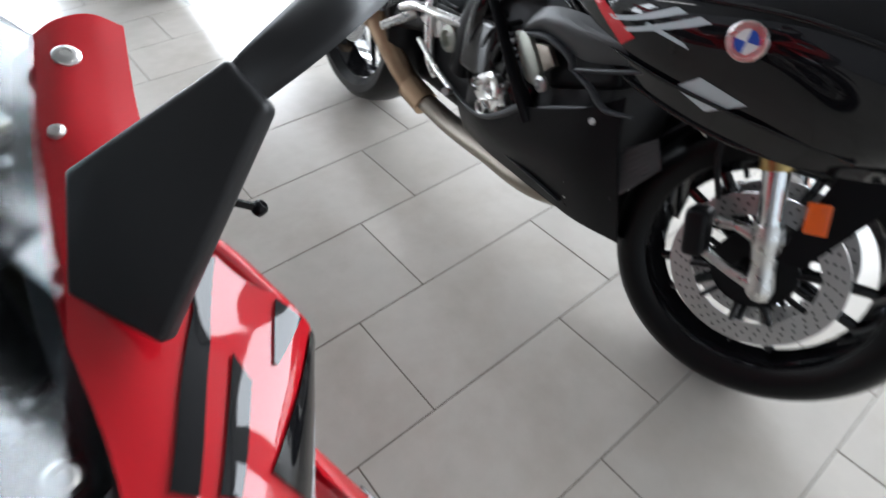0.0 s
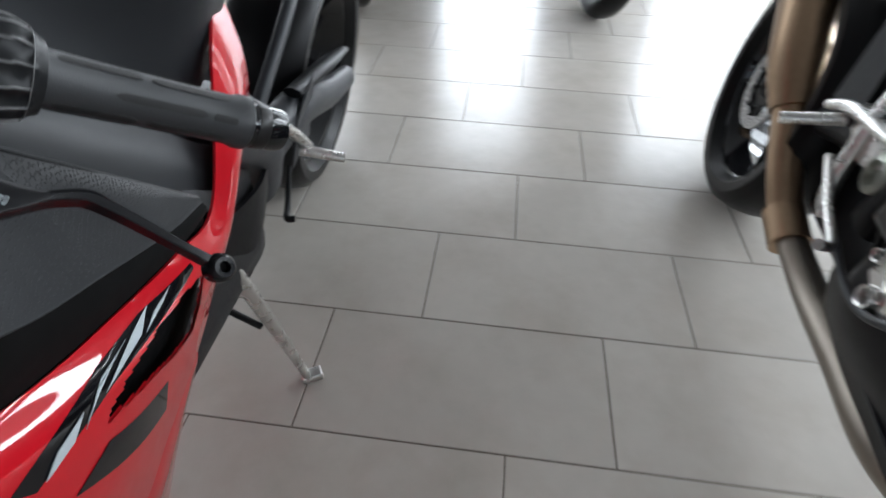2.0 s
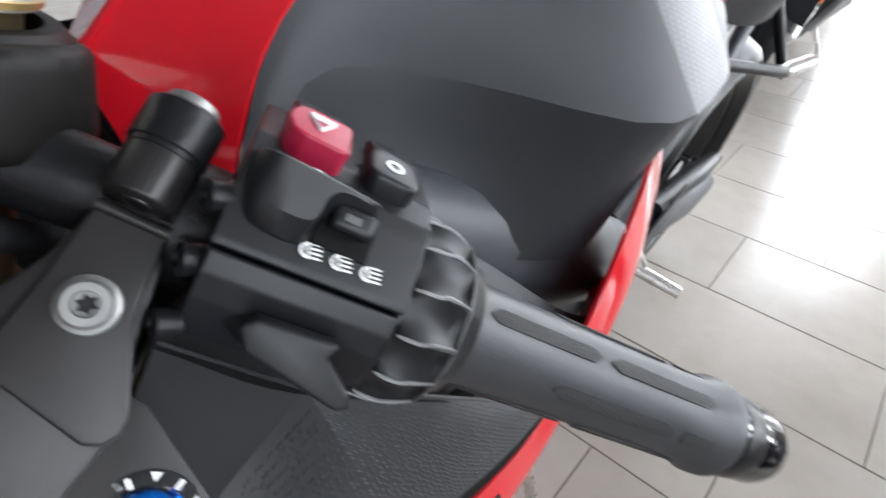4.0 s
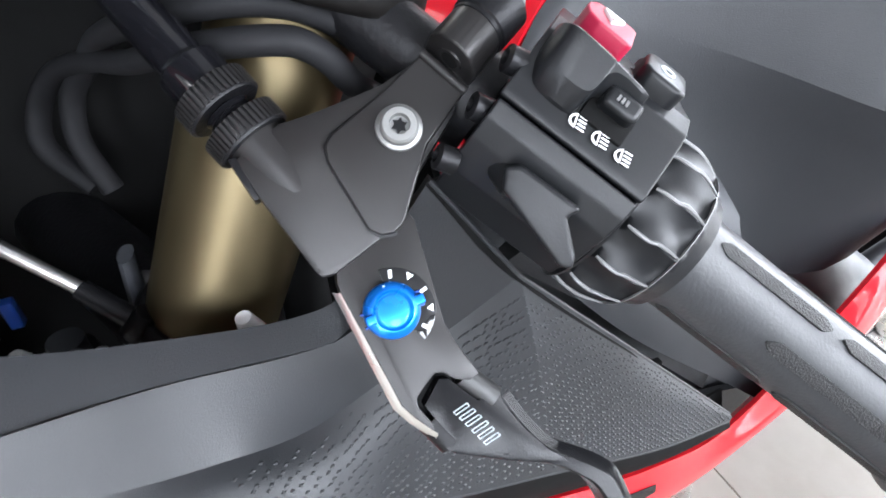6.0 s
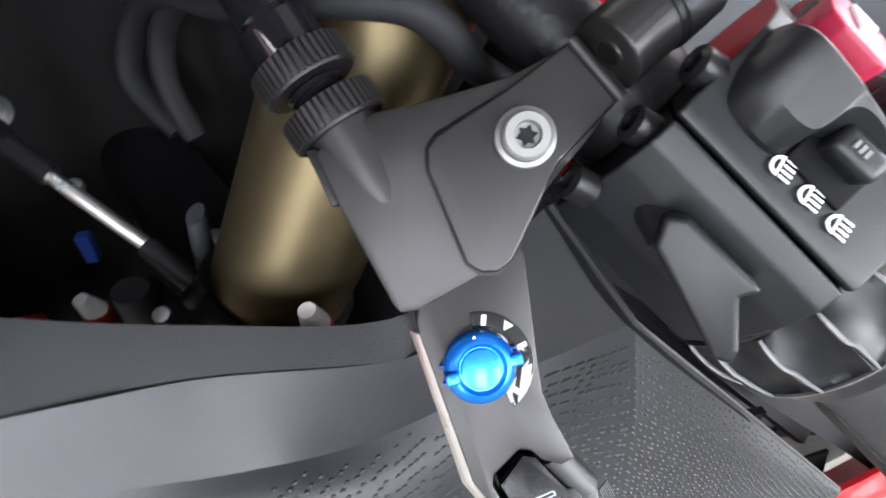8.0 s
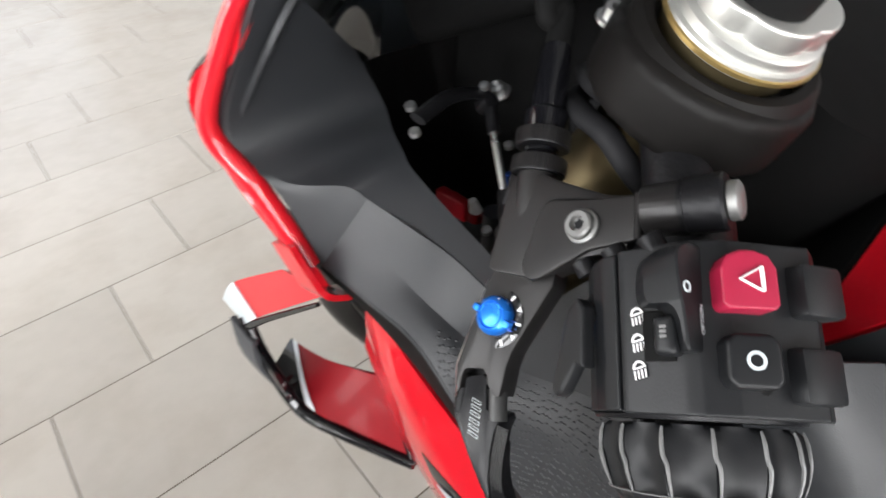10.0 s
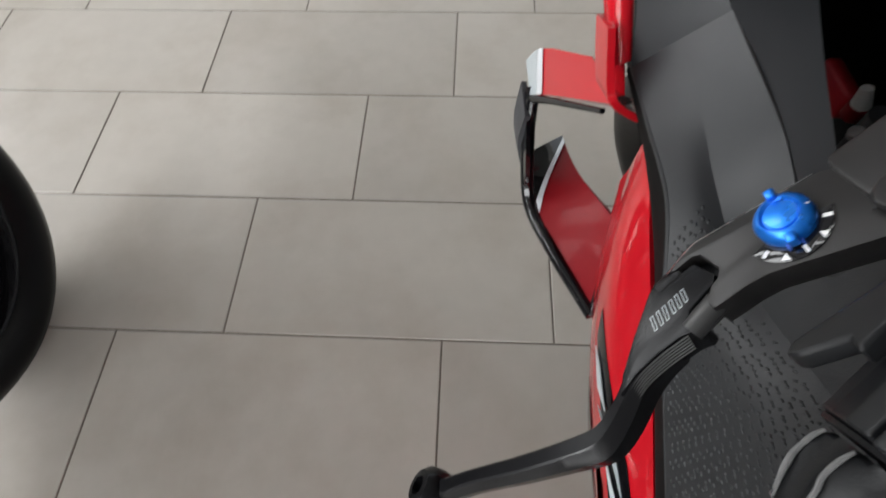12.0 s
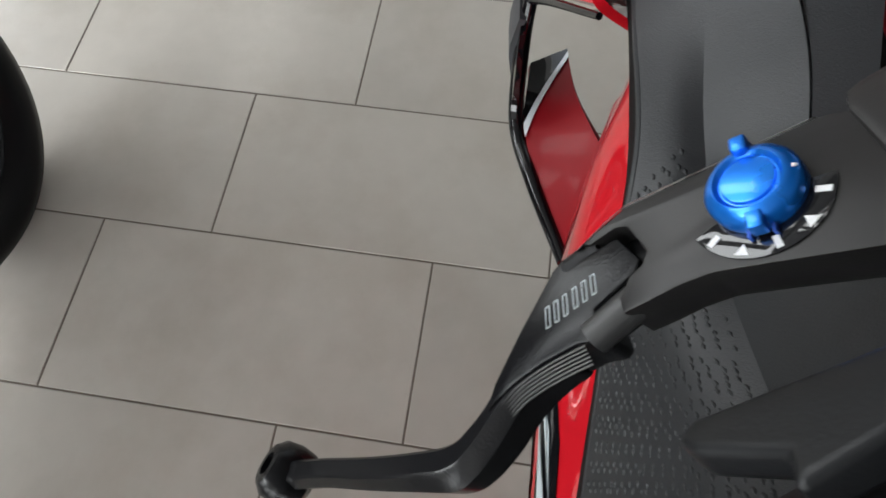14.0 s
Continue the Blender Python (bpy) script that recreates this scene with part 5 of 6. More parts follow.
# winglet: red lower blade in a black-edged loop
def winglet():
    blade = [[(0.072, -0.612, 0.531), (0.066, -0.55, 0.556), (0.048, -0.480, 0.586)], [(0.101, -0.590, 0.536), (0.098, -0.52, 0.538), (0.064, -0.426, 0.546)]]
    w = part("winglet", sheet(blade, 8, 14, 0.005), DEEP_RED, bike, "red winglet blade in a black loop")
    part("white_stripe", patch(blade, 8, 14, [(0.0, 0.03), (0.0, 0.10), (1.0, 0.50), (1.0, 0.42)], out=(0, 0, 1)), WHITE_GLOSS, w)
    part("black_root", patch(blade, 8, 14, [(0.0, 0.0), (0.0, 0.03), (1.0, 0.42), (1.0, 0.0)], out=(0, 0, 1)), GLOSS_BLACK, w)
    part("winglet_edge", tube([(0.109, -0.592, 0.600), (0.110, -0.575, 0.57), (0.106, -0.535, 0.534), (0.090, -0.485, 0.538), (0.064, -0.424, 0.5445)], [0.0052, 0.006, 0.006, 0.0055, 0.005], 14, steps=36), GLOSS_BLACK, w, "glossy black loop edge")
    part("winglet_edge", tube([(0.064, -0.424, 0.5445), (0.050, -0.476, 0.586)], 0.003, 10), GLOSS_BLACK, w)
    part("end_plate", sheet([[(0.110, -0.60, 0.606), (0.113, -0.60, 0.57), (0.106, -0.60, 0.532)], [(0.108, -0.545, 0.560), (0.108, -0.54, 0.548), (0.105, -0.53, 0.534)]], 8, 8, 0.004), GLOSS_BLACK, w)
    part("end_plate_fin", sheet([[(0.113, -0.612, 0.60), (0.117, -0.60, 0.57), (0.111, -0.59, 0.54)], [(0.110, -0.580, 0.592), (0.114, -0.572, 0.57), (0.109, -0.565, 0.545)]], 6, 6, 0.005), GREY_PLASTIC, w)
    top = [[(0.074, -0.498, 0.690), (0.100, -0.568, 0.628), (0.110, -0.594, 0.602)], [(0.078, -0.56, 0.672), (0.102, -0.62, 0.628), (0.112, -0.635, 0.602)]]
    part("winglet_top", sheet(top, 10, 14, 0.006), RED, w, "red winglet top blade with a white stripe")
    part("white_stripe", patch(top, 10, 14, [(0.0, 0.62), (1.0, 0.50), (1.0, 0.60), (0.0, 0.76)]), WHITE_GLOSS, w)
    part("grey_tip", patch(top, 10, 14, [(0.0, 0.77), (1.0, 0.61), (1.0, 1.0), (0.0, 1.0)]), SILVER_FILM, w)
    part("winglet_edge", tube([(0.076, -0.510, 0.672), (0.098, -0.566, 0.624), (0.109, -0.592, 0.600)], [0.002, 0.0028, 0.004], 12), GLOSS_BLACK, w)


winglet()
part("fairing_rim", tube([(0.069, -0.491, 0.903), (0.079, -0.504, 0.886), (0.088, -0.515, 0.865), (0.1025, -0.534, 0.817), (0.0925, -0.516, 0.782), (0.0865, -0.503, 0.755), (0.082, -0.490, 0.730)], [0.0035, 0.0045, 0.005, 0.006, 0.0068, 0.0068, 0.006], 14, steps=56), RED, bike, "glossy red fairing rim")
part("fairing_lug", sheet([[V(p), V(p) + V((0.0005, -0.012, -0.005)), V(p) + V((0.001, -0.025, -0.011))] for p in ((0.0935, -0.488, 0.752), (0.0930, -0.470, 0.739), (0.0905, -0.459, 0.730), (0.0760, -0.464, 0.714), (0.0590, -0.472, 0.699))], 30, 8, 0.004, out=(0.5, 0.5, -0.4)), RED, bike, "red folded fairing lug")


# mirror on its arm
def mirror():
    q = [V((0.032, -0.485, 0.952)), V((0.106, -0.525, 1.001)), V((0.112, -0.547, 0.985)), V((0.029, -0.560, 0.897)), V((0.008, -0.510, 0.905))]
    c = sum(q, V()) / 5
    n = (q[1] - q[3]).cross(q[0] - q[2]).normalized()
    if n.dot(V((0, -0.75, 1.1)) - c) < 0:
        n = -n
    a = (q[1] - q[3]).normalized()
    a = (a - n * a.dot(n)).normalized()
    b = n.cross(a)
    out = [((p - c).dot(a), (p - c).dot(b)) for p in q]
    if sum(x0 * y1 - x1 * y0 for (x0, y0), (x1, y1) in zip(out, out[1:] + out[:1])) < 0:
        out = out[::-1]
    m = part("mirror_mount", plate(out, c, a, b, -0.012, 0.0, 0.004, seg=3), SATIN, bike, "matte black mirror mount")
    top = [(0.104, -0.524, 0.993), (0.118, -0.520, 0.999), (0.140, -0.512, 1.005), (0.163, -0.505, 1.0115), (0.1763, -0.4954, 1.0145), (0.1843, -0.4808, 1.0155), (0.1951, -0.4586, 1.0221), (0.2096, -0.4343, 1.0325), (0.250, -0.4195, 1.0431), (0.2894, -0.4232, 1.0416), (0.316, -0.440, 1.028)]
    low = [(0.106, -0.532, 0.975), (0.120, -0.532, 0.980), (0.142, -0.538, 0.992), (0.169, -0.534, 1.000), (0.202, -0.510, 0.996), (0.2301, -0.4938, 0.9984), (0.2618, -0.4798, 1.0014), (0.2931, -0.4682, 1.0048), (0.311, -0.4604, 1.0071), (0.320, -0.4520, 1.0130), (0.322, -0.447, 1.020)]
    back = [(0.2048, -0.4842, 0.9850), (0.2152, -0.4611, 0.9708), (0.2599, -0.4417, 0.9647), (0.3074, -0.4323, 0.9757), (0.3224, -0.4366, 0.994), (0.3225, -0.4443, 1.0150)]
    rows = []
    for p, q in zip(top, low):
        p, q = V(p), V(q)
        bulge = V((0.1, -0.45, 0.9)) * (0.22 * (p - q).length)
        rows.append([p, p.lerp(q, 0.16) + bulge * 0.55, p.lerp(q, 0.5) + bulge * 0.9, p.lerp(q, 0.84) + bulge * 0.55, q])
    h = part("mirror_housing", sheet(rows, 60, 20, 0.006, out=(0.1, -0.45, 0.9)), SATIN, m, "black mirror housing on a flat arm")
    under = []
    for p, q in zip(low[4:], [back[0], back[1], back[2], back[2], back[3], back[4], back[5]]):
        p, q = V(p), V(q)
        under.append([p, p.lerp(q, 0.35) + V((0, -0.20, -0.98)) * 0.18 * (p - q).length, p.lerp(q, 0.75) + V((0, 0.10, -0.99)) * 0.10 * (p - q).length, q])
    part("mirror_shell", sheet(under, 40, 14, 0.002, out=(0, -0.5, -0.8)), BEZEL, h, "glossy grey underside of the mirror")
    glass = [[V(p), V(p).lerp(V(q), 0.5), V(q)] for p, q in zip(top[4:], [back[0], back[1], back[2], back[2], back[3], back[4], back[5]])]
    part("mirror_glass", sheet(glass, 30, 10, 0.002, out=(0, 1, 0)), MIRROR, h)


mirror()

# ---- red machine: tank, seat, tail ----
TANK = [  # rear distance; then crown, red edge, cover crease and lower edge as (out, up)
    (-0.31, (0.0, 0.72), (0.076, 0.68), (0.090, 0.645), (0.11, 0.61)), (-0.26, (0.0, 0.845), (0.092, 0.775), (0.102, 0.75), (0.115, 0.70)), (-0.20, (0.0, 0.90), (0.066, 0.872), (0.080, 0.852), (0.115, 0.75)),
    (-0.13, (0.0, 0.935), (0.075, 0.918), (0.104, 0.850), (0.15, 0.75)), (-0.05, (0.0, 0.955), (0.105, 0.926), (0.198, 0.842), (0.185, 0.73)), (0.02, (0.0, 0.955), (0.14, 0.905), (0.206, 0.848), (0.18, 0.75)),
    (0.08, (0.0, 0.945), (0.168, 0.872), (0.188, 0.846), (0.165, 0.77)), (0.18, (0.0, 0.91), (0.13, 0.855), (0.14, 0.84), (0.12, 0.76)), (0.30, (0.0, 0.85), (0.07, 0.84), (0.11, 0.80), (0.09, 0.74))]
part("fuel_tank", sheet([[rb(s * r[1 + k][0], r[0], r[1 + k][1]) for s, k in ((-1, 1), (-0.5, 0), (0.5, 0), (1, 1))] for r in TANK[1:]], 40, 18, 0.004), RED, bike, "glossy red fuel tank top")
part("tank_nose", sheet([[rb(s * r[1 + k][0], r[0] - 0.002, r[1 + k][1] - 0.004) for s, k in ((-1, 1), (-0.5, 0), (0.5, 0), (1, 1))] for r in TANK[:2]], 10, 18, 0.004), LINER, bike)
for s in (1, -1):
    cover = part("tank_cover", sheet([[rb(s * r[2][0], r[0], r[2][1] + 0.004), rb(s * (r[2][0] * 0.45 + r[3][0] * 0.55), r[0], r[2][1] * 0.45 + r[3][1] * 0.55 + 0.005), rb(s * r[3][0], r[0], r[3][1])] for r in TANK], 32, 10, 0.004, out=(s, 0, 1), which=lambda u, v: 1 if 0.54 < u < 0.66 and 0.1 < v < 0.9 else 0), [COVER, PIPS], bike, "charcoal moulded tank side cover")
    part("cover_side", sheet([[rb(s * r[3][0], r[0], r[3][1]), rb(s * (r[3][0] * 0.6 + r[4][0] * 0.4 - 0.004), r[0], r[3][1] - 0.045), rb(s * r[4][0], r[0], r[4][1])] for r in TANK], 32, 10, 0.004, out=(s, 0, 0)), COVER, cover)
part("seat", sheet([[rb(-0.12, 0.28, 0.80), rb(0, 0.28, 0.83), rb(0.12, 0.28, 0.80)], [rb(-0.15, 0.40, 0.79), rb(0, 0.40, 0.82), rb(0.15, 0.40, 0.79)], [rb(-0.13, 0.58, 0.83), rb(0, 0.58, 0.86), rb(0.13, 0.58, 0.83)]], 14, 14, 0.04), RUBBER, bike, "black rider seat")
part("tail", sheet([[rb(-0.11, 0.56, 0.84), rb(0, 0.56, 0.90), rb(0.11, 0.56, 0.84)], [rb(-0.10, 0.75, 0.90), rb(0, 0.75, 0.96), rb(0.10, 0.75, 0.90)], [rb(-0.05, 0.98, 0.98), rb(0, 0.98, 1.01), rb(0.05, 0.98, 0.98)]], 14, 12, 0.05), RED, bike, "red tail fairing")


def wheel(parent, c, axle, R, W, disc, front):
    """A cast wheel with tyre, spokes and brake discs about the axle through c."""
    c, ax = V(c), V(axle).normalized()
    h = W / 2
    prof = [(R * 0.735, -h * 0.72), (R * 0.80, -h * 0.98), (R * 0.88, -h), (R * 0.945, -h * 0.82), (R * 0.985, -h * 0.45), (R, 0), (R * 0.985, h * 0.45), (R * 0.945, h * 0.82), (R * 0.88, h), (R * 0.80, h * 0.98), (R * 0.735, h * 0.72)]
    w = part("wheel", lathe([(R * 0.745, -h * 0.70), (R * 0.755, -h * 0.66), (R * 0.70, -h * 0.5), (R * 0.67, 0), (R * 0.70, h * 0.5), (R * 0.755, h * 0.66), (R * 0.745, h * 0.70), (R * 0.72, h * 0.66), (R * 0.64, 0), (R * 0.72, -h * 0.66)], c, ax, 64, close=True), GLOSS_BLACK, parent, "black cast wheel")
    part("tyre", lathe(prof, c, ax, 72, close=True), TYRE, w, "black road tyre")
    part("hub", lathe([(0, -h * 0.7), (0.034, -h * 0.7), (0.036, 0), (0.034, h * 0.7), (0, h * 0.7)], c, ax, 24), GLOSS_BLACK, w)
    s = ax.orthogonal().normalized()
    t = ax.cross(s)
    for k in range(10):
        a = k * math.pi / 5 + (0.12 if k % 2 else -0.12)
        r0, r1 = s * math.cos(a * 1.0) + t * math.sin(a), s * math.cos(a + 0.06) + t * math.sin(a + 0.06)
        part("spoke", tube([c + r0 * 0.03, c + r1 * R * 0.69], [0.011, 0.008], 8, flat=1.3), GLOSS_BLACK, w)
    if disc:
        for sd in ((-1, 1) if front else (-1,)):
            o = c + ax * sd * h * 0.88
            d = part("brake_disc", lathe([(disc * 0.72, -0.0025), (disc, -0.0025), (disc, 0.0025), (disc * 0.72, 0.0025)], o, ax, 56, close=True), STEEL, w, "drilled steel brake disc")
            bm = bmesh.new()
            for k in range(36):
                for j, rr in enumerate((0.79, 0.86, 0.93)):
                    a = k * math.pi / 18 + j * 0.055
                    q = o + (s * math.cos(a) + t * math.sin(a)) * disc * rr
                    lathe([(0, -0.0031), (0.0028, -0.0031), (0.0028, 0.0031), (0, 0.0031)], q, ax, 8, bm)
            part("drilling", bm, CAST, d)
            part("disc_carrier", lathe([(0.03, -0.003), (disc * 0.5, -0.003), (disc * 0.5, 0.003), (0.03, 0.003)], o - ax * sd * 0.006, ax, 32, close=True), CAST, w)
            for k in range(10):
                a = k * math.pi / 5
                q = o + (s * math.cos(a) + t * math.sin(a)) * disc * 0.62
                part("disc_arm", tube([q - (s * math.cos(a) + t * math.sin(a)) * disc * 0.13, q + (s * math.cos(a) + t * math.sin(a)) * disc * 0.12], 0.006, 8), CAST, w)
    return w


red_axle = V((math.cos(LEAN), 0, -math.sin(LEAN)))
wheel(bike, rb(0, 0.84, 0.315), red_axle, 0.318, 0.19, 0.11, False)
st = Matrix.Rotation(radians(24), 3, V((0.16, 0.40, 0.90))) @ red_axle
wheel(bike, rb(0.0, -0.62, 0.302), st, 0.302, 0.12, 0.16, True)
for s in (1, -1):
    q = rb(0, -0.62, 0.302) + st * 0.105 * s
    part("fork_leg", tube([q, (FORK_TOP if s > 0 else FORK_TOP + V((-0.19, -0.10, 0.012))) + FORK_DIR * 0.33], 0.022, 20), CHROME, bike)
part("front_mudguard", sheet([[rb(x, -0.62 + 0.325 * math.cos(a), 0.302 + 0.325 * math.sin(a)) for x in (-0.075, 0, 0.075)] for a in np.linspace(0.5, 2.6, 8)], 20, 8, 0.004), GLOSS_BLACK, bike)


def red_lower():
    part("engine", rbox(rb(0, -0.02, 0.445), X, Y, Z, (0.34, 0.36, 0.26), 0.05), ENGINE, bike, "dark grey cast engine")
    cov = part("engine_cover", lathe([(0, 0), (0.062, 0), (0.058, 0.018), (0.045, 0.024), (0, 0.024)], rb(0.15, -0.04, 0.44), red_axle, 36), CAST, bike, "round black engine cover")
    for k in range(6):
        a = k * math.pi / 3
        part("cover_bolt", lathe([(0, 0), (0.006, 0), (0.006, 0.006), (0, 0.006)], rb(0.168, -0.04 + 0.052 * math.cos(a), 0.44 + 0.052 * math.sin(a)), red_axle, 12), STEEL, cov)
    part("belly_pan", sheet([[rb(0.10, y, z + 0.08), rb(0.085, y, z + 0.01), rb(0, y, z - 0.03), rb(-0.085, y, z + 0.01), rb(-0.10, y, z + 0.08)] for y, z in ((-0.40, 0.34), (-0.25, 0.22), (0.0, 0.18), (0.22, 0.20))], 16, 20, 0.004), RED, bike, "red belly pan")
    part("lower_fin", sheet([[(0.040, -0.167, 0.488), (0.03, -0.18, 0.44), (-0.02, -0.18, 0.33)], [(0.046, -0.30, 0.47), (0.038, -0.30, 0.40), (0.0, -0.28, 0.30)], [(0.030, -0.44, 0.42), (0.025, -0.43, 0.36), (0.0, -0.40, 0.28)]], 18, 12, 0.004), RED, bike, "red lower fairing")
    part("frame_spar", tube([rb(0.10, -0.22, 0.80), rb(0.15, -0.02, 0.68), rb(0.15, 0.18, 0.54), rb(0.12, 0.26, 0.40)], [0.03, 0.036, 0.036, 0.04], 16, flat=1.4), GREY_PLASTIC, bike, "dark grey frame spar")
    for s in (1, -1):
        part("swingarm", tube([rb(0.11 * s, 0.26, 0.43), rb(0.125 * s, 0.45, 0.44), rb(0.13 * s, 0.66, 0.37), rb(0.125 * s, 0.86, 0.315)], [0.034, 0.034, 0.028, 0.024], 16, flat=1.3), GREY_PLASTIC, bike, "dark grey swingarm")
        part("subframe_rail", tube([rb(0.09 * s, 0.26, 0.72), rb(0.10 * s, 0.48, 0.78), rb(0.07 * s, 0.85, 0.90)], 0.014, 14), GREY_PLASTIC, bike)
        part("subframe_rail", tube([rb(0.11 * s, 0.30, 0.52), rb(0.11 * s, 0.48, 0.66), rb(0.08 * s, 0.70, 0.82)], 0.012, 14), GREY_PLASTIC, bike)
    part("chain_guard", tube([rb(0.135, 0.40, 0.50), rb(0.135, 0.62, 0.46), rb(0.13, 0.80, 0.42)], [0.018, 0.022, 0.012], 12, flat=0.5), MATTE, bike)
    part("heel_plate", sheet([[rb(0.15, 0.36, 0.36), rb(0.155, 0.37, 0.46)], [rb(0.15, 0.46, 0.38), rb(0.155, 0.47, 0.52)]], 6, 6, 0.004), GREY_PLASTIC, bike)
    part("footpeg", tube([V((-0.07, 0.405, 0.348)), V((0.025, 0.417, 0.328))], [0.012, 0.010], 16), BARE, bike, "ribbed aluminium footpeg")
    part("peg_hanger", tube([rb(0.13, 0.30, 0.50), rb(0.15, 0.36, 0.44), rb(0.16, 0.41, 0.39)], [0.02, 0.018, 0.014], 12, flat=0.6), BARE, bike)
    part("gear_lever", tube([V((-0.085, 0.39, 0.315)), V((-0.075, 0.33, 0.265)), V((-0.065, 0.295, 0.258)), V((-0.05, 0.297, 0.2566))], [0.006, 0.006, 0.007, 0.007], 12), CAST, bike, "black gear lever")
    part("gear_rod", tube([V((-0.09, 0.36, 0.33)), V((-0.095, 0.18, 0.36))], 0.0045, 10), STEEL, bike)
    s = part("side_stand", tube([V((-0.044, 0.027, 0.42)), V((-0.030, 0.050, 0.30)), V((-0.014, 0.076, 0.16)), V((0.001, 0.103, 0.016))], [0.012, 0.012, 0.010, 0.008], 14), BARE, bike, "silver side stand")
    part("stand_foot", rbox((0.006, 0.112, 0.0085), V((0.85, 0.5, 0)), V((-0.5, 0.85, 0)), Z, (0.042, 0.026, 0.017), 0.004), BARE, s)
    part("stand_spring", tube([V((-0.09, 0.03, 0.30)), V((-0.034, 0.055, 0.22))], 0.006, 10), CAST, s)
    pp = part("pillion_hanger", tube([rb(0.10, 0.46, 0.70), rb(0.15, 0.58, 0.68), rb(0.17, 0.655, 0.665)], [0.010, 0.009, 0.010], 12), CAST, bike, "black triangular pillion hanger")
    part("hanger_strut", tube([rb(0.10, 0.58, 0.80), rb(0.16, 0.64, 0.68)], 0.008, 12), CAST, pp)
    part("pillion_peg", tube([rb(0.165, 0.655, 0.66), V((0.033, 0.70, 0.64))], 0.011, 14), BARE, pp)
    part("knee_plate", sheet([[rb(0.165, -0.02, 0.42), rb(0.17, -0.02, 0.52)], [rb(0.18, 0.10, 0.40), rb(0.18, 0.12, 0.50)], [rb(0.16, 0.20, 0.42), rb(0.16, 0.22, 0.50)]], 10, 8, 0.006), MATTE, bike)


red_lower()

# ---- the black motorcycle ----
BLACK_POSE = Matrix.Translation((1.0, 0.0, 0.0)) @ pose(0, 0, 0, 0, 0, -5.7) @ pose(0, 0, 0, 0, 10, 0)
black = thing("motorcycle", (0, 0, 0), "black sport motorcycle with bronze exhaust on its side stand", "motorcycle", "motorcycles in the showroom", BLACK_POSE)
STEER = Matrix.Rotation(radians(12.6), 3, V((0.0, 0.40, 0.916)))
HUB = V((0.030, -0.575, 0.304))


def steered(x, y, z):
    return HUB + STEER @ V((x, y, z))


ALLOY = mat("pale_cast_alloy", (0.40, 0.41, 0.36), 0.42, metal=0.75, var=0.2, grain=90)
GILL = mat("grey_painted_gill", (0.05, 0.05, 0.053), 0.35, var=0.1)


def black_front():
    ax = STEER @ X
    w = wheel(black, HUB, ax, 0.302, 0.12, 0.16, True)
    for s in (-1, 1):
        up = V((0, 0.40, 0.916))
        p = lambda k, x=0.100: HUB + STEER @ (V((x * s, -0.03, 0.0)) + up * k)
        part("fork_leg", tube([p(-0.022), p(0.0), p(0.05), p(0.10), p(0.13)], [0.016, 0.024, 0.021, 0.028, 0.026], 18), BARE, black, "silver fork foot")
        part("fork_slider", tube([p(0.08), p(0.34)], 0.0225, 24), CHROME, black, "chrome fork slider")
        part("fork_tube", tube([p(0.232), p(0.55)], 0.029, 28), GOLD, black, "gold anodised fork tube")
        part("axle_end", lathe([(0, -0.012), (0.022, -0.012), (0.022, 0.004), (0.013, 0.008), (0.011, -0.002), (0, -0.002)], p(0.0, 0.110), ax * s, 24), BARE, black)
        c = part("brake_caliper", rbox(HUB + STEER @ V((0.085 * s, 0.115, 0.055)), STEER @ V((0, 0.35, 0.93)), STEER @ V((0, 0.93, -0.35)), ax, (0.095, 0.042, 0.05), 0.012), CAST, black, "black brake caliper")
        for k in (-0.03, 0.03):
            part("caliper_bolt", lathe([(0, 0), (0.010, 0), (0.009, 0.006), (0, 0.007)], HUB + STEER @ (V((0.110 * s, 0.115, 0.055)) + V((0, 0.35, 0.93)) * k), ax * s, 16), STEEL, c)
        part("caliper_arm", tube([p(0.0), HUB + STEER @ V((0.10 * s, 0.04, 0.0)), HUB + STEER @ V((0.10 * s, 0.105, 0.012))], [0.016, 0.010, 0.012], 12), BARE, black)
        part("caliper_arm", tube([p(0.09), HUB + STEER @ V((0.098 * s, 0.06, 0.085)), HUB + STEER @ V((0.098 * s, 0.10, 0.075))], [0.016, 0.011, 0.012], 12), BARE, black)
        part("brake_hose", tube([HUB + STEER @ V((0.09 * s, 0.12, 0.11)), HUB + STEER @ V((0.085 * s, 0.165, 0.20)), HUB + STEER @ V((0.08 * s, 0.18, 0.40))], 0.0055, 10), RUBBER, black)
    guard = [[HUB + STEER @ V((x, 0.325 * math.cos(a), 0.325 * math.sin(a) * (1 - abs(x) * 0.6))) for x in (-0.085, -0.05, 0, 0.05, 0.085)] for a in np.linspace(0.55, 2.75, 10)]
    part("front_mudguard", sheet(guard, 26, 12, 0.004), MATTE, black, "matte black front mudguard")
    for s in (-1, 1):
        part("guard_stay", sheet([[HUB + STEER @ V((0.095 * s, -0.02, 0.30)), HUB + STEER @ V((0.108 * s, -0.02, 0.07))], [HUB + STEER @ V((0.090 * s, -0.12, 0.27)), HUB + STEER @ V((0.108 * s, -0.065, 0.08))]], 6, 6, 0.006), MATTE, black)
        part("side_reflector", rbox(HUB + STEER @ V((0.120 * s, -0.036, 0.172)), STEER @ V((0, 0.35, 0.94)), STEER @ V((0, 0.94, -0.35)), ax * s, (0.056, 0.036, 0.010), 0.004), ORANGE, black, "orange side reflector")


black_front()

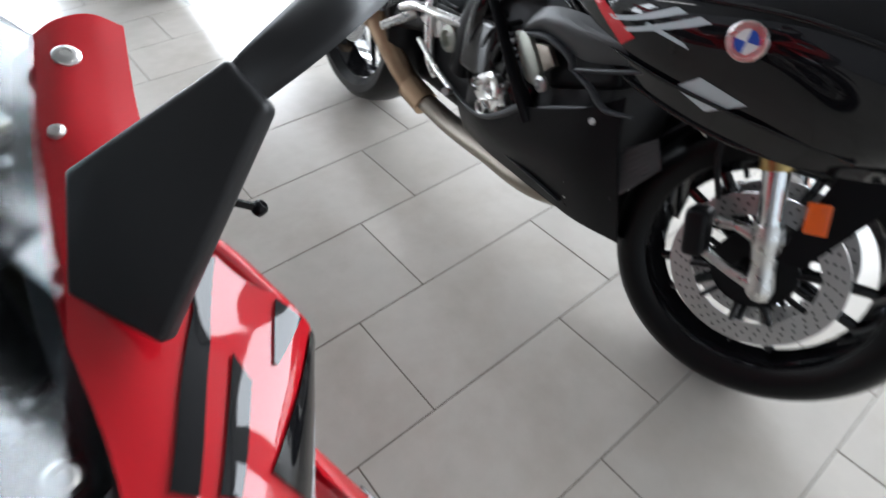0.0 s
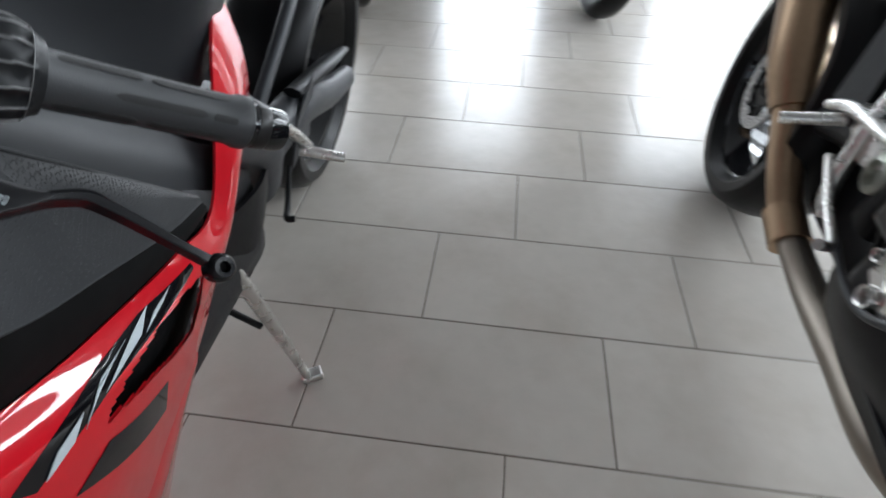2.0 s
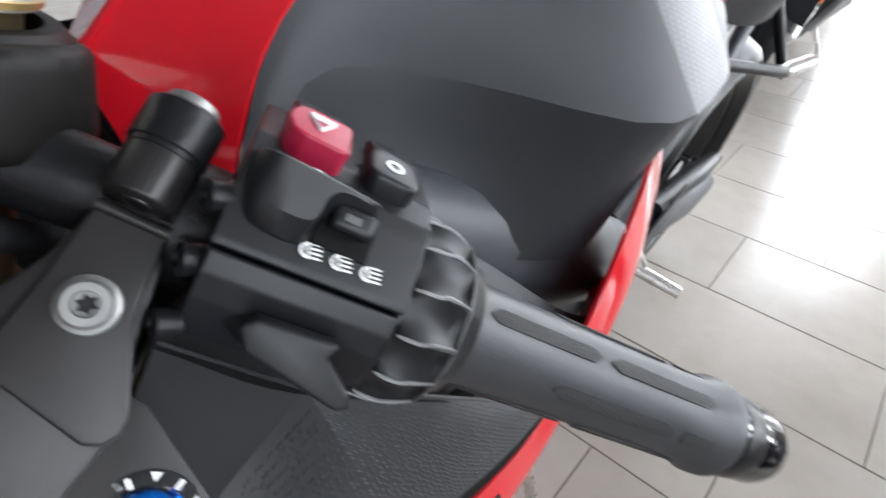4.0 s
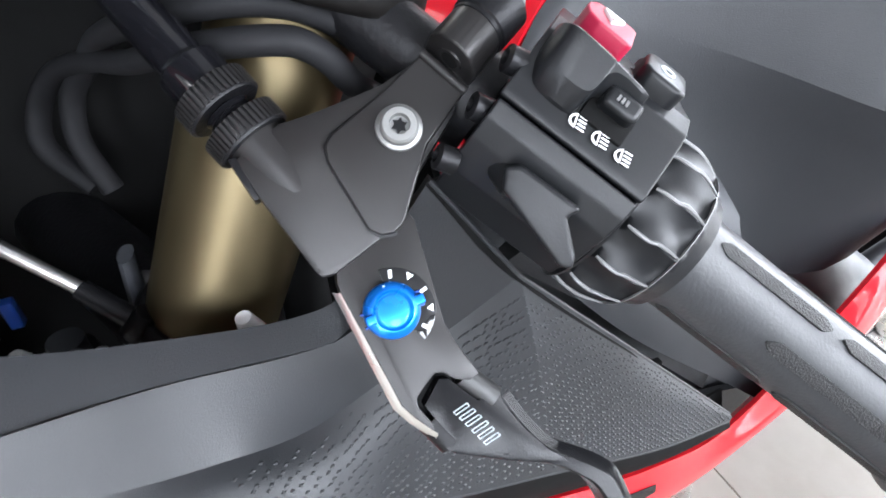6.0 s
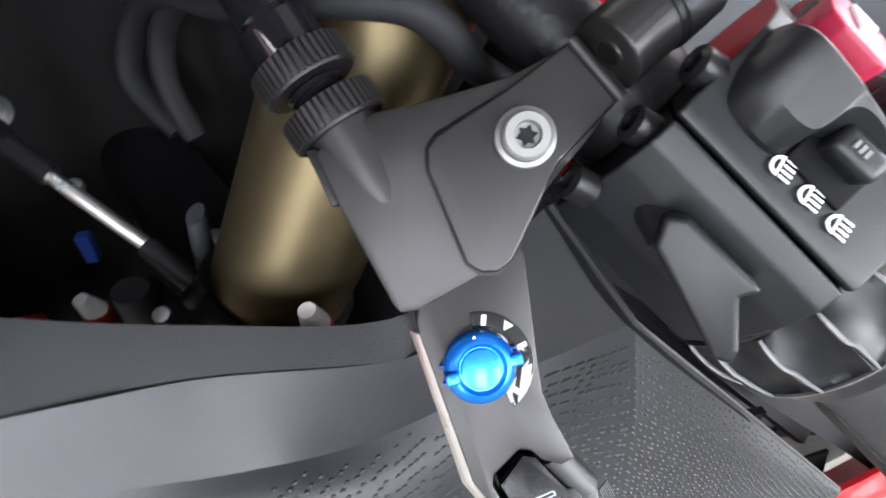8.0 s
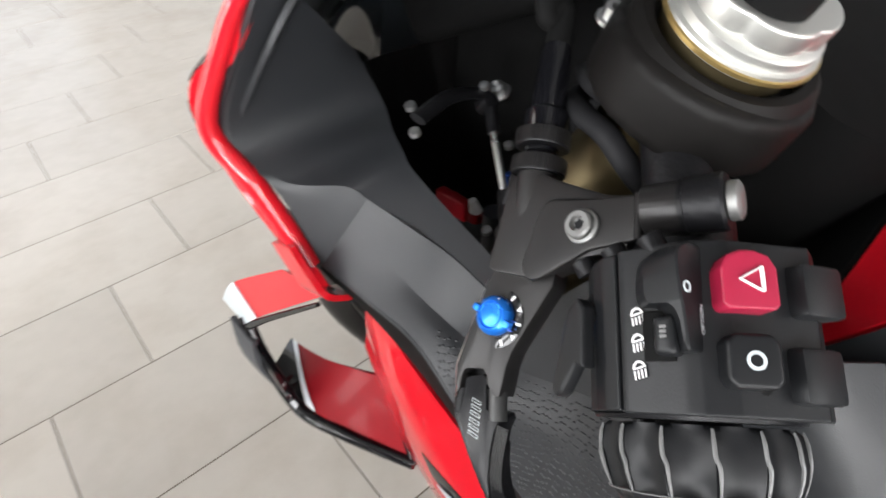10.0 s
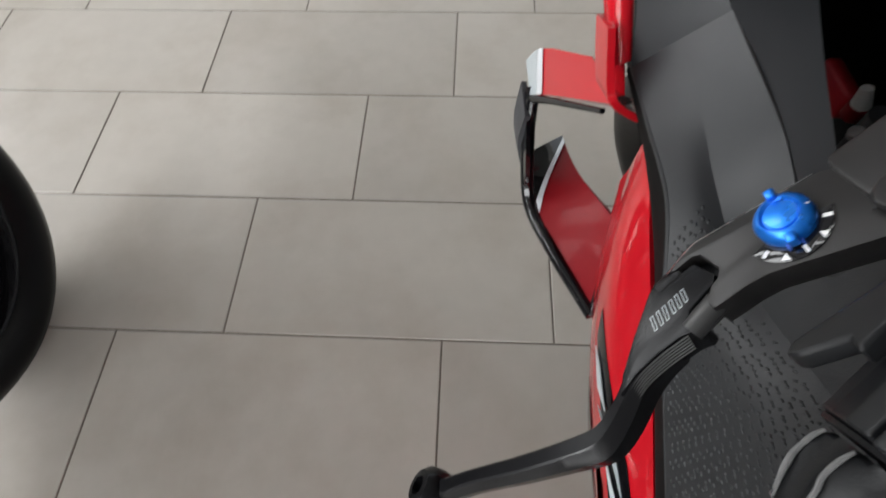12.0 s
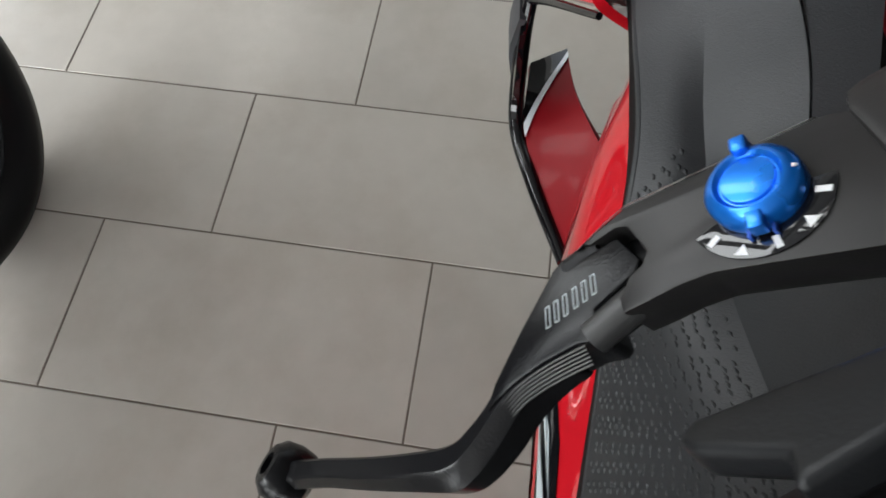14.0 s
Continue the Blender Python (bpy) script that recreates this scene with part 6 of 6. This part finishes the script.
UPPER = [  # nose to flank: top edge, shoulder, lower edge
    [(-0.03, -0.79, 0.80), (-0.05, -0.82, 0.73), (-0.04, -0.79, 0.66), (-0.03, -0.75, 0.61)],
    [(-0.12, -0.66, 0.88), (-0.17, -0.69, 0.77), (-0.17, -0.67, 0.66), (-0.14, -0.62, 0.585)],
    [(-0.15, -0.51, 0.91), (-0.235, -0.52, 0.78), (-0.225, -0.50, 0.67), (-0.18, -0.47, 0.57)],
    [(-0.15, -0.36, 0.90), (-0.255, -0.37, 0.76), (-0.255, -0.35, 0.67), (-0.21, -0.32, 0.585)],
    [(-0.15, -0.21, 0.86), (-0.25, -0.24, 0.74), (-0.25, -0.22, 0.67), (-0.215, -0.19, 0.615)],
    [(-0.15, -0.06, 0.80), (-0.215, -0.08, 0.73), (-0.222, -0.06, 0.695), (-0.207, -0.05, 0.67)],
    [(-0.15, 0.10, 0.745), (-0.19, 0.12, 0.695), (-0.20, 0.14, 0.665), (-0.20, 0.15, 0.645)],
]


def mirrored(rows):
    return [[(-x, y, z) for x, y, z in r] for r in rows]


def black_body():
    for s, rows in ((-1, UPPER), (1, mirrored(UPPER))):
        u = part("upper_fairing", sheet(rows, 44, 22, 0.005, flip=s > 0), GLOSS_BLACK, black, "glossy black upper fairing with white stripes")
        if s < 0:
            for k, poly in enumerate(([(0.50, 0.40), (0.525, 0.38), (0.667, 0.56), (0.65, 0.58)], [(0.45, 0.42), (0.475, 0.40), (0.617, 0.60), (0.60, 0.62)], [(0.458, 0.58), (0.475, 0.55), (0.567, 0.50), (0.567, 0.53)])):
                part("white_stripe", patch(rows, 44, 22, poly), SILVER_FILM, u)
            part("red_flash", patch(rows, 44, 22, [(0.765, 0.40), (0.765, 0.47), (0.60, 0.74), (0.575, 0.64)]), RED, u)
            part("white_patch", patch(rows, 44, 22, [(0.333, 0.74), (0.417, 0.70), (0.45, 0.82), (0.383, 0.88)]), SILVER_FILM, u)
            g = grid_of(rows, 45, 23)
            n = normals_of(g)
            q, m = V(g[17, 10]), V(n[17, 10])
            e = part("round_emblem", lathe([(0, 0), (0.028, 0), (0.028, 0.003), (0.0265, 0.0042), (0.0235, 0.0042), (0.0225, 0.0032), (0, 0.0032)], q, m, 40), BARE, u, "round blue and white emblem")
            a = (V((0, 0, 1)) - m * m.z).normalized()
            b = m.cross(a)
            for k in range(4):
                wedge = [(0.0, 0.0)] + [(0.017 * math.cos(t), 0.017 * math.sin(t)) for t in np.linspace(k * math.pi / 2, (k + 1) * math.pi / 2, 7)]
                part("emblem_quarter", plate(wedge, q, a, b, 0.0032, 0.0042, 0), BLUE_PLASTIC if k % 2 else WHITE, u)
        low = [  # matte lower fairing from the front edge back to the engine window
            [(s * 0.20, -0.285, 0.56), (s * 0.185, -0.30, 0.46), (s * 0.155, -0.32, 0.36), (s * 0.11, -0.345, 0.225)],
            [(s * 0.210, -0.22, 0.508), (s * 0.20, -0.22, 0.44), (s * 0.175, -0.22, 0.34), (s * 0.12, -0.22, 0.205)],
            [(s * 0.208, -0.15, 0.468), (s * 0.20, -0.14, 0.41), (s * 0.18, -0.12, 0.33), (s * 0.12, -0.08, 0.20)],
            [(s * 0.204, -0.04, 0.415), (s * 0.197, -0.01, 0.355), (s * 0.175, 0.0, 0.29), (s * 0.12, 0.04, 0.195)],
            [(s * 0.199, 0.10, 0.325), (s * 0.185, 0.11, 0.295), (s * 0.165, 0.12, 0.26), (s * 0.125, 0.12, 0.20)],
            [(s * 0.175, 0.22, 0.31), (s * 0.165, 0.22, 0.28), (s * 0.15, 0.22, 0.25), (s * 0.125, 0.22, 0.21)],
        ]
        f = part("lower_fairing", sheet(low, 36, 22, 0.005, flip=s < 0), MATTE, black, "matte black lower fairing")
        part("fairing_lip", tube([(s * 0.206, -0.040, 0.420), (s * 0.204, 0.02, 0.368), (s * 0.201, 0.08, 0.332), (s * 0.198, 0.15, 0.322), (s * 0.190, 0.25, 0.335)], [0.010, 0.008, 0.007, 0.006, 0.006], 10), GREY_PLASTIC, f)
        part("fairing_screw", lathe([(0, 0), (0.009, 0), (0.008, 0.003), (0.003, 0.004), (0, 0.004)], V((s * 0.207, -0.235, 0.485)), V((s, 0, 0)), 18), STEEL, f)
        for k in range(5):
            q = V((s * (0.178 - 0.010 * k), -0.185 - 0.002 * k, 0.335 - 0.024 * k))
            part("vent_slit", rbox(q, V((0, 0.25, 1)), Y, V((s, 0, 0)), (0.018, 0.006, 0.004), 0.001), BARE if k % 2 else CAST, f)
        part("vent_edge", tube([(s * 0.150, 0.06, 0.245), (s * 0.152, -0.05, 0.245), (s * 0.145, -0.18, 0.235)], 0.006, 10, flat=0.4), GREY_PLASTIC, f)
        duct = [
            [(s * 0.230, -0.026, 0.610), (s * 0.236, -0.022, 0.592), (s * 0.225, -0.008, 0.573)],
            [(s * 0.234, -0.065, 0.645), (s * 0.245, -0.070, 0.620), (s * 0.224, -0.060, 0.592)],
            [(s * 0.238, -0.130, 0.662), (s * 0.251, -0.130, 0.632), (s * 0.226, -0.123, 0.590)],
            [(s * 0.240, -0.200, 0.668), (s * 0.251, -0.200, 0.636), (s * 0.228, -0.190, 0.588)],
            [(s * 0.236, -0.291, 0.673), (s * 0.245, -0.295, 0.650), (s * 0.230, -0.281, 0.618)],
            [(s * 0.229, -0.330, 0.662), (s * 0.234, -0.334, 0.650), (s * 0.227, -0.330, 0.637)],
        ]
        part("side_duct", sheet(duct, 28, 12, 0.006, flip=s < 0), PIPS, black, "black moulded side duct")
        part("duct_arm", tube([(s * 0.224, -0.024, 0.577), (s * 0.226, -0.062, 0.588), (s * 0.226, -0.100, 0.591), (s * 0.224, -0.149, 0.578), (s * 0.222, -0.160, 0.556)], [0.008, 0.012, 0.014, 0.012, 0.008], 12, flat=0.6), GREY_PLASTIC, black, "dark grey curved duct arm")
        part("duct_rib", tube([(s * 0.222, -0.154, 0.560), (s * 0.222, -0.217, 0.545), (s * 0.218, -0.260, 0.523), (s * 0.212, -0.319, 0.535)], [0.006, 0.010, 0.010, 0.006], 12, flat=0.6), GREY_PLASTIC, black, "dark grey duct rib")
        part("duct_rib", tube([(s * 0.226, -0.172, 0.563), (s * 0.228, -0.248, 0.593), (s * 0.226, -0.339, 0.631)], [0.007, 0.008, 0.005], 10, flat=0.6), GREY_PLASTIC, black)
        part("pocket_edge", tube([(s * 0.205, -0.088, 0.436), (s * 0.207, -0.148, 0.468), (s * 0.208, -0.219, 0.503)], [0.005, 0.006, 0.004], 10), GREY_PLASTIC, f)
        corners = [V((s * 0.165, -0.258, 0.408)), V((s * 0.150, -0.351, 0.499)), V((s * 0.140, -0.378, 0.445)), V((s * 0.148, -0.309, 0.326))]
        gill = part("radiator_gill", sheet([[corners[0], corners[3]], [corners[1], corners[2]]], 8, 8, 0.006), GILL, black, "grey radiator gill")
        for k in range(7):
            w = (k + 0.5) / 7
            part("gill_slat", tube([corners[0].lerp(corners[3], w) + V((s * 0.004, 0, 0)), corners[1].lerp(corners[2], w) + V((s * 0.004, 0, 0))], 0.004, 6, flat=0.6), GREY_PLASTIC, gill)
        part("white_clip", rbox((s * 0.16, -0.42, 0.565), V((0, 1, 0.5)), Z, X, (0.03, 0.018, 0.006), 0.003), BARE, black)
        part("frame_spar", tube([(s * 0.12, -0.12, 0.80), (s * 0.18, 0.02, 0.72), (s * 0.175, 0.14, 0.64), (s * 0.16, 0.24, 0.50), (s * 0.14, 0.28, 0.36)], [0.022, 0.024, 0.026, 0.028, 0.028], 16, flat=1.4), CAST, black, "black cast frame spar")
        part("fairing_strut", tube([(s * 0.195, 0.205, 0.672), (s * 0.205, 0.170, 0.640), (s * 0.210, 0.107, 0.584), (s * 0.212, 0.010, 0.486), (s * 0.206, -0.040, 0.435), (s * 0.194, -0.065, 0.400)], [0.010, 0.011, 0.014, 0.017, 0.022, 0.026], 14, flat=0.5), MATTE, black, "black fairing strut")
        part("engine_mount", plate([(0.049, 0.553), (0.014, 0.568), (-0.030, 0.530), (-0.052, 0.505), (-0.055, 0.471), (-0.030, 0.468), (-0.011, 0.476), (0.020, 0.515)], (s * 0.185, 0, 0), Y, Z, -0.010, 0.008, 0.004), ALLOY, black, "pale alloy engine mount")
        part("engine_plate", plate([(-0.015, 0.551), (-0.053, 0.559), (-0.086, 0.530), (-0.061, 0.506)], (s * 0.180, 0, 0), Y, Z, -0.010, 0.006, 0.003), TITANIUM, black)
        part("mount_bolt", lathe([(0, 0), (0.017, 0), (0.017, 0.008), (0.010, 0.012), (0.008, 0.004), (0, 0.004)], V((s * 0.197, -0.073, 0.486)), V((s, 0, 0)), 24), STEEL, black)
        part("subframe_rail", tube([(s * 0.10, 0.28, 0.70), (s * 0.10, 0.52, 0.77), (s * 0.07, 0.92, 0.90)], 0.014, 12), CAST, black)
        part("subframe_rail", tube([(s * 0.11, 0.30, 0.50), (s * 0.11, 0.50, 0.66), (s * 0.08, 0.76, 0.82)], 0.012, 12), CAST, black)
        part("swingarm", tube([(s * 0.11, 0.27, 0.43), (s * 0.125, 0.46, 0.43), (s * 0.13, 0.66, 0.37), (s * 0.125, 0.88, 0.315)], [0.034, 0.034, 0.028, 0.024], 14, flat=1.3), CAST, black, "black swingarm")
    for s, rows in ((-1, UPPER), (1, mirrored(UPPER))):
        part("fairing_edge", tube([r[3] for r in rows[1:]], 0.005, 10), GLOSS_BLACK, black)
        part("fairing_fold", tube([V(r[1]) + V((s * 0.001, 0, 0.002)) for r in rows], 0.004, 10), GLOSS_BLACK, black)
        part("fairing_fold", tube([V(r[2]) * 0.55 + V(r[3]) * 0.45 + V((s * 0.006, 0, 0)) for r in rows[1:]], 0.006, 10, flat=0.6), GLOSS_BLACK, black)
    tank = [(-0.17, 0.86, 0.15), (-0.06, 0.93, 0.19), (0.04, 0.95, 0.20), (0.14, 0.93, 0.18), (0.26, 0.87, 0.13), (0.34, 0.83, 0.10)]
    part("fuel_tank", sheet([[(-w * 0.9, y, z - 0.20), (-w, y, z - 0.12), (-w * 0.7, y, z - 0.03), (0, y, z), (w * 0.7, y, z - 0.03), (w, y, z - 0.12), (w * 0.9, y, z - 0.20)] for y, z, w in tank], 26, 26, 0.004), GLOSS_BLACK, black, "glossy black fuel tank")
    part("seat", sheet([[(-0.12, 0.32, 0.80), (0, 0.32, 0.83), (0.12, 0.32, 0.80)], [(-0.15, 0.44, 0.79), (0, 0.44, 0.82), (0.15, 0.44, 0.79)], [(-0.12, 0.62, 0.84), (0, 0.62, 0.87), (0.12, 0.62, 0.84)]], 14, 14, 0.04), RUBBER, black, "black rider seat")
    part("tail", sheet([[(-0.11, 0.60, 0.84), (0, 0.60, 0.90), (0.11, 0.60, 0.84)], [(-0.10, 0.80, 0.90), (0, 0.80, 0.96), (0.10, 0.80, 0.90)], [(-0.05, 1.02, 0.98), (0, 1.02, 1.01), (0.05, 1.02, 0.98)]], 14, 12, 0.05), GLOSS_BLACK, black, "glossy black tail fairing")
    part("windscreen", sheet([[(0.13, -0.60, 0.88), (0, -0.69, 0.90), (-0.13, -0.60, 0.88)], [(0.15, -0.48, 0.95), (0, -0.53, 1.0), (-0.15, -0.48, 0.95)], [(0.16, -0.34, 1.0), (0, -0.36, 1.09), (-0.16, -0.34, 1.0)]], 16, 18, 0.003), CLEAR, black, "clear acrylic windscreen")
    part("yoke", rbox((0, -0.36, 0.88), X, Y, Z, (0.26, 0.08, 0.03), 0.01), CAST, black)
    for s in (-1, 1):
        part("handlebar", tube([HUB + STEER @ V((s * 0.12, 0.26, 0.57)), HUB + STEER @ V((s * 0.34, 0.37, 0.53))], 0.016, 16), RUBBER, black, "black handlebar grip")


black_body()


def black_engine():
    part("engine", rbox((0, 0.02, 0.44), X, Y, Z, (0.30, 0.44, 0.36), 0.04), ENGINE, black, "dark grey cast engine")
    part("cylinder_head", rbox((0, -0.10, 0.60), V((1, 0, 0)), V((0, 0.9, -0.4)), V((0, 0.4, 0.9)), (0.32, 0.20, 0.22), 0.02), CAST, black)
    c = part("clutch_cover", lathe([(0, 0), (0.088, 0), (0.085, 0.018), (0.07, 0.028), (0.03, 0.032), (0, 0.032)], V((-0.145, 0.06, 0.44)), -X, 40), GLOSS_BLACK, black, "round black clutch cover")
    for k in range(9):
        a = k * 2 * math.pi / 9
        part("cover_bolt", lathe([(0, 0), (0.0075, 0), (0.0075, 0.012), (0.004, 0.012), (0, 0.011)], V((-0.16, 0.06 + 0.08 * math.cos(a), 0.44 + 0.08 * math.sin(a))), -X, 12), STEEL, c)
    pump = part("water_pump", plate([(0.055 * math.cos(t) * (1.15 if k % 3 else 0.85), 0.05 * math.sin(t) * (1.1 if k % 2 else 0.9)) for k, t in enumerate(np.linspace(0, 2 * math.pi, 15)[:-1])], (-0.155, 0.085, 0.388), V((0, 1, 0)), V((0, 0, 1)), -0.04, 0.03, 0.006), BARE, black, "bare aluminium pump housing with round ports")
    for y, z, r in ((0.064, 0.408, 0.030), (0.085, 0.348, 0.020), (0.125, 0.395, 0.012), (0.020, 0.372, 0.011)):
        part("port", lathe([(r * 0.62, 0), (r, 0), (r, 0.022), (r * 0.85, 0.026), (r * 0.62, 0.024)], V((-0.180, y + 0.012, z)), -X, 24, close=True), BARE, pump)
        part("port_dark", lathe([(0, 0), (r * 0.62, 0), (r * 0.62, 0.012), (0, 0.012)], V((-0.180, y + 0.012, z)), -X, 20), CAST, pump)
    part("frame_boss", lathe([(0.0, 0), (0.034, 0), (0.034, 0.016), (0.022, 0.022), (0.018, 0.006), (0, 0.006)], V((-0.165, 0.300, 0.437)), -X, 32), ALLOY, black, "silver round pivot boss")
    part("side_case", rbox((-0.165, 0.17, 0.47), Y, Z, X, (0.13, 0.15, 0.05), 0.02), GLOSS_BLACK, black)
    for k in range(4):
        part("hose", tube([(-0.15, -0.02 + 0.05 * k, 0.56), (-0.19, 0.03 + 0.05 * k, 0.52), (-0.17, 0.08 + 0.045 * k, 0.42), (-0.14, 0.10 + 0.04 * k, 0.34)], 0.0055 + 0.0015 * (k % 2), 10), RUBBER if k % 2 else CAST, black)
    wheel(black, V((-0.075, 0.89, 0.315)), X, 0.318, 0.19, 0.11, False)
    part("exhaust_collector", tube([(-0.02, -0.22, 0.22), (-0.075, -0.04, 0.175), (-0.082, 0.15, 0.165), (-0.095, 0.32, 0.16), (-0.12, 0.46, 0.185)], [0.045, 0.046, 0.044, 0.038, 0.034], 22, flat=0.8), TITANIUM, black, "dull titanium exhaust collector")
    part("exhaust_joint", tube([(-0.118, 0.44, 0.175), (-0.13, 0.52, 0.20)], 0.042, 22), BRONZE, black)
    part("exhaust_pipe", tube([(-0.125, 0.50, 0.19), (-0.145, 0.60, 0.26), (-0.16, 0.72, 0.36)], [0.034, 0.036, 0.042], 22), BRONZE, black, "heat-tinted bronze exhaust pipe")
    part("silencer", tube([(-0.16, 0.70, 0.345), (-0.175, 0.80, 0.43), (-0.185, 0.98, 0.58), (-0.185, 1.05, 0.64)], [0.044, 0.058, 0.058, 0.045], 26, flat=1.1), BRONZE, black, "bronze silencer")
    h = part("peg_hanger", sheet([[(-0.165, 0.28, 0.49), (-0.17, 0.29, 0.45)], [(-0.185, 0.36, 0.465), (-0.18, 0.36, 0.42)], [(-0.19, 0.44, 0.49), (-0.185, 0.44, 0.45)]], 10, 8, 0.010), BARE, black, "silver cast peg hanger")
    part("hanger_arm", tube([(-0.17, 0.25, 0.49), (-0.19, 0.34, 0.485), (-0.20, 0.44, 0.475), (-0.205, 0.50, 0.45)], [0.013, 0.013, 0.012, 0.010], 12), BARE, h)
    part("hanger_arm", tube([(-0.18, 0.40, 0.55), (-0.19, 0.38, 0.47), (-0.185, 0.36, 0.36), (-0.18, 0.33, 0.32)], [0.012, 0.014, 0.013, 0.010], 12), BARE, h)
    part("footpeg", tube([(-0.19, 0.45, 0.45), (-0.285, 0.465, 0.415)], [0.012, 0.011], 14), BARE, black, "ribbed aluminium footpeg")
    part("brake_pedal", tube([(-0.20, 0.40, 0.40), (-0.205, 0.30, 0.36), (-0.21, 0.22, 0.34), (-0.24, 0.20, 0.345)], [0.008, 0.008, 0.008, 0.010], 12), BARE, black)
    part("heel_plate", sheet([[(-0.19, 0.42, 0.45), (-0.195, 0.44, 0.60)], [(-0.195, 0.52, 0.46), (-0.20, 0.52, 0.60)]], 8, 8, 0.004), CAST, black)
    part("shock_body", tube([(-0.05, 0.610, 0.612), (-0.05, 0.505, 0.487)], 0.012, 18), CHROME, black, "chrome shock body")
    part("brake_hose", tube([(-0.10, 0.651, 0.571), (-0.10, 0.562, 0.532), (-0.10, 0.470, 0.490), (-0.12, 0.40, 0.47)], 0.005, 10), RUBBER, black)
    part("brake_hose", tube([(-0.08, 0.60, 0.60), (-0.10, 0.50, 0.55), (-0.13, 0.40, 0.50), (-0.14, 0.33, 0.50)], 0.0045, 10), RUBBER, black)
    part("coolant_elbow", tube([(-0.165, 0.215, 0.470), (-0.178, 0.195, 0.520), (-0.180, 0.182, 0.570), (-0.165, 0.165, 0.615)], [0.020, 0.024, 0.024, 0.020], 18), GLOSS_BLACK, black, "shiny black coolant elbow")
    part("wheel_arch", rbox((0.035, 0.40, 0.62), X, Y, Z, (0.12, 0.26, 0.22), 0.02), LINER, black)
    part("exhaust_box", rbox((0.02, 0.45, 0.29), X, Y, Z, (0.14, 0.34, 0.22), 0.03), CAST, black, "black exhaust box under the swingarm")
    part("shock_spring", lathe([(0.03 + 0.006 * (k % 2), 0.012 * k) for k in range(16)], V((0, 0.34, 0.36)), Z, 20), STEEL, black)
    part("rear_hugger", sheet([[(x, 0.87 + 0.35 * math.cos(a), 0.315 + 0.35 * math.sin(a)) for x in (-0.10, 0, 0.10)] for a in np.linspace(1.4, 2.9, 8)], 16, 8, 0.005), MATTE, black)
    s = part("side_stand", tube([(0.13, 0.0, 0.22), (0.20, 0.07, 0.10), (0.255, 0.12, -0.030)], [0.011, 0.010, 0.009], 12), BARE, black)
    part("stand_foot", rbox((0.258, 0.123, -0.036), X, Y, Z, (0.045, 0.028, 0.016), 0.004), BARE, s)
    part("belly_pan", sheet([[(-0.12, y, z), (0, y, z - 0.035), (0.12, y, z)] for y, z in ((-0.34, 0.235), (-0.2, 0.20), (0.0, 0.19), (0.2, 0.20))], 10, 8, 0.004), MATTE, black)


black_engine()

# two further machines stand beyond
for x, y, yaw in ((0.74, 2.94, -3.0), (-0.45, 2.88, 0.0)):
    far = copy_thing(black, Matrix.Translation((x, y, 0)) @ pose(0, 0, 0, 0, 0, yaw) @ pose(0, 0, 0, 0, 10, 0))
    tagged(far, "black sport motorcycle parked further back in the showroom")

# ---- the tiled floor ----
TL, TW, GAP = 0.6, 0.3, 0.0016
ground = single("floor", block((LEFT_X, BACK_Y, -0.12), (RIGHT_X, WIN_Y, -0.0012)), GROUT, "beige porcelain tile floor with dark joints", "floor", "structure")


def tile_bmesh(bm, x, y):
    c = 0.0009
    lo = [(GAP, GAP), (TL - GAP, GAP), (TL - GAP, TW - GAP), (GAP, TW - GAP)]
    hi = [(GAP + c, GAP + c), (TL - GAP - c, GAP + c), (TL - GAP - c, TW - GAP - c), (GAP + c, TW - GAP - c)]
    a = [bm.verts.new((x + p, y + q, -0.006)) for p, q in lo]
    b = [bm.verts.new((x + p, y + q, -c)) for p, q in lo]
    d = [bm.verts.new((x + p, y + q, 0)) for p, q in hi]
    for lower, upper in ((a, b), (b, d)):
        for k in range(4):
            bm.faces.new([lower[k], lower[(k + 1) % 4], upper[(k + 1) % 4], upper[k]])
    bm.faces.new(d)


one = bmesh.new()
tile_bmesh(one, 0, 0)
tile_mesh = bpy.data.meshes.new("tile")
one.to_mesh(tile_mesh)
tile_mesh.materials.append(TILE)
rest = bmesh.new()
for r in range(-23, 25):
    for c in range(-12, 14):
        x, y = (r % 3) * TL / 3 + c * TL, r * TW
        if x < LEFT_X or x + TL > RIGHT_X or y < BACK_Y or y + TW > WIN_Y:
            continue
        if -8 <= r < 14 and -5 <= c < 8:
            t = new("tile", tile_mesh)
            t.location, t.parent = (x, y, 0), ground
        else:
            tile_bmesh(rest, x, y)
me = bpy.data.meshes.new("tile_field")
rest.to_mesh(me)
me.materials.append(TILE)
field = new("tile_field", me)
field.parent = ground
tagged(field, "beige porcelain floor tiles", kind="stuff")
